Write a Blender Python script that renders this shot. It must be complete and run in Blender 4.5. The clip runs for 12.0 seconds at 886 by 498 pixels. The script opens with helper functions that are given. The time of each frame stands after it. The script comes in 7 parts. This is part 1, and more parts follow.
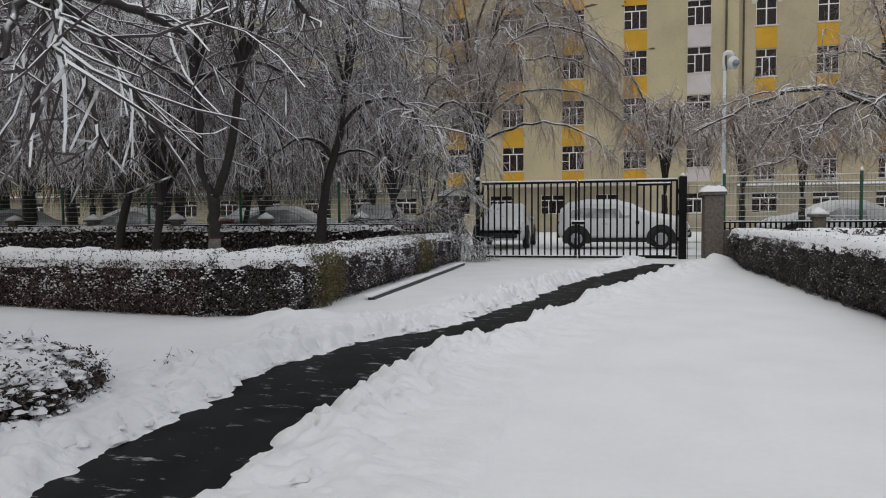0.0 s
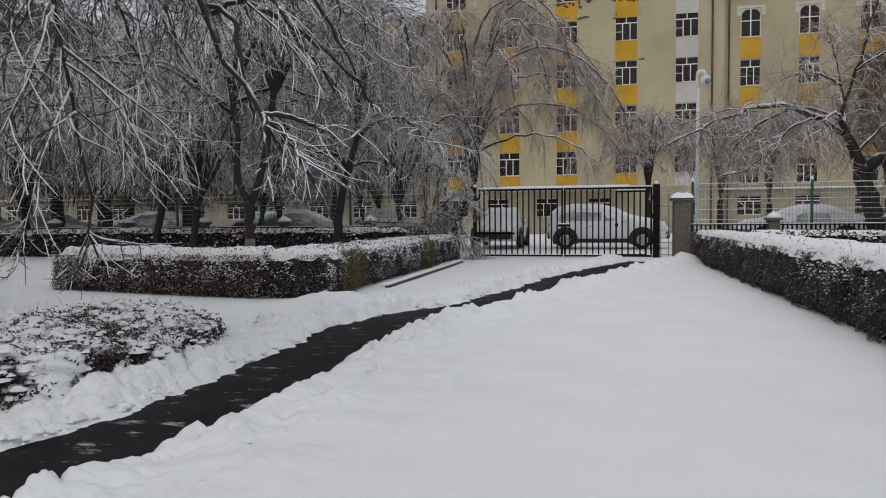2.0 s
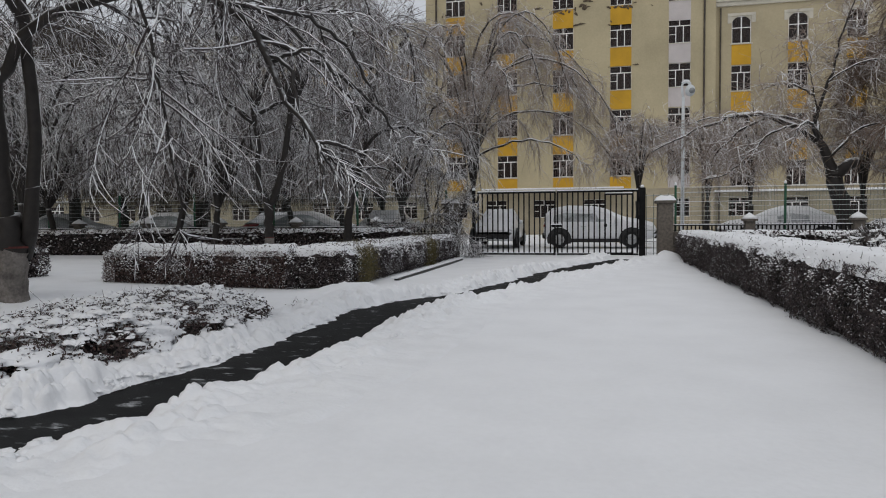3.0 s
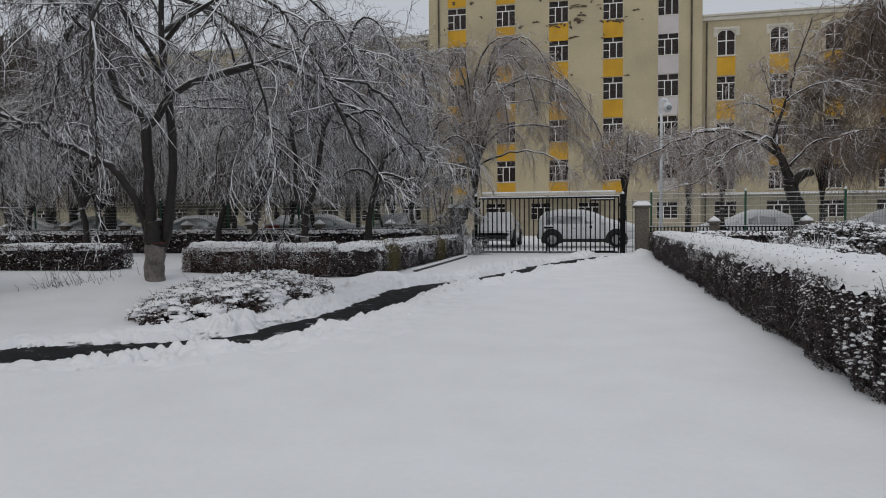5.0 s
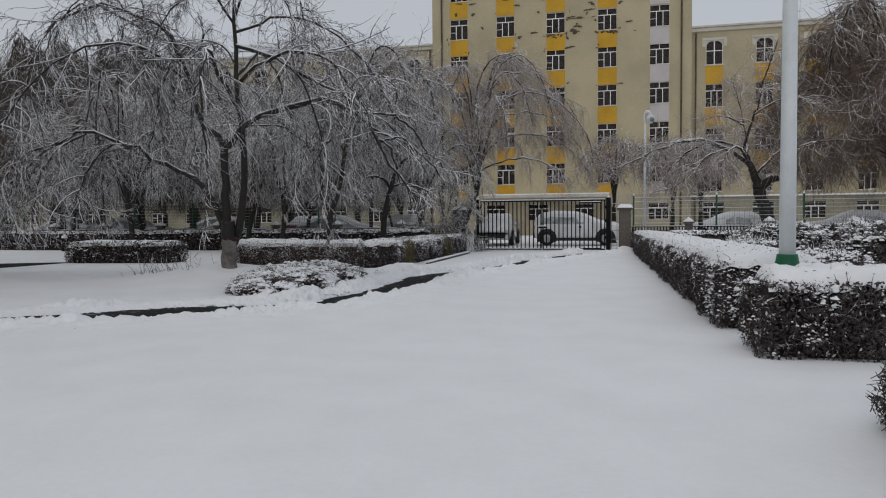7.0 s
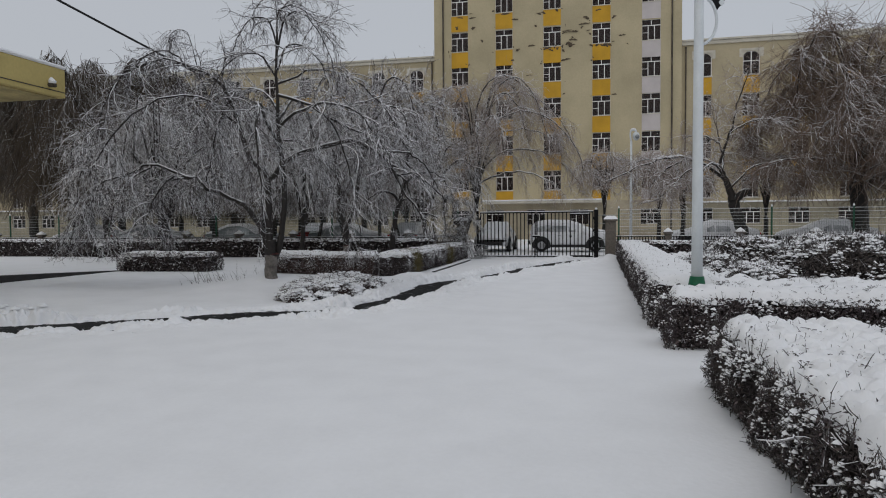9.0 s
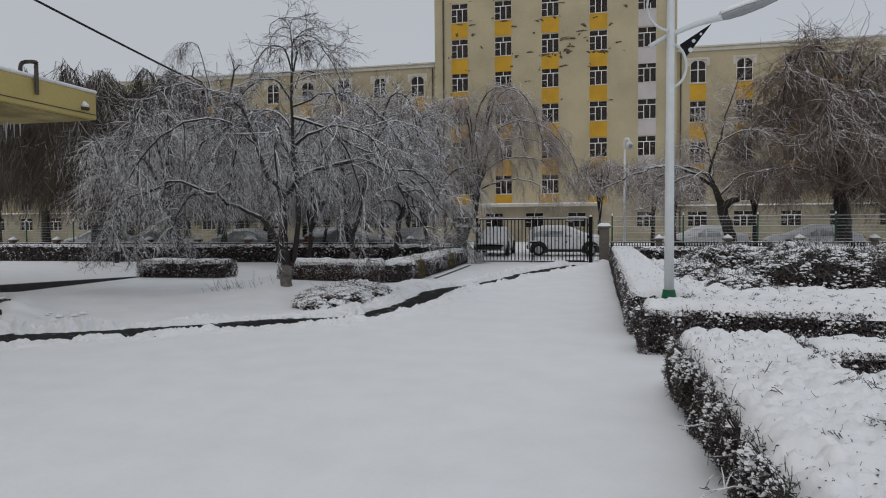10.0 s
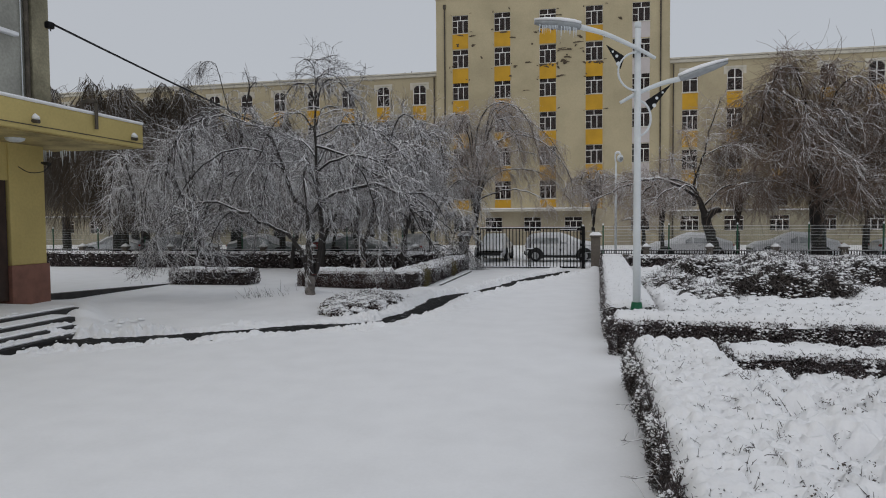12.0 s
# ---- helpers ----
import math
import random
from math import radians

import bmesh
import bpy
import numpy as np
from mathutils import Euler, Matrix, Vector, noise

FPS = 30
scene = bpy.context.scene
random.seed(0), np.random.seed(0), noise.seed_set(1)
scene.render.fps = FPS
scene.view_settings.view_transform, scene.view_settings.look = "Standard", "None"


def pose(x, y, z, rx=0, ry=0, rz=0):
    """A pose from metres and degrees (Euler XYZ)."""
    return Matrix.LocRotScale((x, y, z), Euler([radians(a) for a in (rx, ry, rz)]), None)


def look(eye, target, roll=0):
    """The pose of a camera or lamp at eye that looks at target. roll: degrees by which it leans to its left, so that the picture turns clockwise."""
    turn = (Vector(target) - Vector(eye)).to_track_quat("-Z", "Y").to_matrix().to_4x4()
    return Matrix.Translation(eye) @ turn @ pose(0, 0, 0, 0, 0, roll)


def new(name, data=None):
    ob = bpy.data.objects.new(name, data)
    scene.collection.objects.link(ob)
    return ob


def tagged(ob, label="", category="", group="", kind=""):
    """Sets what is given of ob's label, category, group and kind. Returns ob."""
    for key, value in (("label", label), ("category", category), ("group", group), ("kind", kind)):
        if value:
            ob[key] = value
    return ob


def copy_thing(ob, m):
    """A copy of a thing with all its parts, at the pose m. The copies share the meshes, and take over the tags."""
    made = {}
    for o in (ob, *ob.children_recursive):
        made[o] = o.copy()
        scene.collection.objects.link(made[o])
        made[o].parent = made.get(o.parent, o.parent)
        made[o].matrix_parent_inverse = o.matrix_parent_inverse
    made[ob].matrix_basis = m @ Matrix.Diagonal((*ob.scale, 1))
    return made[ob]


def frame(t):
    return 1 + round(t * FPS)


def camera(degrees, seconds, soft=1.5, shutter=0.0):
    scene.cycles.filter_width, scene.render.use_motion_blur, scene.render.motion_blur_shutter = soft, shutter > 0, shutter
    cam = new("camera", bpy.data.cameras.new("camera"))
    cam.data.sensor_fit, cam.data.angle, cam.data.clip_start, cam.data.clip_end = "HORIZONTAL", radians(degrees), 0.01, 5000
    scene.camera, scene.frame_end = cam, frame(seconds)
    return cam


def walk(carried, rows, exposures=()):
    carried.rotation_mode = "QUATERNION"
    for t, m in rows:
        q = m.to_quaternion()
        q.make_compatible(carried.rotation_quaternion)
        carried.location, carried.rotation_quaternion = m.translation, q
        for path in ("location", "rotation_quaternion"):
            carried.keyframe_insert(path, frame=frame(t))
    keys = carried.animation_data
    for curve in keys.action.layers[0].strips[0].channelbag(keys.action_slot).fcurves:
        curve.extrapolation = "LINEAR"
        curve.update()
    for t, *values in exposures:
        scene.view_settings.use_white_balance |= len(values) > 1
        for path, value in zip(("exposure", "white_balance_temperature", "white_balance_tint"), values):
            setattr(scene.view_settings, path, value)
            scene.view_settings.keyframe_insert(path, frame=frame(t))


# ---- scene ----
cam = camera(68.0, 12.0, soft=1.05)
PATH = [
    (0, (2.809, -17.02, 1.069), (2.373, -15.07, 0.975), -0.45),
    (0.5, (2.859, -17.365, 1.085), (2.425, -15.415, 0.991), -0.45),
    (1, (2.953, -17.845, 1.097), (2.521, -15.895, 1.004), -0.45),
    (1.5, (3.072, -18.43, 1.107), (2.641, -16.479, 1.016), -0.45),
    (2, (3.185, -19.028, 1.087), (2.754, -17.077, 1.0), -0.45),
    (2.5, (3.325, -19.73, 1.091), (2.895, -17.779, 1.005), -0.45),
    (3, (3.423, -20.404, 1.083), (2.995, -18.453, 0.999), -0.45),
    (5, (3.812, -23.283, 1.113), (3.386, -21.331, 1.033), -0.45),
    (5.5, (3.933, -24.017, 1.102), (3.506, -22.065, 1.023), -0.45),
    (6, (4.024, -24.684, 1.083), (3.597, -22.732, 1.007), -0.45),
    (6.5, (4.124, -25.38, 1.096), (3.696, -23.428, 1.019), -0.45),
    (7, (4.223, -26.053, 1.101), (3.795, -24.101, 1.023), -0.45),
    (9, (4.647, -28.585, 1.525), (4.219, -26.633, 1.446), -0.45),
    (9.5, (4.751, -29.187, 1.717), (4.323, -27.235, 1.636), -0.45),
    (10, (4.857, -29.81, 1.843), (4.43, -27.858, 1.762), -0.45),
    (10.5, (4.953, -30.377, 1.969), (4.526, -28.425, 1.886), -0.45),
    (11, (5.018, -30.938, 2.118), (4.593, -28.986, 2.034), -0.45),
    (11.5, (5.087, -31.474, 2.245), (4.663, -29.521, 2.161), -0.45),
    (12, (5.173, -31.985, 2.321), (4.747, -30.033, 2.237), -0.45),
]
EXPOSURES = [(0, 0.0, 6560, 10), (1.5, -0.05, 6520, 10), (3, -0.12, 6480, 10), (5, -0.22, 6400, 10), (7, -0.26, 6380, 10), (9, -0.30, 6380, 10), (12, -0.28, 6400, 10)]
walk(cam, [(t, look(eye, target, roll)) for t, eye, target, roll in PATH], EXPOSURES)

# ---- light ----
world = bpy.data.worlds.new("overcast_sky")
scene.world = world
world.use_nodes = True
wt = world.node_tree
wt.nodes.clear()
w_out = wt.nodes.new("ShaderNodeOutputWorld")
w_bg = wt.nodes.new("ShaderNodeBackground")
w_sky = wt.nodes.new("ShaderNodeTexSky")
w_sky.sky_type = "NISHITA"
w_sky.sun_disc = False
w_sky.sun_elevation = radians(38)
w_sky.sun_rotation = radians(200)
w_sky.air_density, w_sky.dust_density, w_sky.ozone_density = 1.0, 4.0, 1.0
w_mix = wt.nodes.new("ShaderNodeMix")
w_mix.data_type = "RGBA"
w_mix.inputs[0].default_value = 0.86
w_mix.inputs[7].default_value = (6.3, 6.5, 6.82, 1)
wt.links.new(w_sky.outputs[0], w_mix.inputs[6])
wt.links.new(w_mix.outputs[2], w_bg.inputs[0])
w_bg.inputs[1].default_value = 0.1
wt.links.new(w_bg.outputs[0], w_out.inputs[0])

sun_data = bpy.data.lights.new("sun", "SUN")
sun_data.energy, sun_data.angle, sun_data.color = 0.5, radians(40), (1.0, 0.97, 0.93)
sun = new("sun", sun_data)
sun.matrix_world = look((-6, -20, 40), (0, 0, 0))

# ---- materials ----
def material(name, base, rough=0.8, metal=0.0, spread=0.15, scale=6.0, fine=60.0, bump=0.15, bump_size=0.01,
             island=0.0, colour2=None, spec=0.4, coords="Object"):
    """A surface with variation at two scales, relief and, where wanted, a shade for each piece."""
    m = bpy.data.materials.new(name)
    m.use_nodes = True
    t = m.node_tree
    b = t.nodes["Principled BSDF"]
    b.inputs["Roughness"].default_value = rough
    b.inputs["Metallic"].default_value = metal
    b.inputs["Specular IOR Level"].default_value = spec
    co = t.nodes.new("ShaderNodeTexCoord")
    n1 = t.nodes.new("ShaderNodeTexNoise")
    n1.inputs["Scale"].default_value, n1.inputs["Detail"].default_value = scale, 5
    n2 = t.nodes.new("ShaderNodeTexNoise")
    n2.inputs["Scale"].default_value, n2.inputs["Detail"].default_value = fine, 4
    t.links.new(co.outputs[coords], n1.inputs["Vector"])
    t.links.new(co.outputs[coords], n2.inputs["Vector"])
    r = t.nodes.new("ShaderNodeMix")
    r.data_type = "RGBA"
    c2 = colour2 or tuple(c * (1 - 2 * spread) for c in base)
    r.inputs[6].default_value = (*base, 1)
    r.inputs[7].default_value = (*c2, 1)
    mr = t.nodes.new("ShaderNodeMapRange")
    mr.inputs["From Min"].default_value, mr.inputs["From Max"].default_value = 0.38, 0.68
    t.links.new(n1.outputs[0], mr.inputs[0])
    t.links.new(mr.outputs[0], r.inputs[0])
    last = r.outputs[2]
    f = t.nodes.new("ShaderNodeMix")
    f.data_type, f.blend_type = "RGBA", "MULTIPLY"
    f.inputs[0].default_value = min(1.0, spread * 2.5)
    t.links.new(last, f.inputs[6])
    t.links.new(n2.outputs[0], f.inputs[7])
    g = t.nodes.new("ShaderNodeMix")
    g.data_type, g.blend_type = "RGBA", "MULTIPLY"
    g.inputs[0].default_value = min(1.0, spread * 2.5)
    g.inputs[7].default_value = (1.8, 1.8, 1.8, 1)
    t.links.new(f.outputs[2], g.inputs[6])
    last = g.outputs[2]
    if island:
        ge = t.nodes.new("ShaderNodeNewGeometry")
        hs = t.nodes.new("ShaderNodeHueSaturation")
        mv = t.nodes.new("ShaderNodeMapRange")
        mv.inputs["To Min"].default_value, mv.inputs["To Max"].default_value = 1 - island, 1 + island
        t.links.new(ge.outputs["Random Per Island"], mv.inputs[0])
        t.links.new(mv.outputs[0], hs.inputs["Value"])
        t.links.new(last, hs.inputs["Color"])
        last = hs.outputs[0]
    t.links.new(last, b.inputs["Base Color"])
    if bump:
        bp = t.nodes.new("ShaderNodeBump")
        bp.inputs["Strength"].default_value, bp.inputs["Distance"].default_value = bump, bump_size
        t.links.new(n2.outputs[0], bp.inputs["Height"])
        t.links.new(bp.outputs[0], b.inputs["Normal"])
    return m


def snowy(name, bark, low, high, snow=(0.83, 0.84, 0.86), scale=30.0, rough=0.6, wind=0.0):
    """Bark, leaf or stone with snow lying wherever it faces up (low to high: the slope where it begins and is full)."""
    m = material(name, bark, rough, spread=0.2, scale=14, fine=90, bump=0.3, bump_size=0.01)
    t = m.node_tree
    b = t.nodes["Principled BSDF"]
    src = b.inputs["Base Color"].links[0].from_socket
    ge = t.nodes.new("ShaderNodeNewGeometry")
    sp = t.nodes.new("ShaderNodeSeparateXYZ")
    t.links.new(ge.outputs["Normal"], sp.inputs[0])
    co = t.nodes.new("ShaderNodeTexCoord")
    nz = t.nodes.new("ShaderNodeTexNoise")
    nz.inputs["Scale"].default_value = scale
    t.links.new(co.outputs["Object"], nz.inputs["Vector"])
    ad = t.nodes.new("ShaderNodeMath")
    ad.operation = "MULTIPLY_ADD"
    ad.inputs[1].default_value, ad.inputs[2].default_value = 0.9, -0.45 + wind
    t.links.new(nz.outputs[0], ad.inputs[0])
    su = t.nodes.new("ShaderNodeMath")
    su.operation = "ADD"
    t.links.new(sp.outputs["Z"], su.inputs[0])
    t.links.new(ad.outputs[0], su.inputs[1])
    mr = t.nodes.new("ShaderNodeMapRange")
    mr.inputs["From Min"].default_value, mr.inputs["From Max"].default_value = low, high
    t.links.new(su.outputs[0], mr.inputs[0])
    mx = t.nodes.new("ShaderNodeMix")
    mx.data_type = "RGBA"
    mx.inputs[7].default_value = (*snow, 1)
    t.links.new(mr.outputs[0], mx.inputs[0])
    t.links.new(src, mx.inputs[6])
    t.links.new(mx.outputs[2], b.inputs["Base Color"])
    return m


M = {}
M["snow"] = material("snow", (0.86, 0.87, 0.89), 0.75, spread=0.025, scale=1.5, fine=22, bump=0.25, bump_size=0.02, spec=0.3)
M["snow_lump"] = material("snow_lump", (0.86, 0.87, 0.89), 0.75, spread=0.03, scale=4, fine=40, bump=0.3, bump_size=0.015, spec=0.3)
M["asphalt"] = material("wet_asphalt", (0.017, 0.0175, 0.018), 0.7, spread=0.25, scale=2.5, fine=120, bump=0.35, bump_size=0.006, spec=0.10)
def slush(m):
    """Thin streaks of trodden slush left on the asphalt."""
    t = m.node_tree
    b = t.nodes["Principled BSDF"]
    src = b.inputs["Base Color"].links[0].from_socket
    co = t.nodes.new("ShaderNodeTexCoord")
    mp = t.nodes.new("ShaderNodeMapping")
    mp.inputs["Rotation"].default_value = (0, 0, radians(-20))
    mp.inputs["Scale"].default_value = (2.4, 5.2, 1.0)
    nz = t.nodes.new("ShaderNodeTexNoise")
    nz.inputs["Scale"].default_value, nz.inputs["Detail"].default_value, nz.inputs["Roughness"].default_value = 1.6, 9, 0.68
    mr = t.nodes.new("ShaderNodeMapRange")
    mr.inputs["From Min"].default_value, mr.inputs["From Max"].default_value = 0.585, 0.70
    mx = t.nodes.new("ShaderNodeMix")
    mx.data_type = "RGBA"
    mx.inputs[7].default_value = (0.50, 0.52, 0.54, 1)
    t.links.new(co.outputs["Object"], mp.inputs[0])
    t.links.new(mp.outputs[0], nz.inputs["Vector"])
    t.links.new(nz.outputs[0], mr.inputs[0])
    t.links.new(mr.outputs[0], mx.inputs[0])
    t.links.new(src, mx.inputs[6])
    t.links.new(mx.outputs[2], b.inputs["Base Color"])


slush(M["asphalt"])
M["wall"] = material("beige_render", (0.48, 0.415, 0.27), 0.9, spread=0.09, scale=0.35, fine=9, bump=0.15, bump_size=0.02)
M["wall_wing"] = material("beige_render_wing", (0.43, 0.37, 0.245), 0.9, spread=0.09, scale=0.35, fine=9, bump=0.15, bump_size=0.02)
M["plinth_grey"] = material("grey_plinth_render", (0.42, 0.37, 0.27), 0.9, spread=0.15, scale=0.6, fine=12, bump=0.2, bump_size=0.02)
M["wall_low"] = material("darker_lower_render", (0.33, 0.30, 0.22), 0.9, spread=0.15, scale=0.6, fine=12, bump=0.2, bump_size=0.02)
M["yellow"] = material("yellow_panel_paint", (0.58, 0.33, 0.03), 0.85, spread=0.09, scale=0.9, fine=14, bump=0.15, bump_size=0.01)
M["pale"] = material("pale_panel_paint", (0.55, 0.51, 0.50), 0.85, spread=0.07, scale=0.9, fine=14, bump=0.1)
M["bare"] = material("bare_plaster", (0.115, 0.088, 0.06), 0.95, spread=0.25, scale=3, fine=20, bump=0.4, bump_size=0.02)
M["trim"] = material("pale_window_trim", (0.56, 0.53, 0.45), 0.85, spread=0.08, scale=2, fine=20)
M["frame"] = material("white_plastic_frame", (0.84, 0.83, 0.81), 0.5, spread=0.05, scale=3, fine=30, bump=0.05)
# dark brown puts the dimness of unlit rooms into the colour
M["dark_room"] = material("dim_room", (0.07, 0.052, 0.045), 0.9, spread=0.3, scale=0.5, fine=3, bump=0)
M["curtain"] = material("curtain_cloth", (0.42, 0.39, 0.35), 0.9, spread=0.2, scale=3, fine=30, bump=0.2)
M["rust_pipe"] = material("weathered_pipe", (0.10, 0.085, 0.065), 0.7, spread=0.3, scale=2, fine=20)
M["iron"] = material("black_painted_iron", (0.010, 0.010, 0.011), 0.6, spread=0.2, scale=8, fine=70, spec=0.15)
M["green"] = material("green_painted_steel", (0.018, 0.10, 0.055), 0.45, spread=0.2, scale=8, fine=60)
M["wire"] = snowy("green_wire", (0.06, 0.10, 0.085), 0.2, 0.75, rough=0.5)
M["concrete"] = snowy("weathered_concrete", (0.16, 0.14, 0.12), 0.75, 1.0, scale=5, rough=0.9)
M["stone"] = material("dark_wet_stone", (0.035, 0.034, 0.034), 0.5, spread=0.25, scale=3, fine=40, bump=0.3)
M["lamp_white"] = material("white_enamelled_steel", (0.66, 0.70, 0.72), 0.4, spread=0.06, scale=3, fine=40, bump=0.05)
M["lamp_grey"] = material("grey_lamp_lens", (0.30, 0.32, 0.33), 0.25, spread=0.1, scale=6, fine=40, bump=0)
M["green_paint"] = material("green_base_paint", (0.01, 0.13, 0.06), 0.5, spread=0.15, scale=9, fine=60)
M["ice"] = material("icicle_ice", (0.62, 0.67, 0.72), 0.12, spread=0.05, scale=9, fine=60, bump=0.1, spec=0.6)
M["ochre"] = material("ochre_wall_paint", (0.53, 0.425, 0.165), 0.85, spread=0.09, scale=0.7, fine=16, bump=0.15)
M["ochre_pale"] = material("stained_soffit_paint", (0.46, 0.37, 0.165), 0.9, spread=0.24, scale=1.3, fine=18)
M["brown_tile"] = material("red_brown_plinth", (0.24, 0.115, 0.085), 0.7, spread=0.15, scale=3, fine=40)
M["grey_wall"] = material("stained_grey_wall", (0.36, 0.36, 0.32), 0.9, spread=0.18, scale=0.8, fine=14)
M["mossy"] = material("stained_olive_pilaster", (0.31, 0.285, 0.195), 0.9, spread=0.24, scale=1.2, fine=18)
M["door"] = material("dark_brown_door", (0.045, 0.025, 0.018), 0.4, spread=0.2, scale=4, fine=50)
M["rubber"] = material("black_cable", (0.012, 0.012, 0.013), 0.6, spread=0.1)
M["tyre"] = material("tyre_rubber", (0.015, 0.015, 0.016), 0.85, spread=0.2)
M["alloy"] = material("alloy_rim", (0.42, 0.43, 0.44), 0.35, metal=0.7, spread=0.1)
M["car_glass"] = material("car_glass", (0.03, 0.035, 0.04), 0.15, spread=0.1, bump=0, spec=0.6)
M["frost_glass"] = material("frosted_car_glass", (0.45, 0.47, 0.49), 0.5, spread=0.3, scale=3, fine=25, bump=0.1)
M["red_lens"] = material("red_tail_lens", (0.35, 0.02, 0.015), 0.25, spread=0.1, bump=0)
M["clear_lens"] = material("clear_lens", (0.55, 0.57, 0.58), 0.15, spread=0.1, bump=0)
M["black_plastic"] = material("black_plastic", (0.02, 0.02, 0.021), 0.6, spread=0.15)
M["bark"] = snowy("dark_wet_bark", (0.022, 0.018, 0.016), 0.55, 0.98, scale=9)
M["faded_red"] = material("faded_red_paint", (0.13, 0.035, 0.03), 0.85, spread=0.3, scale=9, fine=50)
M["lime"] = material("limewashed_bark", (0.21, 0.19, 0.175), 0.9, spread=0.3, scale=6, fine=40, bump=0.5, bump_size=0.02)
M["twig"] = snowy("iced_twig", (0.060, 0.046, 0.047), 0.0, 0.30, scale=16, rough=0.45)
M["twig_frost"] = snowy("frosted_elm_twig", (0.115, 0.088, 0.08), -0.08, 0.26, scale=16, rough=0.5)
M["stalk"] = snowy("dark_dry_stalk", (0.055, 0.048, 0.043), 0.45, 0.95, scale=20, rough=0.7)
M["whip"] = snowy("brown_willow_whip", (0.16, 0.112, 0.082), 0.35, 0.95, scale=14, rough=0.5)
M["whip_pale"] = snowy("frosted_willow_whip", (0.29, 0.225, 0.185), 0.05, 0.65, scale=14, rough=0.5)
M["whip_dark"] = snowy("dark_willow_whip", (0.075, 0.056, 0.038), 0.35, 0.95, scale=14, rough=0.6)
# near-black filler: the shade deep between the leaves, put into its colour
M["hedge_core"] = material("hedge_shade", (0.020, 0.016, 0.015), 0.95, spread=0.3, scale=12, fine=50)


def leaf_material(name, stops):
    m = bpy.data.materials.new(name)
    m.use_nodes = True
    t = m.node_tree
    b = t.nodes["Principled BSDF"]
    b.inputs["Roughness"].default_value = 0.55
    ge = t.nodes.new("ShaderNodeNewGeometry")
    cr = t.nodes.new("ShaderNodeValToRGB")
    while len(cr.color_ramp.elements) < len(stops):
        cr.color_ramp.elements.new(0.5)
    for e, (p, c) in zip(cr.color_ramp.elements, stops):
        e.position, e.color = p, (*c, 1)
    t.links.new(ge.outputs["Random Per Island"], cr.inputs[0])
    t.links.new(cr.outputs[0], b.inputs["Base Color"])
    return m


M["leaf"] = leaf_material("dark_hedge_leaf", [(0, (0.022, 0.015, 0.018)), (0.4, (0.052, 0.036, 0.041)), (0.78, (0.072, 0.056, 0.052)),
                                              (0.93, (0.15, 0.11, 0.105)), (0.95, (0.40, 0.39, 0.40)), (1, (0.70, 0.70, 0.72))])
M["leaf_russet"] = leaf_material("russet_hedge_leaf", [(0, (0.030, 0.017, 0.017)), (0.4, (0.085, 0.046, 0.044)), (0.68, (0.105, 0.066, 0.052)), (0.90, (0.15, 0.09, 0.08)), (0.92, (0.45, 0.43, 0.43)), (1, (0.74, 0.74, 0.75))])
M["leaf_red"] = leaf_material("russet_shrub_leaf", [(0, (0.020, 0.012, 0.012)), (0.5, (0.048, 0.024, 0.024)), (0.8, (0.045, 0.036, 0.024)), (1, (0.085, 0.040, 0.034))])
M["leaf_dull"] = leaf_material("dark_dull_leaf", [(0, (0.026, 0.022, 0.020)), (0.5, (0.055, 0.044, 0.040)), (0.9, (0.085, 0.070, 0.060)), (1, (0.16, 0.13, 0.12))])
M["leaf_olive"] = leaf_material("olive_leaf", [(0, (0.06, 0.055, 0.02)), (0.6, (0.13, 0.105, 0.035)), (1, (0.22, 0.17, 0.06))])


def car_paint(name, colour, metal):
    m = material(name, colour, 0.35, metal=metal, spread=0.05, scale=2, fine=60, bump=0.02)
    m.node_tree.nodes["Principled BSDF"].inputs["Coat Weight"].default_value = 0.5
    return m


M["car_white"] = car_paint("white_car_paint", (0.74, 0.75, 0.77), 0.0)
M["car_silver"] = car_paint("silver_car_paint", (0.42, 0.44, 0.46), 0.4)
M["car_grey"] = car_paint("grey_car_paint", (0.25, 0.28, 0.29), 0.4)
M["car_red"] = car_paint("red_car_paint", (0.30, 0.03, 0.03), 0.1)


def glass_material():
    m = bpy.data.materials.new("window_glass")
    m.use_nodes = True
    t = m.node_tree
    b = t.nodes["Principled BSDF"]
    b.inputs["Base Color"].default_value = (0.042, 0.032, 0.029, 1)
    b.inputs["Roughness"].default_value = 0.08
    b.inputs["Specular IOR Level"].default_value = 0.22
    b.inputs["Alpha"].default_value = 0.75
    return m


M["glass"] = glass_material()


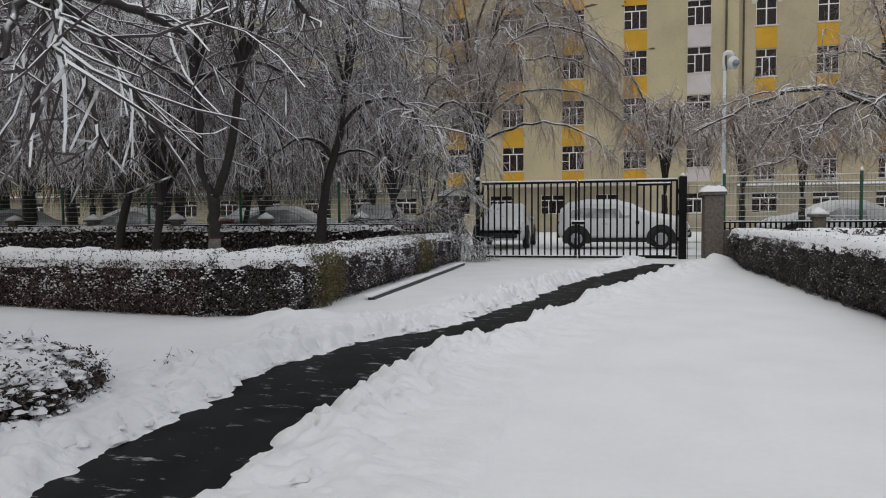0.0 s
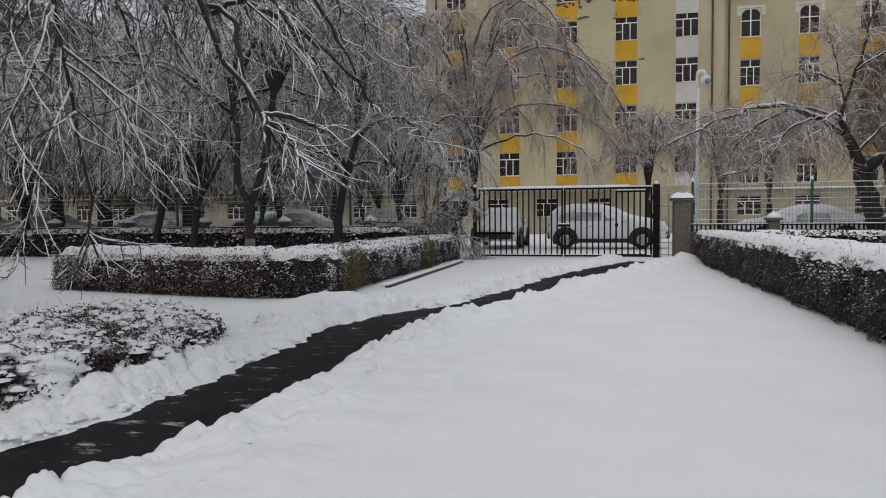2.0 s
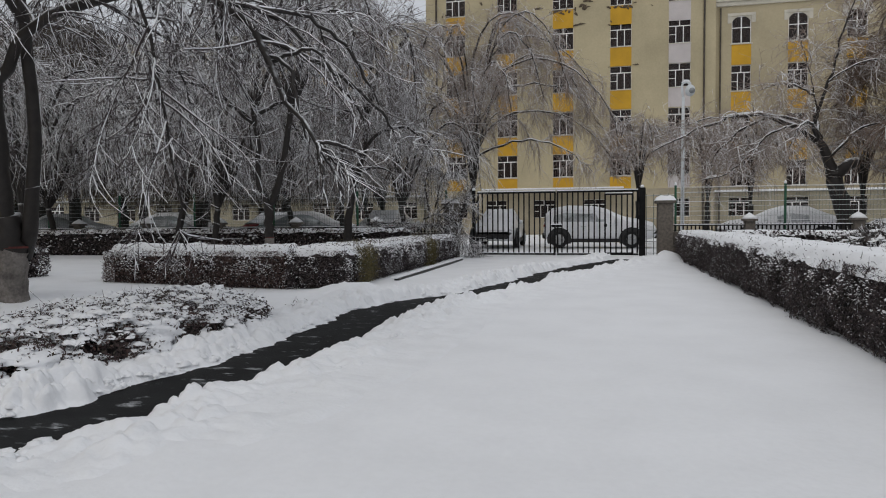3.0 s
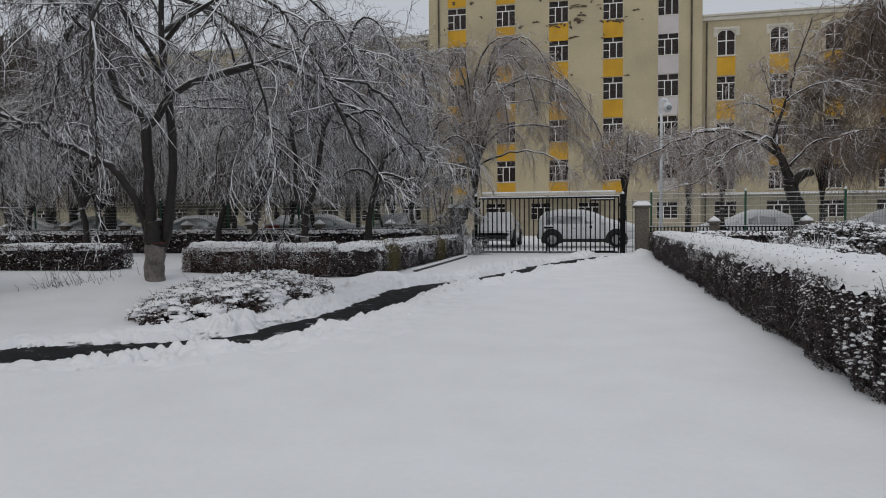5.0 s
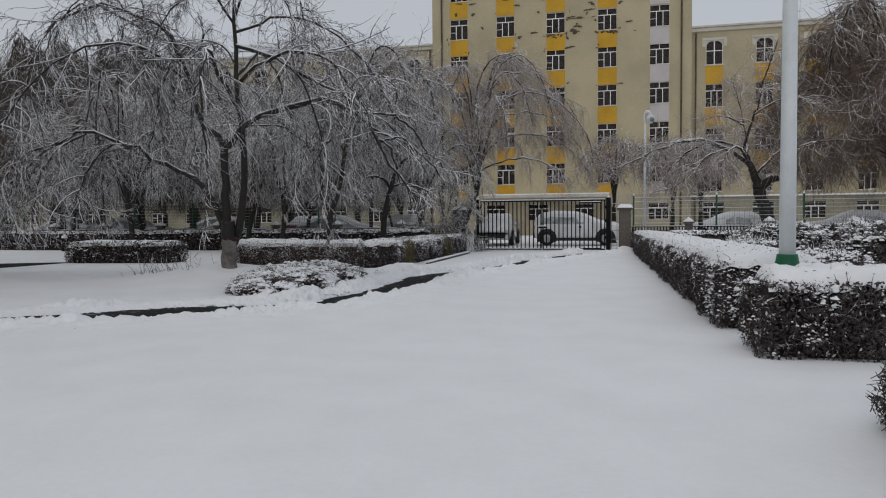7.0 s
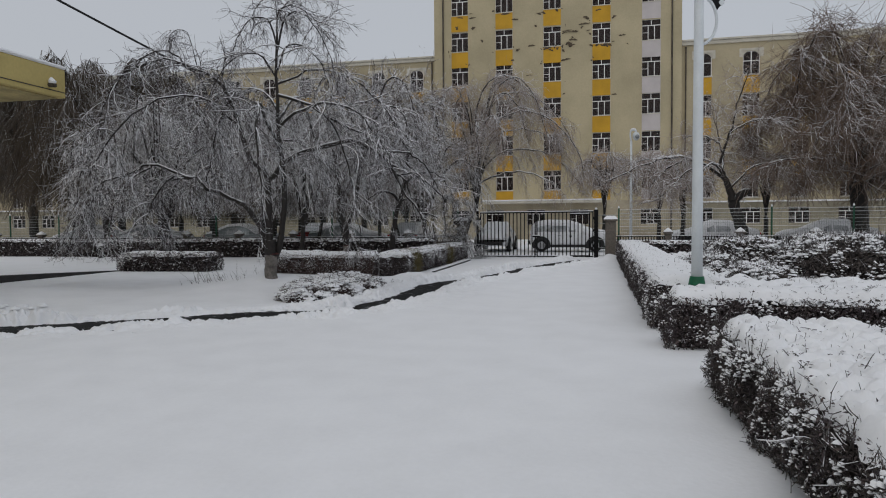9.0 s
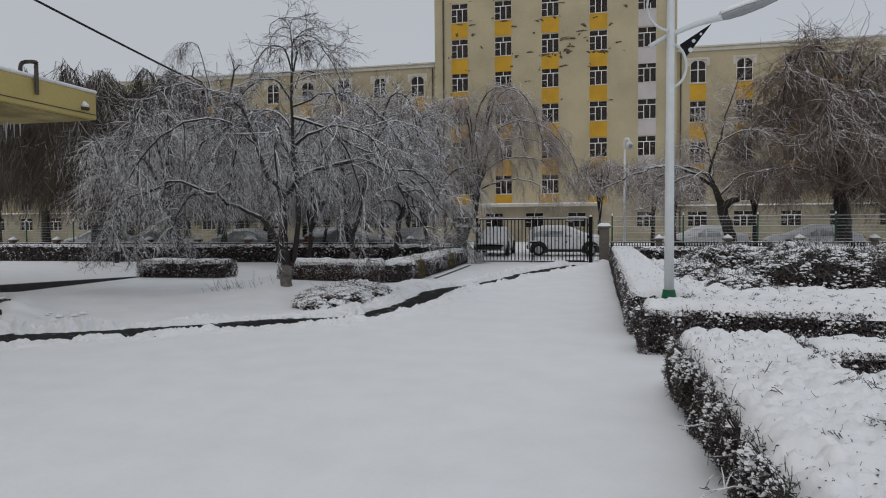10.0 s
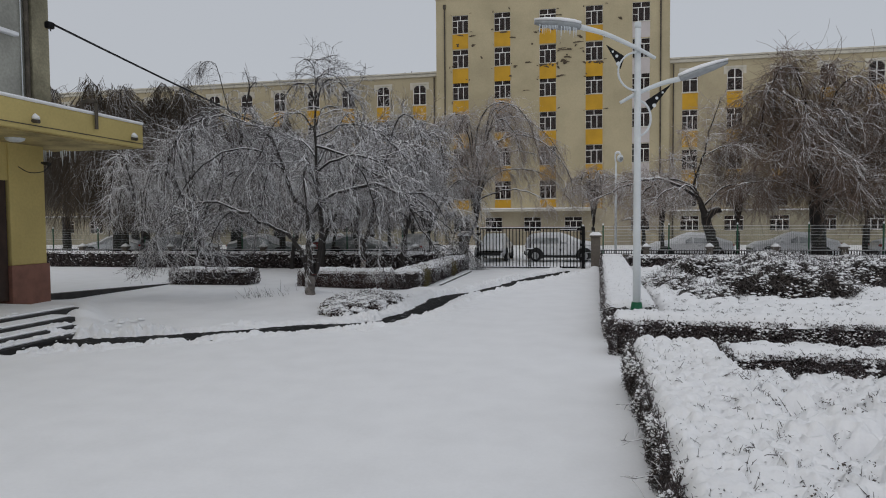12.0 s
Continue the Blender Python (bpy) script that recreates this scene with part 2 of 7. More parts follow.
# ---- mesh helpers ----
class Shape:
    """Gathers vertices and faces of one mesh."""

    def __init__(self):
        self.v, self.f, self.n = [], [], 0

    def add(self, v, f):
        v = np.asarray(v, dtype=np.float64).reshape(-1, 3)
        self.v.append(v)
        self.f.extend([tuple(int(i) + self.n for i in q) for q in f])
        self.n += len(v)
        return self

    def box(self, x0, x1, y0, y1, z0, z1, bevel=0.0):
        if bevel <= 0:
            v = [(x, y, z) for z in (z0, z1) for y in (y0, y1) for x in (x0, x1)]
            f = [(0, 2, 3, 1), (4, 5, 7, 6), (0, 1, 5, 4), (2, 6, 7, 3), (0, 4, 6, 2), (1, 3, 7, 5)]
            return self.add(v, f)
        b = min(bevel, (x1 - x0) * 0.45, (y1 - y0) * 0.45, (z1 - z0) * 0.45)
        rings = []
        for z, i in ((z0, b), (z0 + b, 0), (z1 - b, 0), (z1, b)):
            rings.append([(x0 + i + b * (i == 0), y0 + i, z), (x1 - i - b * (i == 0), y0 + i, z), (x1 - i, y0 + i + b * (i == 0), z), (x1 - i, y1 - i - b * (i == 0), z),
                          (x1 - i - b * (i == 0), y1 - i, z), (x0 + i + b * (i == 0), y1 - i, z), (x0 + i, y1 - i - b * (i == 0), z), (x0 + i, y0 + i + b * (i == 0), z)])
        v = [p for r in rings for p in r]
        f = [tuple(range(7, -1, -1)), tuple(range(24, 32))]
        for k in range(3):
            for j in range(8):
                f.append((k * 8 + j, k * 8 + (j + 1) % 8, k * 8 + 8 + (j + 1) % 8, k * 8 + 8 + j))
        return self.add(v, f)

    def tube(self, pts, radii, sides=8, caps=True):
        pts = np.asarray(pts, dtype=np.float64)
        radii = np.broadcast_to(np.asarray(radii, dtype=np.float64), (len(pts),))
        v, f = tubes(pts[None], radii[None], sides)
        f = [tuple(q) for q in f]
        if caps:
            f.append(tuple(range(sides - 1, -1, -1)))
            f.append(tuple(range((len(pts) - 1) * sides, len(pts) * sides)))
        return self.add(v, f)

    def prism(self, poly, axis, a, b):
        """A polygon given in the two other axes, extruded along axis from a to b."""
        n = len(poly)
        v = []
        for c in (a, b):
            for p in poly:
                v.append((c, p[0], p[1]) if axis == "x" else (p[0], c, p[1]) if axis == "y" else (p[0], p[1], c))
        f = [tuple(range(n - 1, -1, -1)), tuple(range(n, 2 * n))]
        f += [(i, (i + 1) % n, n + (i + 1) % n, n + i) for i in range(n)]
        return self.add(v, f)

    def mesh(self, name, mat, smooth=False):
        me = bpy.data.meshes.new(name)
        v = np.concatenate(self.v) if self.v else np.zeros((0, 3))
        me.from_pydata(v.tolist(), [], self.f)
        if mat:
            me.materials.append(mat)
        if smooth:
            me.polygons.foreach_set("use_smooth", [True] * len(me.polygons))
        bm = bmesh.new()
        bm.from_mesh(me)
        bmesh.ops.recalc_face_normals(bm, faces=bm.faces)
        bm.to_mesh(me)
        bm.free()
        me.update()
        return me


def raw_mesh(name, v, quads, mat, smooth=False):
    """A big mesh from arrays of vertices and of faces with the same number of corners."""
    me = bpy.data.meshes.new(name)
    v, q = np.asarray(v, dtype=np.float32).reshape(-1, 3), np.asarray(quads, dtype=np.int32)
    k = q.shape[1]
    me.vertices.add(len(v))
    me.vertices.foreach_set("co", v.ravel())
    me.loops.add(q.size)
    me.loops.foreach_set("vertex_index", q.ravel())
    me.polygons.add(len(q))
    me.polygons.foreach_set("loop_start", np.arange(0, q.size, k, dtype=np.int32))
    me.polygons.foreach_set("loop_total", np.full(len(q), k, dtype=np.int32))
    me.polygons.foreach_set("use_smooth", np.full(len(q), smooth))
    me.materials.append(mat)
    me.update(calc_edges=True)
    return me


def tubes(poly, rad, k):
    """Tubes round N lines of n points: vertices and quads."""
    poly, rad = np.asarray(poly, dtype=np.float64), np.asarray(rad, dtype=np.float64)
    N, n, _ = poly.shape
    t = np.gradient(poly, axis=1)
    t /= np.linalg.norm(t, axis=2, keepdims=True) + 1e-9
    mean = t.mean(axis=1)
    ref = np.where(np.abs(mean[:, 2:3]) > 0.8, np.array([[1.0, 0.13, 0]]), np.array([[0.05, 0.1, 1.0]]))
    a = np.cross(t, ref[:, None, :])
    a /= np.linalg.norm(a, axis=2, keepdims=True) + 1e-9
    b = np.cross(t, a)
    ang = np.arange(k) * 2 * np.pi / k
    ring = a[:, :, None, :] * np.cos(ang)[None, None, :, None] + b[:, :, None, :] * np.sin(ang)[None, None, :, None]
    v = poly[:, :, None, :] + ring * rad[:, :, None, None]
    i, j, s = np.meshgrid(np.arange(N), np.arange(n - 1), np.arange(k), indexing="ij")
    at = lambda i, j, s: (i * n + j) * k + s % k
    q = np.stack([at(i, j, s), at(i, j + 1, s), at(i, j + 1, s + 1), at(i, j, s + 1)], axis=-1).reshape(-1, 4)
    return v.reshape(-1, 3), q


def thing(name, place, label, category, group="", kind=""):
    ob = new(name)
    ob.empty_display_size = 0.2
    ob.matrix_world = place if isinstance(place, Matrix) else Matrix.Translation(place)
    return tagged(ob, label, category, group, kind)


def part(name, me, parent, label="", kind=""):
    """One mesh object, placed in the space of its parent."""
    ob = new(name, me)
    ob.parent = parent
    return tagged(ob, label, kind=kind) if label or kind else ob


def catmull(pts, n):
    """n points along a smooth line through pts."""
    p = np.asarray(pts, dtype=np.float64)
    p = np.vstack([2 * p[0] - p[1], p, 2 * p[-1] - p[-2]])
    out = []
    for u in np.linspace(0, len(p) - 3 - 1e-6, n):
        i = int(u)
        s = u - i
        a, b, c, d = p[i:i + 4]
        out.append(0.5 * (2 * b + (c - a) * s + (2 * a - 5 * b + 4 * c - d) * s * s + (3 * b - a - 3 * c + d) * s ** 3))
    return np.array(out)


def value_noise(x, y, seed=0):
    """Smooth noise from 0 to 1 on arrays."""
    xi, yi = np.floor(x).astype(np.int64), np.floor(y).astype(np.int64)
    xf, yf = x - xi, y - yi
    def h(a, b):
        k = (a * 374761393 + b * 668265263 + seed * 982451653) & 0xffffffff
        k = ((k ^ (k >> 13)) * 1274126177) & 0xffffffff
        return ((k ^ (k >> 16)) & 0xffff) / 65535.0
    u, w = xf * xf * (3 - 2 * xf), yf * yf * (3 - 2 * yf)
    return (h(xi, yi) * (1 - u) + h(xi + 1, yi) * u) * (1 - w) + (h(xi, yi + 1) * (1 - u) + h(xi + 1, yi + 1) * u) * w


def fbm(x, y, octaves=4, seed=0):
    total, amp, norm = 0, 1.0, 0
    for o in range(octaves):
        total = total + amp * value_noise(x * 2 ** o + 17.3 * o, y * 2 ** o - 9.1 * o, seed + o)
        norm += amp
        amp *= 0.5
    return total / norm


def pillows(x, y, seed=0):
    """Rounded bumps about one unit apart, from 0 to 1."""
    xi, yi = np.floor(x).astype(np.int64), np.floor(y).astype(np.int64)
    best = np.full(x.shape, 9.0)
    for i in (-1, 0, 1):
        for j in (-1, 0, 1):
            a, b = xi + i, yi + j
            px = a + value_noise(a * 7.0 + 0.0, b * 13.0 + 0.0, seed)
            py = b + value_noise(a * 11.0 + 3.0, b * 5.0 + 1.0, seed + 50)
            best = np.minimum(best, np.hypot(x - px, y - py))
    return np.sqrt(np.clip(1 - (best / 0.66) ** 2, 0, 1))


def smooth01(a, b, x):
    s = np.clip((x - a) / (b - a), 0, 1)
    return s * s * (3 - 2 * s)


BLOB_V, BLOB_F = None, None
def blob_base():
    global BLOB_V, BLOB_F
    if BLOB_V is None:
        ring = [(math.cos(2 * math.pi * i / 5), math.sin(2 * math.pi * i / 5), -0.35 + 0.1 * (i % 2)) for i in range(5)]
        crown = [(0.66 * math.cos(2 * math.pi * (i + 0.5) / 5), 0.66 * math.sin(2 * math.pi * (i + 0.5) / 5), 0.55) for i in range(5)]
        BLOB_V = np.array(ring + crown + [(0.05, 0.03, 0.85)])
        BLOB_F = np.array([(i, (i + 1) % 5, 5 + i) for i in range(5)] + [((i + 1) % 5, 5 + (i + 1) % 5, 5 + i) for i in range(5)] + [(10, 5 + i, 5 + (i + 1) % 5) for i in range(5)])
    return BLOB_V, BLOB_F


def clumps_mesh(P, size, rng, name="snow_clumps", flat=0.65, mat=None):
    """Little uneven lumps of snow at the points P."""
    bv, bf = blob_base()
    n = len(P)
    s = (size if np.ndim(size) else np.full(n, size)) * (0.45 + 1.5 * rng.random(n) ** 2)
    sc = s[:, None] * np.stack([rng.uniform(0.85, 1.3, n), rng.uniform(0.85, 1.3, n), rng.uniform(0.8, 1.2, n) * flat], axis=1)
    wob = rng.uniform(0.75, 1.25, (n, len(bv), 1))
    ang = rng.uniform(0, 6.28, n)
    c, sn = np.cos(ang)[:, None], np.sin(ang)[:, None]
    v = bv[None] * wob * sc[:, None, :]
    v = np.stack([v[..., 0] * c - v[..., 1] * sn, v[..., 0] * sn + v[..., 1] * c, v[..., 2]], axis=-1) + P[:, None, :]
    q = (bf[None] + (np.arange(n) * len(bv))[:, None, None]).reshape(-1, 3)
    return raw_mesh(name, v, q, mat or M["snow_lump"], True)


# ---- ground: one sheet of snow, with the swept path cut through it ----
SWEPT = [(4.75, -0.9, 0.42), (4.40, -1.7, 0.44), (3.85, -3.2, 0.45), (3.22, -4.9, 0.46), (2.83, -6.2, 0.40), (2.22, -8.7, 0.31), (1.72, -10.5, 0.30), (1.19, -11.7, 0.39), (0.96, -12.6, 0.43),
         (0.95, -13.6, 0.39), (0.93, -14.7, 0.36), (0.86, -15.7, 0.34), (0.68, -16.7, 0.32), (0.42, -17.5, 0.32), (-0.12, -18.1, 0.31), (-0.95, -18.62, 0.31),
         (-2.6, -19.95, 0.31), (-3.95, -20.75, 0.42), (-5.2, -21.4, 0.55)]


def swept_distance(x, y):
    """Distance from the swept path's middle line, and its half width there."""
    line = catmull(SWEPT, 70)
    best, wide = np.full(x.shape, 1e9), np.zeros(x.shape)
    for a, b in zip(line[:-1], line[1:]):
        d = b[:2] - a[:2]
        u = np.clip(((x - a[0]) * d[0] + (y - a[1]) * d[1]) / (d @ d), 0, 1)
        r = np.hypot(x - a[0] - u * d[0], y - a[1] - u * d[1])
        near = r < best
        best = np.where(near, r, best)
        wide = np.where(near, a[2] + u * (b[2] - a[2]), wide)
    return best, wide


def snow_height(x, y):
    d, w = swept_distance(x, y)
    base = 0.03 * (fbm(x * 0.35, y * 0.35, 2, 3) - 0.5) + 0.003 * (fbm(x * 1.6, y * 1.6, 2, 8) - 0.5)
    base = base + 0.30 * np.exp(-((x + 2.75) ** 2 + (y + 14.2) ** 2) / (2 * 1.0 ** 2))
    base = base + 0.10 * smooth01(-1.0, -6.0, x) * smooth01(-19.5, -17.0, y) * smooth01(2, -3, y)
    base = base + 0.13 * smooth01(-5.3, -7.5, x) * smooth01(-19.6, -18.8, y) * smooth01(-15.2, -17.0, y)
    base = base + 0.11 * np.exp(-((x + 0.2) ** 2 + (y + 10.9) ** 2) / (2 * 0.36 ** 2)) * (0.6 + 0.8 * pillows(x * 6, y * 6, 91)) + 0.10 * np.exp(-((x - 0.15) ** 2 / 0.18 + (y + 11.6) ** 2 / 1.2)) * pillows(x * 7, y * 7, 92)
    base = base + 0.26 * np.exp(-((x - 5.35) ** 2 + (y + 1.35) ** 2) / (2 * 0.42 ** 2))
    ragged = (0.5 - fbm(x * 2.3, y * 2.3, 3, 21)) * 0.2
    edge = d - w - ragged
    churn = np.exp(-((edge - 0.18) / 0.28) ** 2)
    lumps = fbm(x * 4.2, y * 4.2, 4, 31)
    bank = churn * 0.10 * np.maximum(0, lumps - 0.38) + 0.10 * np.exp(-((edge - 0.6) / 0.6) ** 2) * np.maximum(0, fbm(x * 3.1, y * 3.1, 4, 37) - 0.4)
    scraps = 0.1 * np.maximum(0, fbm(x * 3.4, y * 5.1, 4, 41) - 0.56)
    floor = -0.105 + scraps
    for (ax, ay), (bx, by), h, r in (((-5.35, -19.9), (-6.3, -18.9), 0.2, 0.38), ((-6.3, -18.9), (-7.6, -17.4), 0.34, 0.5)):
        u = np.clip(((x - ax) * (bx - ax) + (y - ay) * (by - ay)) / ((bx - ax) ** 2 + (by - ay) ** 2), 0, 1)
        drift = np.exp(-(((x - ax - u * (bx - ax)) ** 2 + (y - ay - u * (by - ay)) ** 2) / r ** 2))
        base = np.maximum(base, h * drift * (0.75 + 0.5 * fbm(x * 3, y * 3, 3, 71)))
    return floor + (base + bank - floor) * smooth01(0.16, 0.46, edge)


def spaced(*runs):
    out = [runs[0][0]]
    for a, b, n in runs:
        out += list(np.linspace(a, b, n + 1)[1:])
    return np.array(out)


def build_ground():
    xs = spaced((-900, -120, 8), (-120, -34, 16), (-34, -12, 30), (-12, -6, 46), (-6, 5.7, 120), (5.7, 16, 40), (16, 60, 16), (60, 900, 8))
    ys = spaced((-900, -80, 8), (-80, -36, 12), (-36, -23, 60), (-23, 0.5, 220), (0.5, 32, 40), (32, 120, 10), (120, 900, 8))
    X, Y = np.meshgrid(xs, ys, indexing="ij")
    Z = snow_height(X, Y)
    a, b = len(xs), len(ys)
    i, j = np.meshgrid(np.arange(a - 1), np.arange(b - 1), indexing="ij")
    q = np.stack([i * b + j, (i + 1) * b + j, (i + 1) * b + j + 1, i * b + j + 1], axis=-1).reshape(-1, 4)
    ob = new("ground", raw_mesh("ground", np.stack([X, Y, Z], axis=-1), q, M["snow"], True))
    tagged(ob, "deep fresh snow lying over the yard and drive", "snow", kind="structure")
    line = catmull(SWEPT, 80)
    t = np.gradient(line[:, :2], axis=0)
    t /= np.linalg.norm(t, axis=1, keepdims=True)
    side = np.stack([-t[:, 1], t[:, 0]], axis=1)
    us = np.linspace(-1, 1, 9)
    P = line[:, None, :2] + side[:, None, :] * (us[None, :, None] * (line[:, 2] + 0.35)[:, None, None])
    Zp = -0.05 + 0.05 * smooth01(-17.0, -18.3, P[..., 1])
    i, j = np.meshgrid(np.arange(len(line) - 1), np.arange(8), indexing="ij")
    q = np.stack([i * 9 + j, i * 9 + j + 1, (i + 1) * 9 + j + 1, (i + 1) * 9 + j], axis=-1).reshape(-1, 4)
    p = new("path", raw_mesh("path", np.concatenate([P, Zp[..., None]], axis=-1), q, M["asphalt"]))
    tagged(p, "wet black asphalt path swept clear of snow", "path", kind="structure")


build_ground()


def snow_banks():
    """Churned snow thrown up on both sides of the swept path."""
    line = catmull(SWEPT, 1150)
    t = np.gradient(line[:, :2], axis=0)
    t /= np.linalg.norm(t, axis=1, keepdims=True)
    side = np.stack([-t[:, 1], t[:, 0]], axis=1)
    us = np.concatenate([np.linspace(-0.2, 0.6, 36), np.linspace(0.64, 1.25, 16)])
    for sgn in (-1.0, 1.0):
        P = line[:, None, :2] + sgn * side[:, None, :] * (line[:, None, 2] + us[None, :])[..., None]
        X, Y = P[..., 0], P[..., 1]
        rag = (fbm(X * 2.3, Y * 2.3, 3, 21) - 0.5) * 0.20 + (fbm(X * 7, Y * 7, 2, 23) - 0.5) * 0.13 + 0.035 * (pillows(X * 11, Y * 11, 24) - 0.5)
        e = us[None, :] + rag
        WX, WY = X + 0.12 * fbm(X * 5, Y * 5, 2, 67), Y + 0.12 * fbm(X * 5 + 4, Y * 5, 2, 68)
        patch = 0.35 + 1.0 * smooth01(0.35, 0.7, fbm(X * 1.3, Y * 1.3, 2, 63))
        rough = patch * (0.060 * pillows(WX * 5, WY * 5, 61) + 0.045 * pillows(WX * 10, WY * 10, 62) + 0.024 * pillows(WX * 20, WY * 20, 65) - 0.045)
        rough = np.maximum(rough, -0.012) * (1.45 + 0.7 * smooth01(-18.0, -18.8, Y) if sgn < 0 else 1.0)
        fade = smooth01(1.2, 0.45, us)[None, :] * (0.4 + 0.6 * smooth01(0.8, 0.25, us)[None, :])
        base = snow_height(X + sgn * side[:, None, 0] * 0.3, Y + sgn * side[:, None, 1] * 0.3)
        up = smooth01(-0.05, 0.17, e) if sgn > 0 else smooth01(-0.06, 0.26, e)
        low_end = smooth01(-17.0, -18.3, Y) * (0.02 if sgn > 0 else 0.0)
        Z = -0.075 + (np.clip(base, -0.01, 0.07) + 0.012 - low_end + rough * fade + 0.075) * up - 0.05 * smooth01(1.0, 1.2, us)[None, :]
        n, m = X.shape
        i, j = np.meshgrid(np.arange(n - 1), np.arange(m - 1), indexing="ij")
        q = np.stack([i * m + j, (i + 1) * m + j, (i + 1) * m + j + 1, i * m + j + 1], axis=-1).reshape(-1, 4)
        if sgn > 0:
            q = q[:, ::-1]
        ob = new("snow_bank", raw_mesh("snow_bank", np.stack([X, Y, Z], axis=-1), q, M["snow_lump"], True))
        tagged(ob, "churned bank of shovelled snow beside the path", "snow bank", "banks beside the path", "stuff")


snow_banks()


def loose_snow():
    """Broken lumps of snow thrown up along the swept path."""
    rng = np.random.default_rng(77)
    line = catmull(SWEPT, 400)
    t = np.gradient(line[:, :2], axis=0)
    t /= np.linalg.norm(t, axis=1, keepdims=True)
    side = np.stack([-t[:, 1], t[:, 0]], axis=1)
    k = rng.integers(0, 400, 6500)
    off = line[k, 2] + 0.04 + np.abs(rng.normal(0, 0.24, len(k)))
    P = line[k, :2] + side[k] * (off * rng.choice((-1.0, 1.0), len(k)))[:, None]
    size = 0.007 + 0.030 * rng.random(len(k)) ** 4
    Z = np.maximum(snow_height(P[:, 0], P[:, 1]), -0.04 + 0.055 * smooth01(0.0, 0.2, off - line[k, 2]))
    ob = new("loose_snow", clumps_mesh(np.column_stack([P, Z + size * 0.2]), size, rng))
    tagged(ob, "broken lumps of shovelled snow along the path", "snow", kind="stuff")


# ---- the large yellow and beige block behind the fence ----
def wall_with_openings(sh, x0, x1, z0, z1, y, thick, openings):
    """A wall facing -y with rectangular openings (x0, x1, z0, z1) through it."""
    xs = sorted({x0, x1, *[o[0] for o in openings], *[o[1] for o in openings]})
    zs = sorted({z0, z1, *[o[2] for o in openings], *[o[3] for o in openings]})
    solid = {}
    for i in range(len(xs) - 1):
        for k in range(len(zs) - 1):
            cx, cz = (xs[i] + xs[i + 1]) / 2, (zs[k] + zs[k + 1]) / 2
            solid[i, k] = not any(o[0] < cx < o[1] and o[2] < cz < o[3] for o in openings)
    v, f, idx = [], [], {}
    def at(i, k, d):
        if (i, k, d) not in idx:
            idx[i, k, d] = len(v)
            v.append((xs[i], y + d * thick, zs[k]))
        return idx[i, k, d]
    for (i, k), s in solid.items():
        if not s:
            continue
        f.append((at(i, k, 0), at(i + 1, k, 0), at(i + 1, k + 1, 0), at(i, k + 1, 0)))
        f.append((at(i, k, 1), at(i, k + 1, 1), at(i + 1, k + 1, 1), at(i + 1, k, 1)))
        for di, dk, e in ((-1, 0, ((0, 0), (0, 1))), (1, 0, ((1, 1), (1, 0))), (0, -1, ((1, 0), (0, 0))), (0, 1, ((0, 1), (1, 1)))):
            if not solid.get((i + di, k + dk), False):
                (a, b), (c, d) = e
                f.append((at(i + a, k + b, 0), at(i + c, k + d, 0), at(i + c, k + d, 1), at(i + a, k + b, 1)))
    sh.add(v, f)


def window_meshes(w, h, arched=False):
    """Frame and panes of a window, its lower left outer corner at the origin, facing -y: the frame, and each pane with its place."""
    b = 0.055
    if arched:
        holes = [(b, w / 2 - 0.04, b, h * 0.56), (w / 2 + 0.04, w - b, b, h * 0.56), (b, w / 2 - 0.04, h * 0.56 + 0.06, h - b), (w / 2 + 0.04, w - b, h * 0.56 + 0.06, h - b)]
    else:
        b = 0.022
        us = [(b, w * 0.33 - 0.03), (w * 0.33 + 0.03, w * 0.67 - 0.03), (w * 0.67 + 0.03, w - b)]
        tz = h * 0.70
        holes = [(u0, u1, tz + 0.065, h - b) for u0, u1 in ((b, w * 0.5 - 0.03), (w * 0.5 + 0.03, w - b))] + [(u0, u1, b + 0.03, tz) for u0, u1 in us[1:]]
        holes += [(us[0][0], us[0][1], b, h * 0.36), (us[0][0], us[0][1], h * 0.36 + 0.035, tz)]
    fr = Shape()
    wall_with_openings(fr, 0, w, 0, h, 0, 0.07, holes)
    panes = [Shape().box(x0, x1, 0.03, 0.036, z0, z1).mesh("pane", M["glass"]) for x0, x1, z0, z1 in holes]
    return fr.mesh("window", M["frame"]), panes


def put_window(building, kinds, kind, x, z, y, rng):
    fr, panes, w, h = kinds[kind]
    win = part("window", fr, building)
    win.location = (x, y + 0.07, z)
    for pa in panes:
        part("pane", pa, win)
    if rng.random() < 0.45:
        a = rng.uniform(0.06, 0.3) * w
        part("curtain", Shape().box(0.06, 0.06 + a, 0.16, 0.19, 0.06, h - 0.06).mesh("curtain", M["curtain"]), win, "drawn grey curtain")
        if rng.random() < 0.6:
            part("curtain", Shape().box(w - 0.06 - a * rng.uniform(0.5, 1.2), w - 0.06, 0.16, 0.19, 0.06, h - 0.06).mesh("curtain", M["curtain"]), win, "drawn grey curtain")


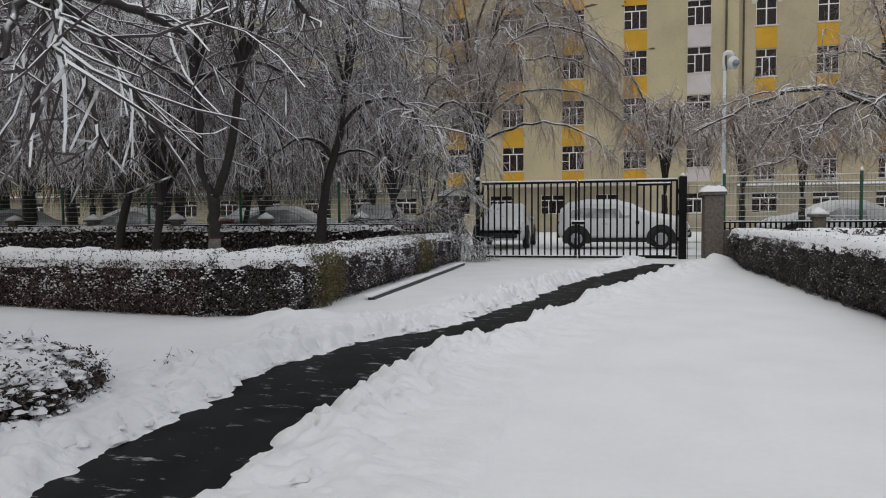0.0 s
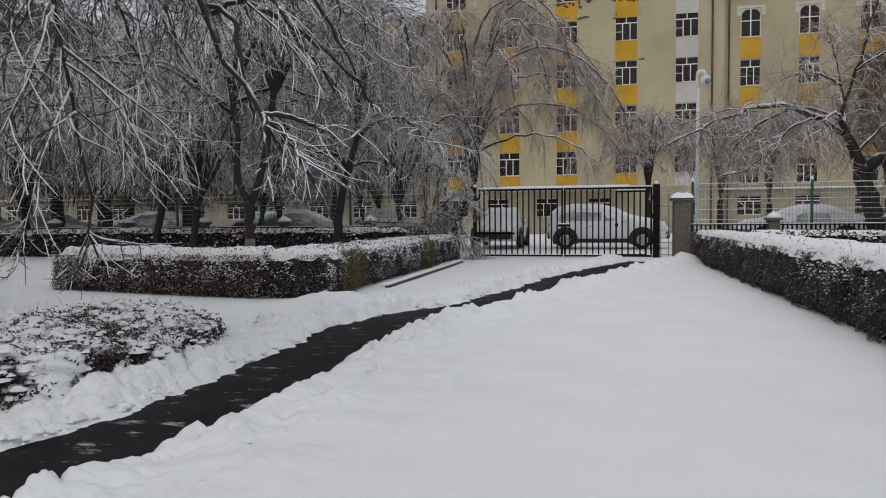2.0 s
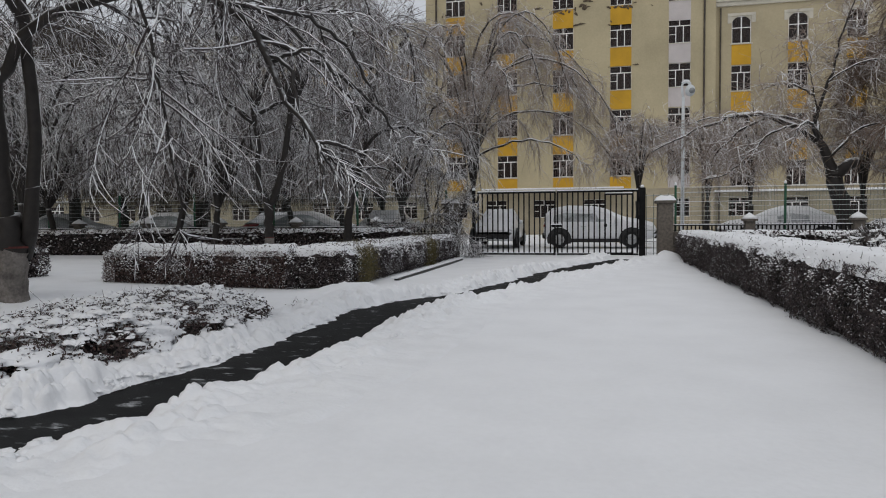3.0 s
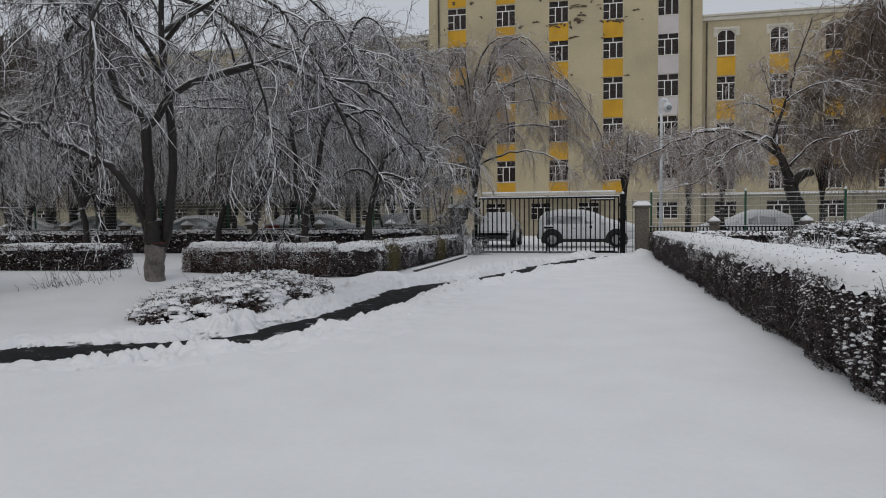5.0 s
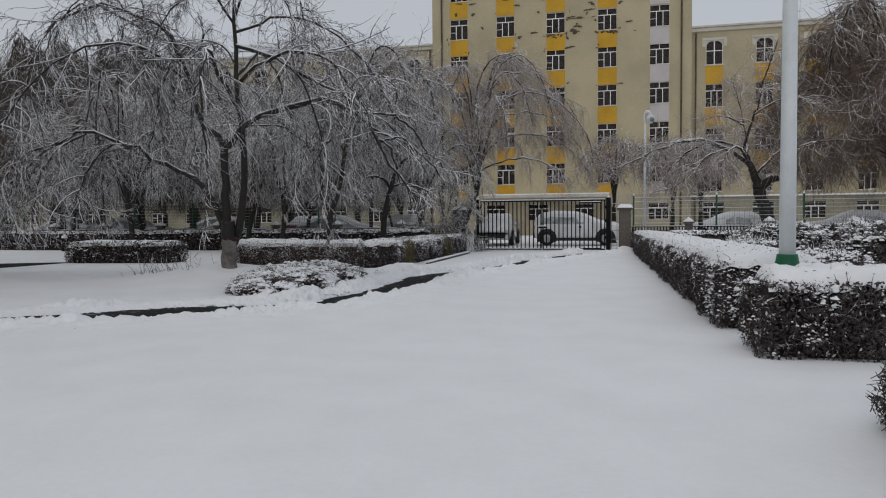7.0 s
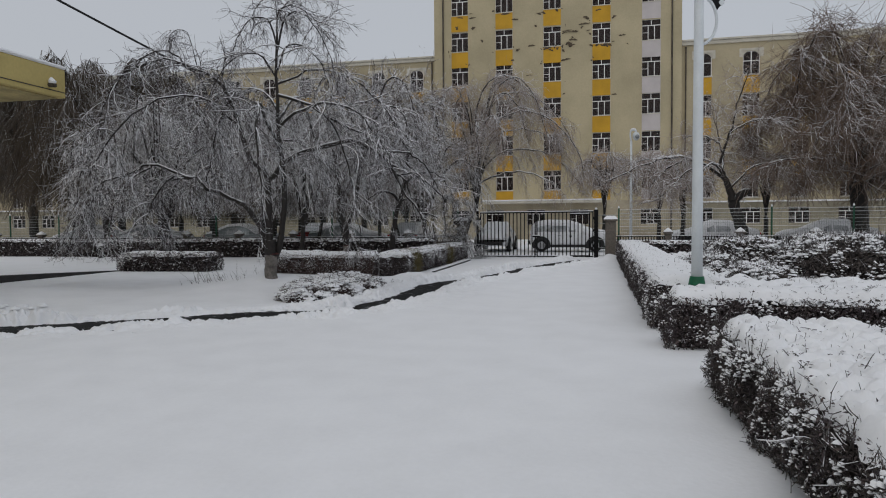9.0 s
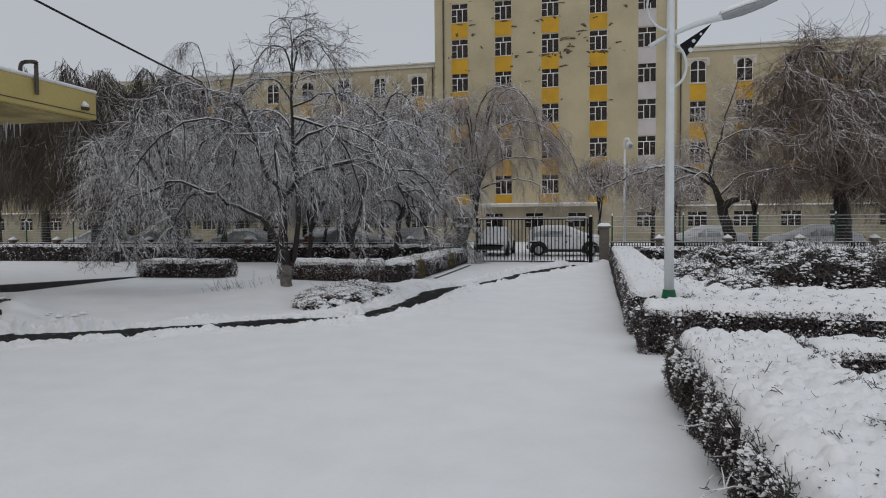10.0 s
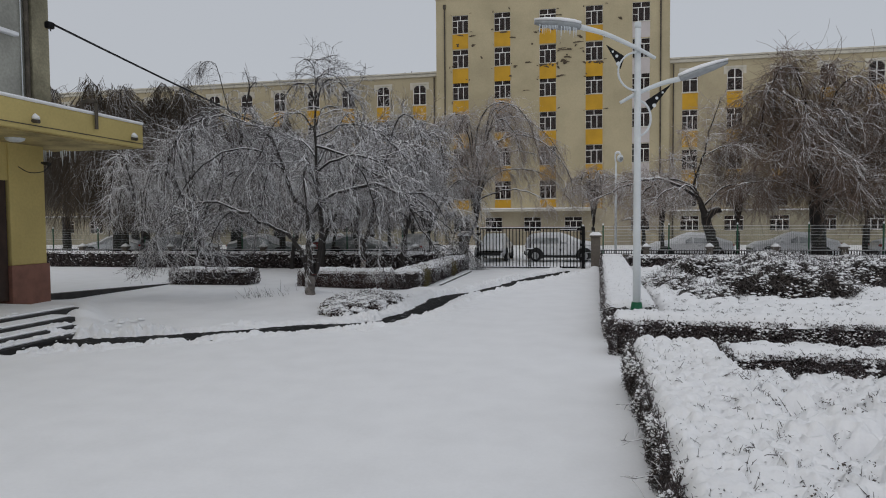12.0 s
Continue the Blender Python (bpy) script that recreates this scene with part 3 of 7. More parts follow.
def patch_mesh(w, h, rng):
    """A ragged flake of bare plaster, 1 cm thick."""
    n = 26
    poly = []
    lobe, turn = rng.uniform(0.2, 0.45), rng.uniform(0, 6)
    for i in range(n):
        a = 2 * math.pi * i / n
        r = rng.uniform(0.72, 1.0) * (1 - lobe + lobe * math.sin(2 * a + turn)) * (0.85 + 0.15 * math.sin(5 * a + 2 * turn))
        poly.append((w / 2 * r * math.cos(a), h / 2 * r * math.sin(a)))
    return Shape().prism(poly, "y", 0, 0.012).mesh("bare_patch", M["bare"])


def build_block():
    rng = random.Random(4)
    wins = {"tower": (*window_meshes(1.53, 1.72), 1.53, 1.72), "wing": (*window_meshes(1.32, 1.8), 1.32, 1.8),
            "arch": (*window_meshes(1.32, 1.95, True), 1.32, 1.95), "low": (*window_meshes(1.6, 1.35), 1.6, 1.35)}
    # tower
    tower = thing("apartment_building", (0, 0, 0), "seven-storey beige rendered block with yellow panels and peeling plaster", "building")
    y, x0, x1, top = 30.74, -9.03, 12.5, 23.65
    cols = (-7.42, -3.38, 0.87, 5.1, 9.25)
    sills = (4.4, 7.58, 10.8, 13.98, 17.04, 20.3)
    op = [(c, c + 1.53, s, s + 1.72) for c in cols for s in sills]
    low = [(c, c + 1.6, 1.3, 2.65) for c in (-7.4, -4.3, -0.6, 3.2, 9.2)]
    sh = Shape()
    wall_with_openings(sh, x0, x1, 3.4, top, y, 0.35, op)
    part("wall", sh.mesh("wall", M["wall"]), tower)
    sh = Shape()
    wall_with_openings(sh, x0, x1, -0.3, 3.4, y - 0.01, 0.36, low)
    part("ground_floor_wall", sh.mesh("ground_floor_wall", M["plinth_grey"]), tower, "grey rendered ground floor")
    part("side_wall", Shape().box(x0, x0 + 0.35, y + 0.36, y + 14, -0.3, top).mesh("side_wall", M["wall"]), tower)
    part("side_wall", Shape().box(x1 - 0.35, x1, y + 0.36, y + 14, -0.3, top).mesh("side_wall", M["wall"]), tower)
    part("rear_wall", Shape().box(x0, x1, y + 14, y + 14.3, -0.3, top).mesh("rear_wall", M["wall"]), tower)
    part("roof", Shape().box(x0 - 0.12, x1 + 0.12, y - 0.12, y + 14.4, top, top + 0.22, 0.03).mesh("roof", M["trim"]), tower)
    # added inner wall and slabs, coloured as the shade behind the panes
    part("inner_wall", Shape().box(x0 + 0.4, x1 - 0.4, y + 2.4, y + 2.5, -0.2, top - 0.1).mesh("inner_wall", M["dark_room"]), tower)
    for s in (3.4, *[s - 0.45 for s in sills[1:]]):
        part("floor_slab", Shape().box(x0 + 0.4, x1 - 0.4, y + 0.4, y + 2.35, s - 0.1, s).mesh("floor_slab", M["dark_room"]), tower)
    for i, c in enumerate(cols):
        for s in sills:
            put_window(tower, wins, "tower", c, s, y, rng)
            part("sill", Shape().box(c - 0.04, c + 1.57, y - 0.05, y + 0.12, s - 0.06, s, 0.01).mesh("sill", M["trim"]), tower)
        for s in sills:
            zb = s - 1.46 if s > 5 else s - 0.95
            pm = Shape().box(c, c + 1.53, y - 0.02, y, zb + 0.005, s - 0.062, 0.006)
            part("panel", pm.mesh("panel", M["pale"] if i == 4 else M["yellow"]), tower, "pale grey spandrel panel" if i == 4 else "yellow spandrel panel")
    for c, _, s, _ in low:
        put_window(tower, wins, "low", c, s, y, rng)
    # ledge with snow over the entrance
    part("entrance_canopy", Shape().box(-4.4, 6.0, y - 1.5, y - 0.02, 3.2, 3.4, 0.02).mesh("entrance_canopy", M["trim"]), tower)
    sn = Shape().box(-4.45, 6.05, y - 1.55, y - 0.03, 3.402, 3.52, 0.05)
    part("canopy_snow", sn.mesh("canopy_snow", M["snow_lump"]), tower, "snow on the entrance canopy")
    for px in (x0 + 0.85, x1 - 0.8):
        part("downpipe", Shape().tube([(px, y - 0.09, 0.2), (px, y - 0.09, top - 0.9)], 0.07, 8).mesh("downpipe", M["rust_pipe"]), tower)
        part("hopper", Shape().box(px - 0.13, px + 0.13, y - 0.2, y - 0.005, top - 0.95, top - 0.55, 0.03).mesh("hopper", M["rust_pipe"]), tower)
    spots = [(-6.6, 20.1), (-5.5, 20.0), (-5.4, 19.1), (-2.5, 20.15), (-1.6, 19.6), (-1.4, 16.9), (-4.6, 17.9), (-0.2, 17.2), (0.2, 18.9), (2.9, 18.3), (3.6, 18.2), (3.4, 17.7),
             (3.2, 17.1), (4.2, 18.5), (1.9, 17.0), (0.9, 20.0), (2.6, 21.4), (5.6, 19.9), (4.6, 19.3), (6.9, 19.2), (7.6, 17.6), (2.8, 15.8), (-0.4, 14.6), (-6.9, 19.2),
             (2.0, 20.2), (1.2, 16.95), (5.0, 16.9), (5.9, 16.85), (6.3, 16.8), (0.5, 19.95), (-3.2, 13.0), (8.2, 20.7)]
    for c in cols[:4]:
        for z in sills[2:]:
            for _ in range(3):
                spots.append((c + rng.choice((-0.25, 0.0, 1.5, 1.75)) + rng.uniform(-0.2, 0.2), z + rng.choice((-0.2, 0.1, 1.7, 1.9)) + rng.uniform(-0.15, 0.15)))
    for k, (fx, fz) in enumerate(spots):
        wide, tall = (rng.uniform(0.4, 1.25), rng.uniform(0.18, 0.5)) if k < 32 else (rng.uniform(0.1, 0.42), rng.uniform(0.08, 0.36))
        pt = part("bare_patch", patch_mesh(wide, tall, rng), tower)
        pt.location = (fx, y - 0.033, fz)
    for fx, fz, wide, tall in ((3.45, 17.5, 0.95, 0.55), (3.3, 17.0, 1.3, 0.42), (3.0, 17.2, 0.5, 0.5), (3.3, 18.16, 1.6, 0.22), (2.6, 18.1, 0.5, 0.2), (4.75, 18.2, 0.6, 0.2), (4.4, 18.8, 1.2, 0.3), (1.1, 16.85, 0.6, 0.4), (1.55, 16.7, 0.7, 0.35),
                                (2.1, 16.8, 0.5, 0.3), (2.55, 16.95, 0.3, 0.5), (2.6, 16.6, 0.35, 0.5), (5.5, 16.9, 0.8, 0.3), (6.2, 16.92, 0.9, 0.45), (6.55, 16.85, 0.5, 0.4), (8.06, 16.83, 0.35, 0.15), (4.9, 17.9, 0.3, 0.3)):
        pt = part("bare_patch", patch_mesh(wide, tall, rng), tower)
        pt.location = (fx, y - 0.046, fz)
    # wings
    for side, (xa, xb), wcols in (("east", (12.52, 40.0), [13.64 + 3.77 * i for i in range(7)]), ("west", (-78.0, -9.05), [-11.5 - 3.72 * i for i in range(17)])):
        wing = thing("apartment_wing", (0, 0, 0), "five-storey beige rendered wing with arched top windows and yellow panels", "building", "wings of the block")
        yw, wt_top = 31.15, 16.75
        ws = ((13.78, "arch", 1.95), (10.4, "wing", 1.8), (6.85, "wing", 1.8), (3.5, "wing", 1.8))
        op = [(c, c + 1.32, s, s + h) for c in wcols for s, _, h in ws]
        gl = [(c - 0.1, c + 1.5, 1.3, 2.65) for c in wcols]
        sh = Shape()
        wall_with_openings(sh, xa, xb, 3.2, wt_top, yw, 0.35, op)
        part("wall", sh.mesh("wall", M["wall_wing"]), wing)
        sh = Shape()
        wall_with_openings(sh, xa, xb, -0.3, 3.2, yw - 0.01, 0.36, gl)
        part("ground_floor_wall", sh.mesh("ground_floor_wall", M["wall_low"]), wing)
        part("rear_wall", Shape().box(xa, xb, yw + 12, yw + 12.3, -0.3, wt_top).mesh("rear_wall", M["wall_wing"]), wing)
        xe = xb if side == "east" else xa
        part("side_wall", Shape().box(xe - 0.15, xe + 0.15, yw + 0.36, yw + 12, -0.3, wt_top).mesh("side_wall", M["wall_wing"]), wing)
        part("roof", Shape().box(xa - 0.0, xb + 0.0, yw - 0.25, yw + 12.4, wt_top, wt_top + 0.16, 0.03).mesh("roof", M["trim"]), wing)
        part("cornice", Shape().box(xa, xb, yw - 0.14, yw - 0.003, wt_top - 0.3, wt_top - 0.004, 0.03).mesh("cornice", M["trim"]), wing)
        part("ledge", Shape().box(xa, xb, yw - 0.35, yw - 0.012, 3.1, 3.22, 0.02).mesh("ledge", M["snow_lump"]), wing, "snowy ledge over the ground floor")
        # same room-shade colour on the wing's added inner wall and slabs
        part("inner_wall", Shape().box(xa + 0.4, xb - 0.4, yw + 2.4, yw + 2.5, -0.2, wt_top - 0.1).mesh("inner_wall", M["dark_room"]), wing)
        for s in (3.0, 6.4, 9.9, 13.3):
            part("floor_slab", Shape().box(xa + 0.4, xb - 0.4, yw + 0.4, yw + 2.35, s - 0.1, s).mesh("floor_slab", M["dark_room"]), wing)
        for c in wcols:
            for s, kind, h in ws:
                put_window(wing, wins, kind, c, s, yw, rng)
                part("sill", Shape().box(c - 0.1, c + 1.42, yw - 0.07, yw + 0.12, s - 0.09, s, 0.015).mesh("sill", M["trim"]), wing)
                if s > 3.6:
                    part("panel", Shape().box(c, c + 1.32, yw - 0.02, yw, s - 1.53, s - 0.092, 0.006).mesh("panel", M["yellow"]), wing, "yellow spandrel panel")
                if kind == "arch":
                    tr = Shape()
                    arc = [(c + 0.66 + 0.66 * math.cos(a), s + 1.35 + 0.6 * math.sin(a)) for a in np.linspace(0, math.pi, 13)]
                    tr.prism([(c + 1.32, s + 1.95), *arc[:7]], "y", yw + 0.02, yw + 0.13), tr.prism([*arc[6:], (c, s + 1.95)], "y", yw + 0.02, yw + 0.13)
                    tr.box(c - 0.28, c + 1.6, yw - 0.03, yw, s + 1.96, s + 2.16, 0.01)
                    tr.box(c - 0.28, c - 0.003, yw - 0.03, yw, s + 1.45, s + 1.955, 0.01), tr.box(c + 1.323, c + 1.6, yw - 0.03, yw, s + 1.45, s + 1.955, 0.01)
                    part("arch_trim", tr.mesh("arch_trim", M["trim"]), wing, "pale arched window surround")
        if side == "west":
            rail = Shape()
            for rx in (-14.4, -13.6, -12.8, -12.1):
                rail.box(rx - 0.03, rx + 0.03, yw + 1.8, yw + 1.86, wt_top + 0.16, wt_top + 0.55 + 0.1 * (rx + 14.4))
            rail.box(-14.5, -12.0, yw + 1.79, yw + 1.80, wt_top + 0.42, wt_top + 0.47), rail.box(-14.5, -12.0, yw + 1.79, yw + 1.80, wt_top + 0.26, wt_top + 0.30)
            part("roof_rail", rail.mesh("roof_rail", M["rust_pipe"]), wing, "thin rusty rail on the roof")
        for c, _, s, _ in gl:
            put_window(wing, wins, "low", c, s, yw, rng)
        dp = xa + 0.35 if side == "east" else xb - 0.3
        part("downpipe", Shape().tube([(dp, yw - 0.08, 0.2), (dp, yw - 0.08, wt_top - 0.4)], 0.06, 8).mesh("downpipe", M["rust_pipe"]), wing)


build_block()


# ---- the ochre building with the entrance canopy ----
def build_entrance():
    b = thing("entrance_building", (0, 0, 0), "ochre and grey building with a concrete entrance canopy over steps", "building")
    xw, yn = -9.2, -16.8
    part("corner_pier", Shape().box(xw - 1.0, xw, yn - 1.12, yn, 1.27, 4.43, 0.015).mesh("corner_pier", M["ochre"]), b, "ochre painted corner pier")
    part("plinth", Shape().box(xw - 1.0, xw + 0.05, yn - 1.17, yn + 0.05, -0.1, 1.27, 0.015).mesh("plinth", M["brown_tile"]), b, "red-brown plinth of the pier")
    part("lower_wall", Shape().box(xw - 0.6, xw - 0.1, -40, yn - 3.3, -0.1, 4.43).mesh("lower_wall", M["ochre"]), b)
    part("door", Shape().box(xw - 0.2, xw - 0.06, yn - 3.3, yn - 1.175, 0.38, 3.45, 0.01).mesh("door", M["door"]), b, "dark brown entrance door")
    part("door_head", Shape().box(xw - 0.6, xw - 0.05, yn - 3.3, yn - 1.125, 3.455, 4.43).mesh("door_head", M["ochre"]), b)
    part("upper_wall", Shape().box(xw - 0.5, xw + 0.12, -40, yn - 0.55, 5.16, 15.0).mesh("upper_wall", M["grey_wall"]), b, "stained grey upper wall")
    part("pilaster", Shape().box(xw - 0.5, xw + 0.3, yn - 0.55, yn, 5.16, 15.0, 0.02).mesh("pilaster", M["mossy"]), b, "stained olive corner pilaster")
    part("north_wall", Shape().box(xw - 12, xw - 1.0, yn - 0.4, yn - 0.1, -0.1, 15.0).mesh("north_wall", M["ochre"]), b)
    part("rear_wall", Shape().box(xw - 12.3, xw - 12, -40, yn - 0.1, -0.1, 15.0).mesh("rear_wall", M["ochre"]), b)
    part("south_wall", Shape().box(xw - 12, xw - 0.6, -40.3, -40, -0.1, 15.0).mesh("south_wall", M["ochre"]), b)
    part("roof", Shape().box(xw - 12.4, xw + 0.35, -40.4, yn + 0.1, 15.0, 15.25, 0.03).mesh("roof", M["trim"]), b)
    can = part("canopy", Shape().box(-11.2, -7.0, -27.0, -15.62, 4.44, 5.08, 0.02).mesh("canopy", M["ochre"]), b, "ochre concrete entrance canopy")
    part("soffit", Shape().box(-11.1, -7.12, -26.9, -15.74, 4.415, 4.438).mesh("soffit", M["ochre_pale"]), can, "stained peeling soffit")
    part("drip_edge", Shape().box(-6.998, -6.985, -27.0, -15.62, 4.545, 4.565).mesh("drip_edge", M["rust_pipe"]), can)
    part("canopy_snow", Shape().box(-11.2, -6.97, -27.0, -15.60, 5.082, 5.16, 0.03).mesh("canopy_snow", M["snow_lump"]), can, "snow along the canopy edge")
    for y in (-16.1, -19.4, -22.8):
        sp = part("spout", Shape().tube([(-7.03, y, 4.66), (-6.83, y, 4.63)], 0.045, 10).mesh("spout", M["rust_pipe"]), can)
        part("spout_snow", Shape().tube([(-7.0, y, 4.72), (-6.93, y, 4.75), (-6.84, y, 4.70)], [0.03, 0.07, 0.04], 8).mesh("spout_snow", M["snow_lump"]), sp)
    part("drain_pipe", Shape().tube(catmull([(-7.35, -17.5, 5.16), (-7.3, -17.5, 5.42), (-6.95, -17.5, 5.42), (-6.93, -17.5, 5.3), (-6.93, -17.5, 4.72)], 16), 0.045, 8).mesh("drain_pipe", M["rust_pipe"]), can)
    part("soffit_lamp", Shape().tube([(-8.3, -18.6, 4.32), (-8.3, -18.6, 4.36), (-8.3, -18.6, 4.412)], [0.12, 0.2, 0.22], 16).mesh("soffit_lamp", M["lamp_white"]), can, "round white soffit lamp")
    part("downpipe", Shape().tube([(xw + 0.2, yn - 0.64, 5.1), (xw + 0.2, yn - 0.64, 14.8)], 0.06, 8).mesh("downpipe", M["rust_pipe"]), b)
    part("conduit", Shape().tube([(xw + 0.17, yn - 0.78, 5.18), (xw + 0.17, yn - 0.78, 14.6)], 0.012, 8).mesh("conduit", M["lamp_white"]), b, "pale conduit up the wall")
    cm = part("wall_camera", Shape().tube([(-9.13, -16.95, 3.98), (-8.98, -16.98, 3.95), (-8.82, -17.02, 3.93)], [0.03, 0.055, 0.05], 10).mesh("wall_camera", M["black_plastic"], True), b, "small black surveillance camera")
    part("camera_lead", Shape().tube(catmull([(-8.84, -17.0, 3.9), (-8.86, -17.2, 3.72), (-9.0, -17.5, 3.68), (-9.14, -17.7, 3.82)], 12), 0.012, 5).mesh("camera_lead", M["rubber"]), cm)
    part("window_sill", Shape().box(xw + 0.12, xw + 0.3, yn - 2.4, yn - 0.95, 7.1, 7.2, 0.02).mesh("window_sill", M["snow_lump"]), b)
    ic = Shape()
    rng = random.Random(3)
    for i in range(14):
        y, l = -16.0 + rng.uniform(-0.25, 0.3), rng.uniform(0.15, 0.5)
        x = -9.9 + i * 0.06
        ic.tube([(x, y, 4.42), (x, y, 4.42 - l)], [0.02, 0.003], 5)
    part("icicles", ic.mesh("icicles", M["ice"]), can, "icicles under the canopy", "stuff")
    cab = Shape()
    for dz in (0, 0.05):
        cab.tube(catmull([(-9.02, -17.1, 9.2 + dz), (-8.95, -16.95, 8.0 + dz), (-8.86, -16.78, 7.5)], 10), 0.015, 5)
    part("cable_loop", cab.mesh("cable_loop", M["rubber"]), b)
    part("cable_bracket", Shape().box(-8.92, -8.76, -16.95, -16.74, 7.55, 7.72, 0.02).mesh("cable_bracket", M["iron"]), b)
    # steps
    st = thing("entrance_steps", (0, 0, 0), "broad dark stone entrance steps half buried in snow", "steps")
    for i, (x, end) in enumerate(((-5.05, -20.2), (-5.45, -20.0), (-5.95, -19.5), (-6.55, -18.7))):
        h = 0.095 * (i + 1)
        part("step", Shape().box(-9.15 + i * 0.001, x, -27, end, -0.15, h - 0.02, 0.012).mesh("step", M["stone"]), st)
    drift = Shape()
    for i, (x, end) in enumerate(((-5.05, -20.2), (-5.45, -20.0), (-5.95, -19.5), (-6.55, -18.7))):
        x_in = (-5.45, -5.95, -6.55, -9.1)[i]
        drift.box(x_in + 0.02, x - 0.06, -26.9, end - 0.05, 0.095 * (i + 1) - 0.018, 0.095 * (i + 1) + 0.03, 0.02)
    part("tread_snow", drift.mesh("tread_snow", M["snow_lump"]), st, "thin snow on the treads")
    rng = np.random.default_rng(12)
    spill = np.stack([rng.uniform(-8.5, -4.9, 260), rng.uniform(-22.5, -18.4, 260), rng.uniform(0.0, 0.05, 260)], axis=1)
    spill[:, 2] += np.where(spill[:, 1] < -20.0, 0.095 * np.clip(np.floor((-spill[:, 0] - 5.05) / 0.45) + 1, 0, 4), 0.04)
    part("spilled_snow", clumps_mesh(spill, 0.05, rng, flat=0.5), st, "snow spilled over the steps", "stuff")
    k = new("kerb", Shape().prism([(-16.75, -0.1), (-10.4, -0.1), (-10.4, 0.10), (-13.2, 0.22), (-16.75, 0.36)], "x", -10.0, -9.75).mesh("kerb", M["stone"]))
    tagged(k, "dark wet stone edging beside the building", "kerb", kind="structure")


build_entrance()


def build_cable():
    a, d = np.array((-8.84, -16.75, 7.70)), np.array((0.143, 0.974, -0.150))
    pts = [a + d * s + np.array((0, 0, 0.0012 * s * (s - 17.5))) for s in np.linspace(0, 17.5, 24)]
    sh = Shape()
    sh.tube(pts, 0.03, 6)
    ob = new("overhead_cable", sh.mesh("overhead_cable", M["rubber"], True))
    tagged(ob, "thick black cable hanging from the building to the trees", "cable")


build_cable()


# ---- gate, pillars and fence ----
def build_gate():
    g = thing("iron_gate", (0, 0, 0), "closed black iron double gate with snow on its rails", "gate")
    def leaf(x0, x1):
        fr = Shape()
        fr.box(x0, x1, -0.025, 0.025, 1.925, 1.975, 0.004), fr.box(x0, x1, -0.025, 0.025, 0.03, 0.08, 0.004)
        fr.box(x0, x0 + 0.05, -0.022, 0.022, 0.08, 1.925), fr.box(x1 - 0.05, x1, -0.022, 0.022, 0.08, 1.925)
        lf = part("gate_leaf", fr.mesh("gate_leaf", M["iron"]), g, "black iron gate leaf")
        n = 15
        bar = Shape().box(-0.021, 0.021, -0.016, 0.016, 0.08, 1.925).mesh("bar", M["iron"])
        for i in range(1, n):
            bb = part("bar", bar, lf)
            bb.location.x = x0 + (x1 - x0) * i / n
        part("rail_snow", Shape().box(x0 + 0.01, x1 - 0.01, -0.03, 0.03, 1.977, 2.01, 0.012).mesh("rail_snow", M["snow_lump"]), lf, "snow along the top rail")
        part("sill_snow", Shape().box(x0 + 0.01, x1 - 0.01, -0.032, 0.03, 0.082, 0.10, 0.008).mesh("sill_snow", M["snow_lump"]), lf)
    leaf(0.06, 2.49)
    leaf(2.515, 4.92)
    wk = Shape()
    wk.box(3.93, 3.98, -0.05, -0.027, 0.06, 1.88), wk.box(4.72, 4.77, -0.05, -0.027, 0.06, 1.88), wk.box(3.98, 4.72, -0.048, -0.029, 1.83, 1.88), wk.box(3.98, 4.72, -0.048, -0.029, 0.06, 0.11)
    w = part("wicket_frame", wk.mesh("wicket_frame", M["iron"]), g, "frame of the small door in the gate")
    part("wicket_lock", Shape().box(3.92, 4.01, -0.075, -0.052, 0.88, 0.97, 0.01).mesh("wicket_lock", M["iron"]), w)
    part("wicket_snow", Shape().box(3.95, 4.75, -0.055, -0.024, 1.882, 1.91, 0.01).mesh("wicket_snow", M["snow_lump"]), w)
    for x, w2 in ((-0.05, 0.05), (5.03, 0.088)):
        p = part("gate_post", Shape().box(x - w2, x + w2, -w2, w2, -0.05, 2.04, 0.008).mesh("gate_post", M["iron"]), g)
        part("post_cap", Shape().tube([(x, 0, 2.04), (x, 0, 2.08), (x, 0, 2.13)], [0.05, 0.06, 0.02], 10).mesh("post_cap", M["snow_lump"], True), p, "snow cap")
        for z in (0.45, 1.1, 1.62):
            part("hinge", Shape().tube([(x + (0.09 if x < 1 else -0.10), -0.03, z), (x + (0.09 if x < 1 else -0.10), -0.03, z + 0.12)], 0.022, 8).mesh("hinge", M["iron"]), p)
    part("latch", Shape().box(2.36, 2.66, -0.07, -0.03, 0.88, 0.95, 0.01).mesh("latch", M["iron"]), g, "snow-dusted latch")
    part("latch_snow", Shape().box(2.34, 2.68, -0.075, -0.03, 0.952, 0.985, 0.012).mesh("latch_snow", M["snow_lump"]), g)
    part("drop_bolt", Shape().tube([(2.44, -0.05, 0.02), (2.44, -0.05, 0.55)], 0.014, 8).mesh("drop_bolt", M["iron"]), g)
    part("drop_bolt", Shape().tube([(2.56, -0.05, 0.02), (2.56, -0.05, 0.55)], 0.014, 8).mesh("drop_bolt", M["iron"]), g)


build_gate()


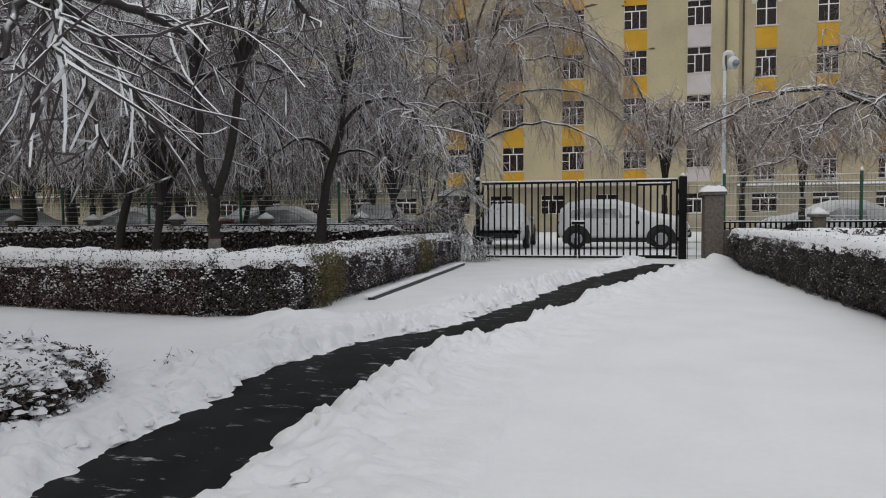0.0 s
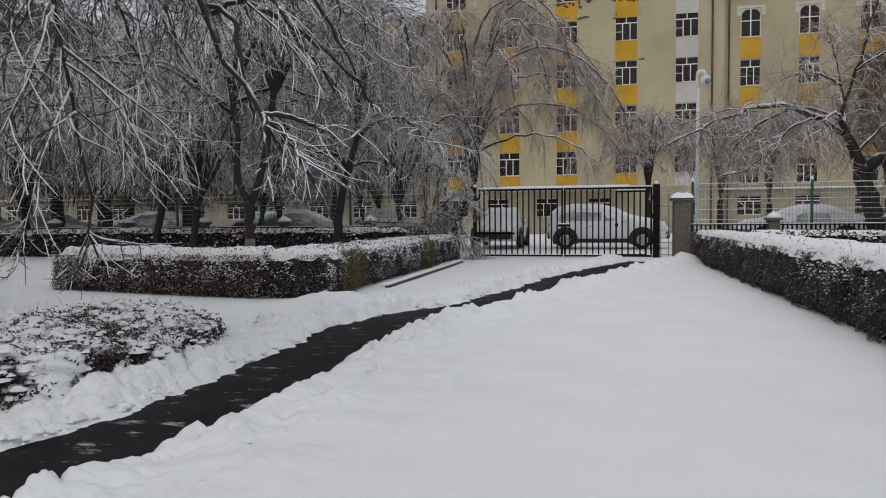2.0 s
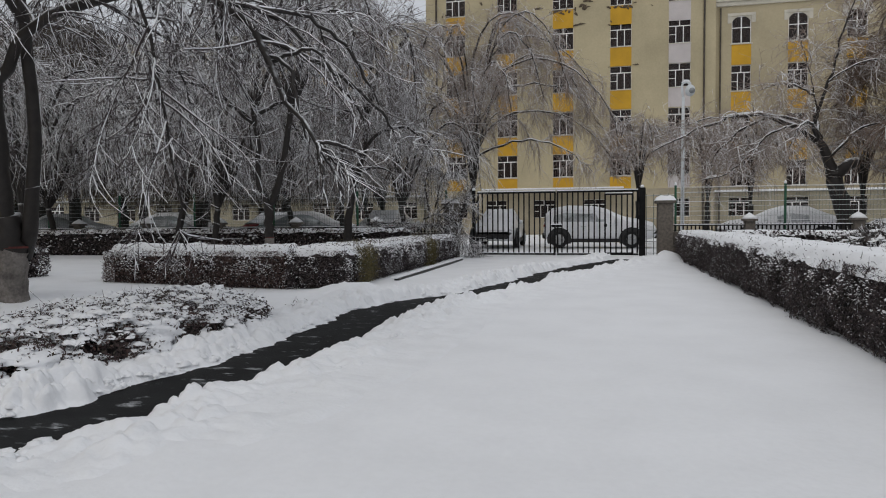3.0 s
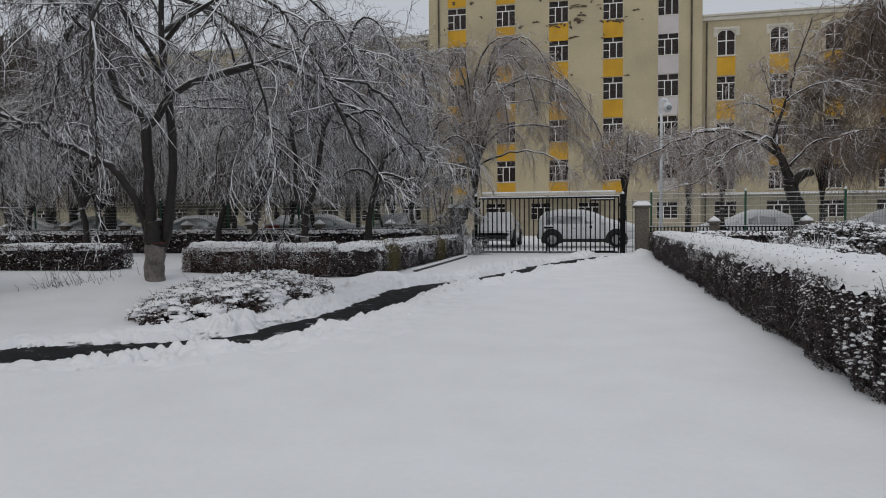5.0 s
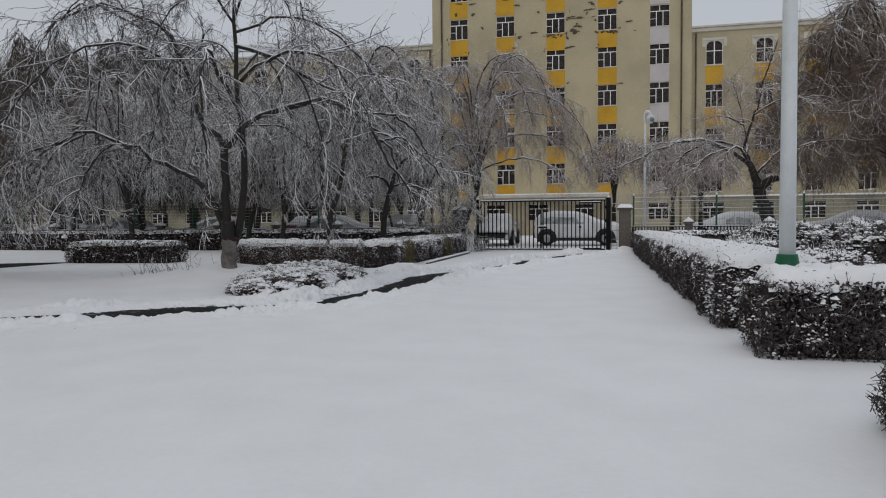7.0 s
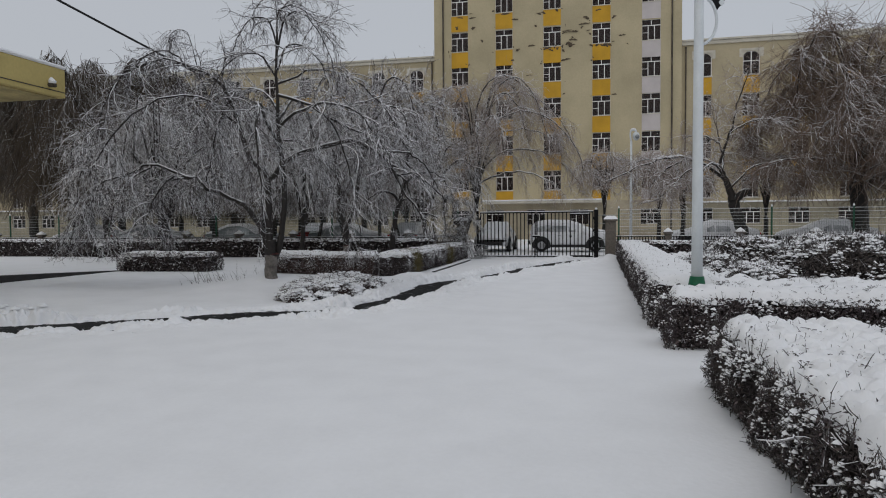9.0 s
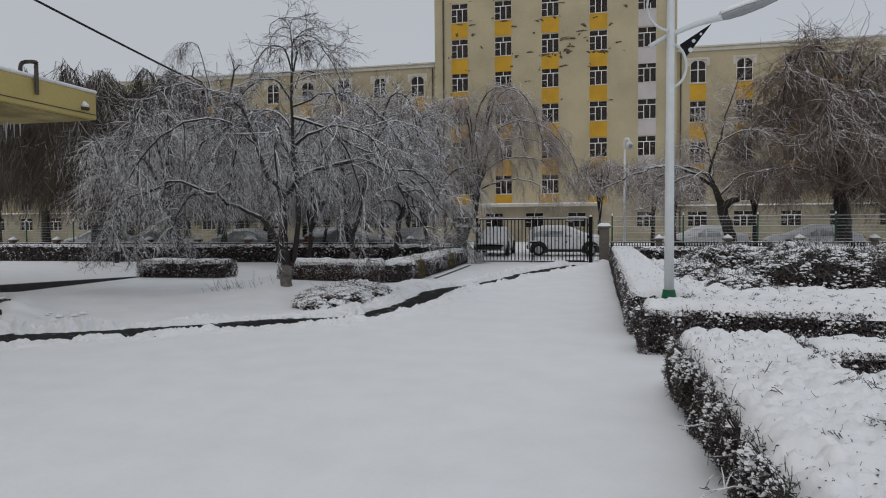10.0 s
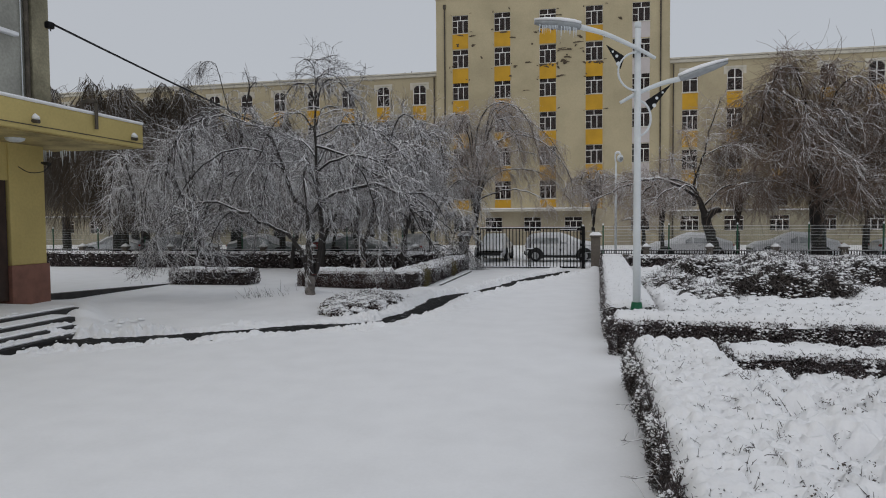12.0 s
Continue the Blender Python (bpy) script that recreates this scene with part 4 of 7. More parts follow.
def dome_snow(x0, x1, y0, y1, z, h, n=8, seed=0):
    """A rounded cap of snow on a rectangle."""
    u = np.linspace(-1, 1, n)
    U, V = np.meshgrid(u, u, indexing="ij")
    X, Y = (x0 + x1) / 2 + U * (x1 - x0) / 2, (y0 + y1) / 2 + V * (y1 - y0) / 2
    Z = z + h * (1 - np.maximum(np.abs(U), np.abs(V)) ** 4) * (0.75 + 0.5 * value_noise(X * 6 + seed, Y * 6))
    i, j = np.meshgrid(np.arange(n - 1), np.arange(n - 1), indexing="ij")
    q = np.stack([i * n + j, (i + 1) * n + j, (i + 1) * n + j + 1, i * n + j + 1], axis=-1).reshape(-1, 4)
    return raw_mesh("snow_cap", np.stack([X, Y, Z], axis=-1), q, M["snow_lump"], True)


def build_pillars():
    for x in (5.6, -0.62):
        p = thing("gate_pillar", (x, -0.7, 0), "weathered concrete gate pillar with a thick cap of snow", "pillar", "gate pillars")
        part("shaft", Shape().box(-0.21, 0.21, -0.21, 0.21, -0.1, 1.55, 0.015).mesh("shaft", M["concrete"]), p)
        part("cap", Shape().box(-0.27, 0.27, -0.27, 0.27, 1.55, 1.63, 0.015).mesh("cap", M["concrete"]), p)
        part("snow_cap", dome_snow(-0.29, 0.29, -0.29, 0.29, 1.625, 0.15), p, "cap of snow")
    first = None
    for x in [7.86 + 2.73 * i for i in range(6)] + [-3.05 - 2.73 * i for i in range(11)]:
        if first is None:
            first = thing("wall_pier", (x, -0.62, 0), "short grey stone pier with a pointed snow cap", "pier", "piers along the low wall")
            part("shaft", Shape().box(-0.13, 0.13, -0.13, 0.13, 0, 1.03, 0.01).mesh("shaft", M["concrete"]), first)
            part("cap", Shape().add([(-0.18, -0.18, 1.03), (0.18, -0.18, 1.03), (0.18, 0.18, 1.03), (-0.18, 0.18, 1.03), (-0.18, -0.18, 1.09), (0.18, -0.18, 1.09), (0.18, 0.18, 1.09), (-0.18, 0.18, 1.09), (0, 0, 1.17)],
                                    [(3, 2, 1, 0), (0, 1, 5, 4), (1, 2, 6, 5), (2, 3, 7, 6), (3, 0, 4, 7), (4, 5, 8), (5, 6, 8), (6, 7, 8), (7, 4, 8)]).mesh("cap", M["concrete"]), first)
            part("snow_cap", Shape().add([(-0.17, -0.17, 1.095), (0.17, -0.17, 1.095), (0.17, 0.17, 1.095), (-0.17, 0.17, 1.095), (-0.13, -0.13, 1.16), (0.13, -0.13, 1.16), (0.13, 0.13, 1.16), (-0.13, 0.13, 1.16), (0, 0, 1.27)],
                                         [(3, 2, 1, 0), (0, 1, 5, 4), (1, 2, 6, 5), (2, 3, 7, 6), (3, 0, 4, 7), (4, 5, 8), (5, 6, 8), (6, 7, 8), (7, 4, 8)]).mesh("snow_cap", M["snow_lump"], True), first, "pointed cap of snow")
        else:
            copy_thing(first, pose(x, -0.62, 0))


build_pillars()


def build_low_wall(name, x0, x1):
    w = thing(name, (0, 0, 0), "low grey wall with a black railing and snow along it", "wall", kind="structure")
    part("masonry", Shape().box(x0, x1, -0.72, -0.52, -0.1, 0.74, 0.01).mesh("masonry", M["concrete"]), w)
    part("top_rail", Shape().box(x0, x1, -0.645, -0.595, 0.90, 0.93).mesh("top_rail", M["iron"]), w)
    part("bottom_rail", Shape().box(x0, x1, -0.64, -0.60, 0.77, 0.79).mesh("bottom_rail", M["iron"]), w)
    n = int((x1 - x0) / 0.11)
    sn = Shape()
    up = Shape().box(-0.018, 0.018, -0.638, -0.602, 0.74, 0.97).mesh("upright", M["iron"])
    for i in range(n):
        part("upright", up, w).location.x = x0 + (i + 0.5) * 0.11
    sn.box(x0, x1, -0.65, -0.59, 0.931, 0.955, 0.008)
    part("rail_snow", sn.mesh("rail_snow", M["snow_lump"]), w)


build_low_wall("wall_east", 5.83, 24.0)
build_low_wall("wall_west", -34.0, -0.85)


def fence_panel_mesh(length):
    sh = Shape()
    lines, rads = [], []
    for i in range(int(length / 0.085) + 1):
        x = min(length, i * 0.085)
        lines.append([(x, 0, 0.9), (x, 0, 2.02)]), rads.append([0.0035, 0.0035])
    v, q = tubes(lines, rads, 4)
    sh.add(v, q)
    lines, rads = [], []
    for i in range(9):
        z = 0.92 + i * 0.135
        lines.append([(0, -0.004, z), (length, -0.004, z)]), rads.append([0.006, 0.006])
    v, q = tubes(lines, rads, 5)
    sh.add(v, q)
    return sh.mesh("mesh_panel", M["wire"])


def build_fence():
    pm = fence_panel_mesh(2.9)
    rail = Shape()
    for z in (1.05, 1.32, 1.6, 1.87, 2.02):
        rail.box(0, 2.9, -0.012, -0.004, z, z + 0.009, 0.002)
    rail_me = rail.mesh("wire_snow", M["snow_lump"])
    po = Shape().box(-0.03, 0.03, -0.03, 0.03, 0, 2.08, 0.006).mesh("post", M["green"])
    cap = Shape().tube([(0, 0, 2.08), (0, 0, 2.12), (0, 0, 2.18)], [0.035, 0.04, 0.012], 8).mesh("post_snow", M["snow_lump"], True)
    for name, xs in (("fence_east", [5.95 + 2.95 * i for i in range(6)]), ("fence_west", [-0.9 - 2.95 * i for i in range(12)])):
        f = thing("mesh_fence", (0, 0, 0), "green welded-mesh fence rimed with snow", "fence", "fences beside the gate")
        for i, x in enumerate(xs):
            p = part("post", po, f)
            p.location = (x, -0.15, 0)
            part("post_snow", cap, p)
            if i < len(xs) - 1:
                q = part("mesh_panel", pm, f)
                q.location = (x + 0.03 if name == "fence_east" else x - 2.93, -0.15, 0)
                if name == "fence_east":
                    part("wire_snow", rail_me, q)
    # short link between gate post and pillar
    ln = thing("side_grille", (0, 0, 0), "narrow snowy wire grille between gate and pillar", "grille")
    sh = Shape()
    for i in range(6):
        sh.tube([(5.1, -0.02, 0.1 + i * 0.34), (5.95, -0.15, 0.1 + i * 0.34)], 0.012, 5)
    for i in range(4):
        x = 5.15 + i * 0.2
        sh.tube([(x, -0.03 - i * 0.03, 0.02), (x, -0.03 - i * 0.03, 1.85)], 0.009, 5)
    part("wires", sh.mesh("wires", M["wire"]), ln)


build_fence()


# ---- hedges ----
def leaves_mesh(P, Nrm, size, rng, mat, name="leaves"):
    """Small pointed leaves at the points P, facing roughly along Nrm."""
    n = len(P)
    d = Nrm + rng.normal(0, 0.55, (n, 3))
    d /= np.linalg.norm(d, axis=1, keepdims=True)
    a = np.cross(d, rng.normal(0, 1, (n, 3)))
    a /= np.linalg.norm(a, axis=1, keepdims=True) + 1e-9
    b = np.cross(d, a)
    s = size * rng.uniform(0.6, 1.35, (n, 1))
    v = np.stack([P - a * s, P + b * s * 0.45 + d * s * 0.2, P + a * s, P - b * s * 0.45 + d * s * 0.2], axis=1)
    q = np.arange(n * 4).reshape(n, 4)
    return raw_mesh(name, v, q, mat)


loose_snow()


def snow_sheet(x0, x1, y0, y1, z, thick, step, seed, over=0.035, bare=0.0, rise=0.02, pillow=0.0):
    """The uneven blanket on top of a hedge; bare lifts holes into it."""
    nx, ny = max(4, int((x1 - x0 + 2 * over) / step)), max(4, int((y1 - y0 + 2 * over) / step))
    X, Y = np.meshgrid(np.linspace(x0 - over, x1 + over, nx), np.linspace(y0 - over, y1 + over, ny), indexing="ij")
    X = X + (fbm(X * 5, Y * 5, 2, seed) - 0.5) * 0.07
    Y = Y + (fbm(X * 5, Y * 5, 2, seed + 5) - 0.5) * 0.07
    e = np.minimum.reduce([X - x0 + over, x1 + over - X, Y - y0 + over, y1 + over - Y])
    h = thick * (0.55 + 0.9 * fbm(X * 3.2, Y * 3.2, 4, seed + 9)) + rise * 2 * (fbm(X * 0.8, Y * 0.8, 2, seed + 2) - 0.5)
    h = h - bare * np.maximum(0, fbm(X * 4.6, Y * 4.6, 3, seed + 13) - 0.52)
    if pillow:
        h = h + pillow * (pillows(X * 7.5, Y * 7.5, seed) - 0.55) + pillow * 0.5 * (pillows(X * 15, Y * 15, seed + 3) - 0.5)
    e = e + 0.07 * (fbm(X * 8, Y * 8, 3, seed + 31) - 0.55)
    Z = z + h * smooth01(0, 0.12, e) - 0.09 * (1 - smooth01(-0.02, 0.06, e))
    i, j = np.meshgrid(np.arange(nx - 1), np.arange(ny - 1), indexing="ij")
    q = np.stack([i * ny + j, (i + 1) * ny + j, (i + 1) * ny + j + 1, i * ny + j + 1], axis=-1).reshape(-1, 4)
    return raw_mesh("snow_blanket", np.stack([X, Y, Z], axis=-1), q, M["snow_lump"], True)


def hedge(x0, x1, y0, y1, top, seed, label, density=900, leaf=0.034, faces="nsew", thick=0.055, clumps=70, step=0.05, bare=0.22, olive=(), twiggy=0.10, pillow=0.0, mat="leaf", tufts=0, over=-0.03, top_leaf=0.7, fluff=1.2, bulge=0.15, stick=0.004, end_snow=0.0):
    """A clipped hedge: core coloured dark as its inner shade, leaves, twigs, lumps of snow on its sides and a blanket
    on top.
    """
    rng = np.random.default_rng(seed)
    h = thing("hedge", ((x0 + x1) / 2, (y0 + y1) / 2, 0), label, "hedge", "clipped hedges")
    ox, oy = (x0 + x1) / 2, (y0 + y1) / 2
    ax, bx, ay, by = x0 - ox, x1 - ox, y0 - oy, y1 - oy
    i = 0.11
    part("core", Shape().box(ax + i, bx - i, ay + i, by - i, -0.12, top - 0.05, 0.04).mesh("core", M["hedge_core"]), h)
    P, Nn = [], []
    for f in faces:
        length = (bx - ax) if f in "ns" else (by - ay)
        n = int(length * top * density)
        u, z = rng.uniform(0, 1, n), top * rng.uniform(0.0, 1.0, n) ** 0.9
        depth = np.abs(rng.normal(0, 0.035, n)) - 0.03 + bulge * (fbm(u * length * 3.0, z * 3.0, 4, seed) - 0.5) + 0.05 * smooth01(0.8, 1.02, z / top) + 0.05 * smooth01(0.3, 0.0, z / top)
        if f in "sn":
            y = (ay + depth) if f == "s" else (by - depth)
            P.append(np.stack([ax + u * (bx - ax), y, z], axis=1)), Nn.append(np.tile((0, -1.0 if f == "s" else 1.0, 0.15), (n, 1)))
        else:
            x = (ax + depth) if f == "w" else (bx - depth)
            P.append(np.stack([x, ay + u * (by - ay), z], axis=1)), Nn.append(np.tile((-1.0 if f == "w" else 1.0, 0, 0.15), (n, 1)))
    n = int((bx - ax) * (by - ay) * density * top_leaf)
    P.append(np.stack([rng.uniform(ax, bx, n), rng.uniform(ay, by, n), top - 0.05 + thick * rng.uniform(0.2, 1.75, n)], axis=1)), Nn.append(np.tile((0, 0, 1.0), (n, 1)))
    P, Nn = np.concatenate(P), np.concatenate(Nn)
    part("leaves", leaves_mesh(P, Nn, leaf, rng, M[mat]), h, kind="stuff")
    for (ux, uy, r) in olive:
        sel = np.hypot(P[:, 0] + ox - ux, P[:, 1] + oy - uy) < r * rng.uniform(0.15, 1.0, len(P))
        if sel.any():
            part("olive_leaves", leaves_mesh(np.repeat(P[sel], 3, axis=0) + np.repeat(Nn[sel], 3, axis=0) * 0.03 + rng.normal(0, 0.03, (3 * sel.sum(), 3)), np.repeat(Nn[sel], 3, axis=0), leaf, rng, M["leaf_olive"]), h, "olive-brown leaves", "stuff")
    k = rng.choice(len(P), max(10, int(len(P) * twiggy)), replace=False)
    d = Nn[k] * 0.6 + rng.normal(0, 0.5, (len(k), 3)) + (0, 0, 0.5)
    d /= np.linalg.norm(d, axis=1, keepdims=True)
    L = rng.uniform(0.05, 0.16, (len(k), 1))
    lines = np.stack([P[k] - d * L * 0.7, P[k], P[k] + d * L * 0.4 + rng.normal(0, 0.01, (len(k), 3))], axis=1)
    v, q = tubes(lines, np.tile((stick, stick * 0.85, stick * 0.5), (len(k), 1)), 3)
    part("twig_mass", raw_mesh("twig_mass", v, q, M["stalk"]), h, kind="stuff")
    area = sum(((bx - ax) if f in "ns" else (by - ay)) * top for f in faces)
    side = len(P) - n
    S = P[:side]
    w = rng.uniform(0, 1, side) * (0.45 + 0.65 * S[:, 2] / top) * (0.25 + 2.2 * smooth01(0.42, 0.68, fbm((S[:, 0] + S[:, 1]) * 4.5, S[:, 2] * 6, 3, seed + 6)))
    pick = np.argsort(-w)[:int(area * clumps * 2.0)]
    pick = rng.choice(pick, min(len(pick), int(area * clumps)), replace=False)
    big = leaf * 0.45 * fluff * (0.7 + 0.9 * (S[pick, 2] / top) ** 2)
    part("snow_clumps", clumps_mesh(P[pick] + Nn[pick] * 0.012, big, rng, flat=0.85), h, "lumps of snow caught in the leaves", "stuff")
    if end_snow:
        near = np.flatnonzero((S[:, 1] < ay + end_snow * rng.uniform(0.0, 1.0, side) ** 1.5) & (S[:, 2] > 0.08))
        near = rng.choice(near, min(len(near), int(end_snow * 800)), replace=False)
        part("end_clumps", clumps_mesh(S[near] + Nn[near] * 0.012, 0.0105, rng, flat=0.7), h, "clumps of snow on the twigs of the hedge end", "stuff")
    sheet = snow_sheet(ax, bx, ay, by, top, thick, step, seed, over=over, bare=bare, pillow=pillow)
    part("snow_blanket", sheet, h, "blanket of snow on top")
    if tufts:
        co = np.empty(len(sheet.vertices) * 3, dtype=np.float32)
        sheet.vertices.foreach_get("co", co)
        co = co.reshape(-1, 3)
        co = co[co[:, 2] > top + 0.01]
        tuft_parts(h, co[rng.integers(0, len(co), int((bx - ax) * (by - ay) * tufts))], rng)
    return h


def tuft_parts(t, P, rng, reach=(0.015, 0.07)):
    """Dark leaf tips, stalks and snow-free hollows that break through a blanket of snow at the points P."""
    n = len(P)
    k = np.repeat(np.arange(n), rng.integers(2, 8, n))
    size = rng.uniform(0.6, 1.5, n)[k]
    C = P[k] + rng.normal(0, 1, (len(k), 3)) * (0.035, 0.03, 0.004) * size[:, None] + (0, 0, 0.008)
    lean = rng.normal(0, 0.7, (n, 3))[k] * (1, 1, 0) + rng.normal(0, 0.5, (len(k), 3)) + (0, 0, 0.55)
    lean /= np.linalg.norm(lean, axis=1, keepdims=True)
    L = (rng.uniform(reach[0], reach[1], len(k)) * size)[:, None]
    c = rng.random(len(k)) < 0.5
    v, q = tubes(np.stack([C - lean * 0.03, C + lean * L * 0.6, C + lean * L + (0, 0, -0.01)], axis=1)[c], np.tile((0.0036, 0.003, 0.0015), (c.sum(), 1)), 3)
    part("stalk_tuft", raw_mesh("stalk_tuft", v, q, M["stalk"]), t, "dark stalks poking through the snow", "stuff")
    m = rng.random(len(k)) < 0.8
    part("leaf_tuft", leaves_mesh(np.repeat(C[m], 5, axis=0) + rng.normal(0, 1, (5 * m.sum(), 3)) * (0.018, 0.014, 0.006) + (0, 0, 0.004), np.tile((0, -0.5, 0.6), (5 * m.sum(), 1)), 0.0065, rng, M["leaf_dull"]), t, "dark leaf tips", "stuff")


hedge(-1.33, -0.36, -10.55, -0.9, 0.62, 11, "clipped dark hedge with snow on top beside a stone kerb", olive=((-0.4, -9.4, 0.6), (-0.4, -4.6, 0.6)), faces="sew", density=3400, leaf=0.016, clumps=480, twiggy=0.06, stick=0.0025, fluff=1.1, thick=0.085, bare=0.10, top_leaf=0.22)
hedge(-4.75, -1.34, -10.6, -9.7, 0.62, 12, "clipped dark russet hedge capped with snow", faces="snw", density=5200, leaf=0.015, clumps=820, pillow=0.03, mat="leaf_russet", twiggy=0.05, stick=0.0025, fluff=1.1, thick=0.085, bare=0.10, top_leaf=0.22)
hedge(-9.7, -6.6, -10.75, -9.8, 0.64, 13, "short clipped block of dark hedge capped with snow", density=1100, leaf=0.03, clumps=90)
hedge(-32.0, -1.5, -2.6, -1.8, 0.86, 14, "long low hedge in front of the fence wall", density=360, leaf=0.042, faces="sw", clumps=34, step=0.14)
drive_hedge = hedge(5.68, 6.68, -18.95, -1.15, 0.69, 15, "long clipped dark hedge along the drive capped with smooth snow", density=6500, leaf=0.0125, faces="sw", bare=0.0, thick=0.085, clumps=210, twiggy=0.06, over=-0.01, top_leaf=0.03, fluff=1.0, stick=0.0025, end_snow=1.2, bulge=0.22)
drive_hedge.rotation_euler.z = radians(-1.03)
hedge(5.60, 14.5, -20.42, -19.72, 0.62, 16, "clipped hedge row running back from the drive under snow", density=3800, leaf=0.018, faces="sw", clumps=480, stick=0.003, twiggy=0.13, pillow=0.05, tufts=5, top_leaf=0.06, over=-0.03, bare=0.03, thick=0.08, fluff=1.25, bulge=0.24)
hedge(5.76, 6.95, -32.5, -22.2, 0.57, 17, "clipped hedge beside the drive with twiggy sides and lumpy snow", density=5200, leaf=0.014, faces="nsw", clumps=460, step=0.03, bare=0.10, twiggy=0.26, pillow=0.075, thick=0.08, tufts=6, over=-0.03, top_leaf=0.10, fluff=1.35, bulge=0.26, stick=0.0032)
hedge(7.0, 13.5, -22.85, -22.05, 0.55, 18, "clipped hedge row edging the bed under snow", density=4000, leaf=0.017, faces="sw", stick=0.003, clumps=300, step=0.045, bare=0.16, twiggy=0.16, pillow=0.05, thick=0.05, tufts=14, top_leaf=0.3, fluff=1.6, bulge=0.22)
hedge(6.9, 18.0, -2.4, -1.6, 0.74, 19, "low dark hedge in front of the wall under snow", density=400, leaf=0.042, faces="sw", clumps=34, step=0.12)


def round_shrub(cx, cy, rx, ry, h, seed, label, density=900, leaf=0.032, clumps=150, mat="leaf_dull", lump=0.026, cut=0.40, twig_share=0.06, blanket=0.0):
    """A rounded evergreen shrub: core coloured dark as its inner shade, leaves all over it and lumps of snow resting on
    them.
    """
    rng = np.random.default_rng(seed)
    t = thing("round_shrub", (cx, cy, 0), label, "shrub", "snow-covered shrubs")
    n_u, n_v = 28, 10
    U, V = np.meshgrid(np.arange(n_u) * 2 * np.pi / n_u, np.linspace(0, 1, n_v), indexing="ij")
    def skin(u, v, k):
        wob = 0.86 + 0.3 * fbm(np.cos(u) * 2.2 + seed, np.sin(u) * 2.2 + v * 3, 3, seed)
        r = np.cos(v * np.pi / 2) ** 0.65 * wob * k
        return np.stack([rx * r * np.cos(u), ry * r * np.sin(u), h * np.sin(v * np.pi / 2) ** 0.8 * (0.86 + 0.3 * fbm(np.cos(u) * 3 * (1 - v) + 9, np.sin(u) * 3 * (1 - v), 3, seed + 2)) * k - 0.05], axis=-1)
    i, j = np.meshgrid(np.arange(n_u), np.arange(n_v - 1), indexing="ij")
    q = np.stack([i * n_v + j, (i + 1) % n_u * n_v + j, (i + 1) % n_u * n_v + j + 1, i * n_v + j + 1], axis=-1).reshape(-1, 4)
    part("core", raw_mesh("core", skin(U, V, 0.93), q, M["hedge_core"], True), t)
    n = int(2 * math.pi * max(rx, ry) * h * density)
    u, v = rng.uniform(0, 2 * np.pi, n), rng.uniform(0.02, 1, n) ** 0.85
    P = skin(u, v, 1.0) + rng.normal(0, 0.03, (n, 3))
    Nn = np.stack([np.cos(u) * (1 - v), np.sin(u) * (1 - v), 0.3 + v], axis=1)
    part("leaves", leaves_mesh(P, Nn, leaf, rng, M[mat]), t, kind="stuff")
    k = rng.choice(n, int(n * twig_share), replace=False)
    d = Nn[k] / np.linalg.norm(Nn[k], axis=1, keepdims=True) + rng.normal(0, 0.4, (len(k), 3))
    L = rng.uniform(0.06, 0.18, (len(k), 1)) * leaf / 0.032
    tv, tq = tubes(np.stack([P[k] - d * 0.04, P[k] + d * L * 0.5, P[k] + d * L], axis=1), np.tile((0.005, 0.004, 0.002), (len(k), 1)) * leaf / 0.032, 3)
    part("twig_mass", raw_mesh("twig_mass", tv, tq, M["twig"]), t, kind="stuff")
    m = int(2 * math.pi * max(rx, ry) * h * clumps)
    if blanket:
        a, b = 150, 48
        U2, V2 = np.meshgrid(np.arange(a) * 2 * np.pi / a, np.linspace(0.02, 1, b), indexing="ij")
        S = skin(U2, V2, 1.0)
        lie = fbm(S[..., 0] * 5.5, S[..., 1] * 5.5, 4, seed + 12) + 0.22 * (V2 - 0.5) + 0.10 * pillows(S[..., 0] * 9, S[..., 1] * 9, seed)
        S = skin(U2, V2, 1.0) * (0.90 + 0.16 * smooth01(blanket, blanket + 0.16, lie))[..., None] + (np.array((0, 0, 1.0)) * 0.03 * (pillows(S[..., 0] * 8, S[..., 1] * 8, seed + 1) - 0.4)[..., None])
        i, j = np.meshgrid(np.arange(a), np.arange(b - 1), indexing="ij")
        q = np.stack([i * b + j, (i + 1) % a * b + j, (i + 1) % a * b + j + 1, i * b + j + 1], axis=-1).reshape(-1, 4)
        part("snow_blanket", raw_mesh("snow_blanket", S, q, M["snow_lump"], True), t, "broken blanket of snow")
    heap = fbm(P[:, 0] * 4.5 + seed, P[:, 1] * 4.5 + P[:, 2] * 3, 3, seed + 4) + 0.16 * (v - 0.5)
    k = np.flatnonzero(heap > cut)
    k = rng.choice(k, min(m, len(k)), replace=False)
    grow_by = 0.6 + 1.0 * np.clip(heap[k] - cut, 0, 0.3) / 0.3
    part("snow_clumps", clumps_mesh(P[k] + (0, 0, lump * 0.4), lump * grow_by, rng, flat=0.55), t, "lumps of snow resting on the leaves", "stuff")
    return t


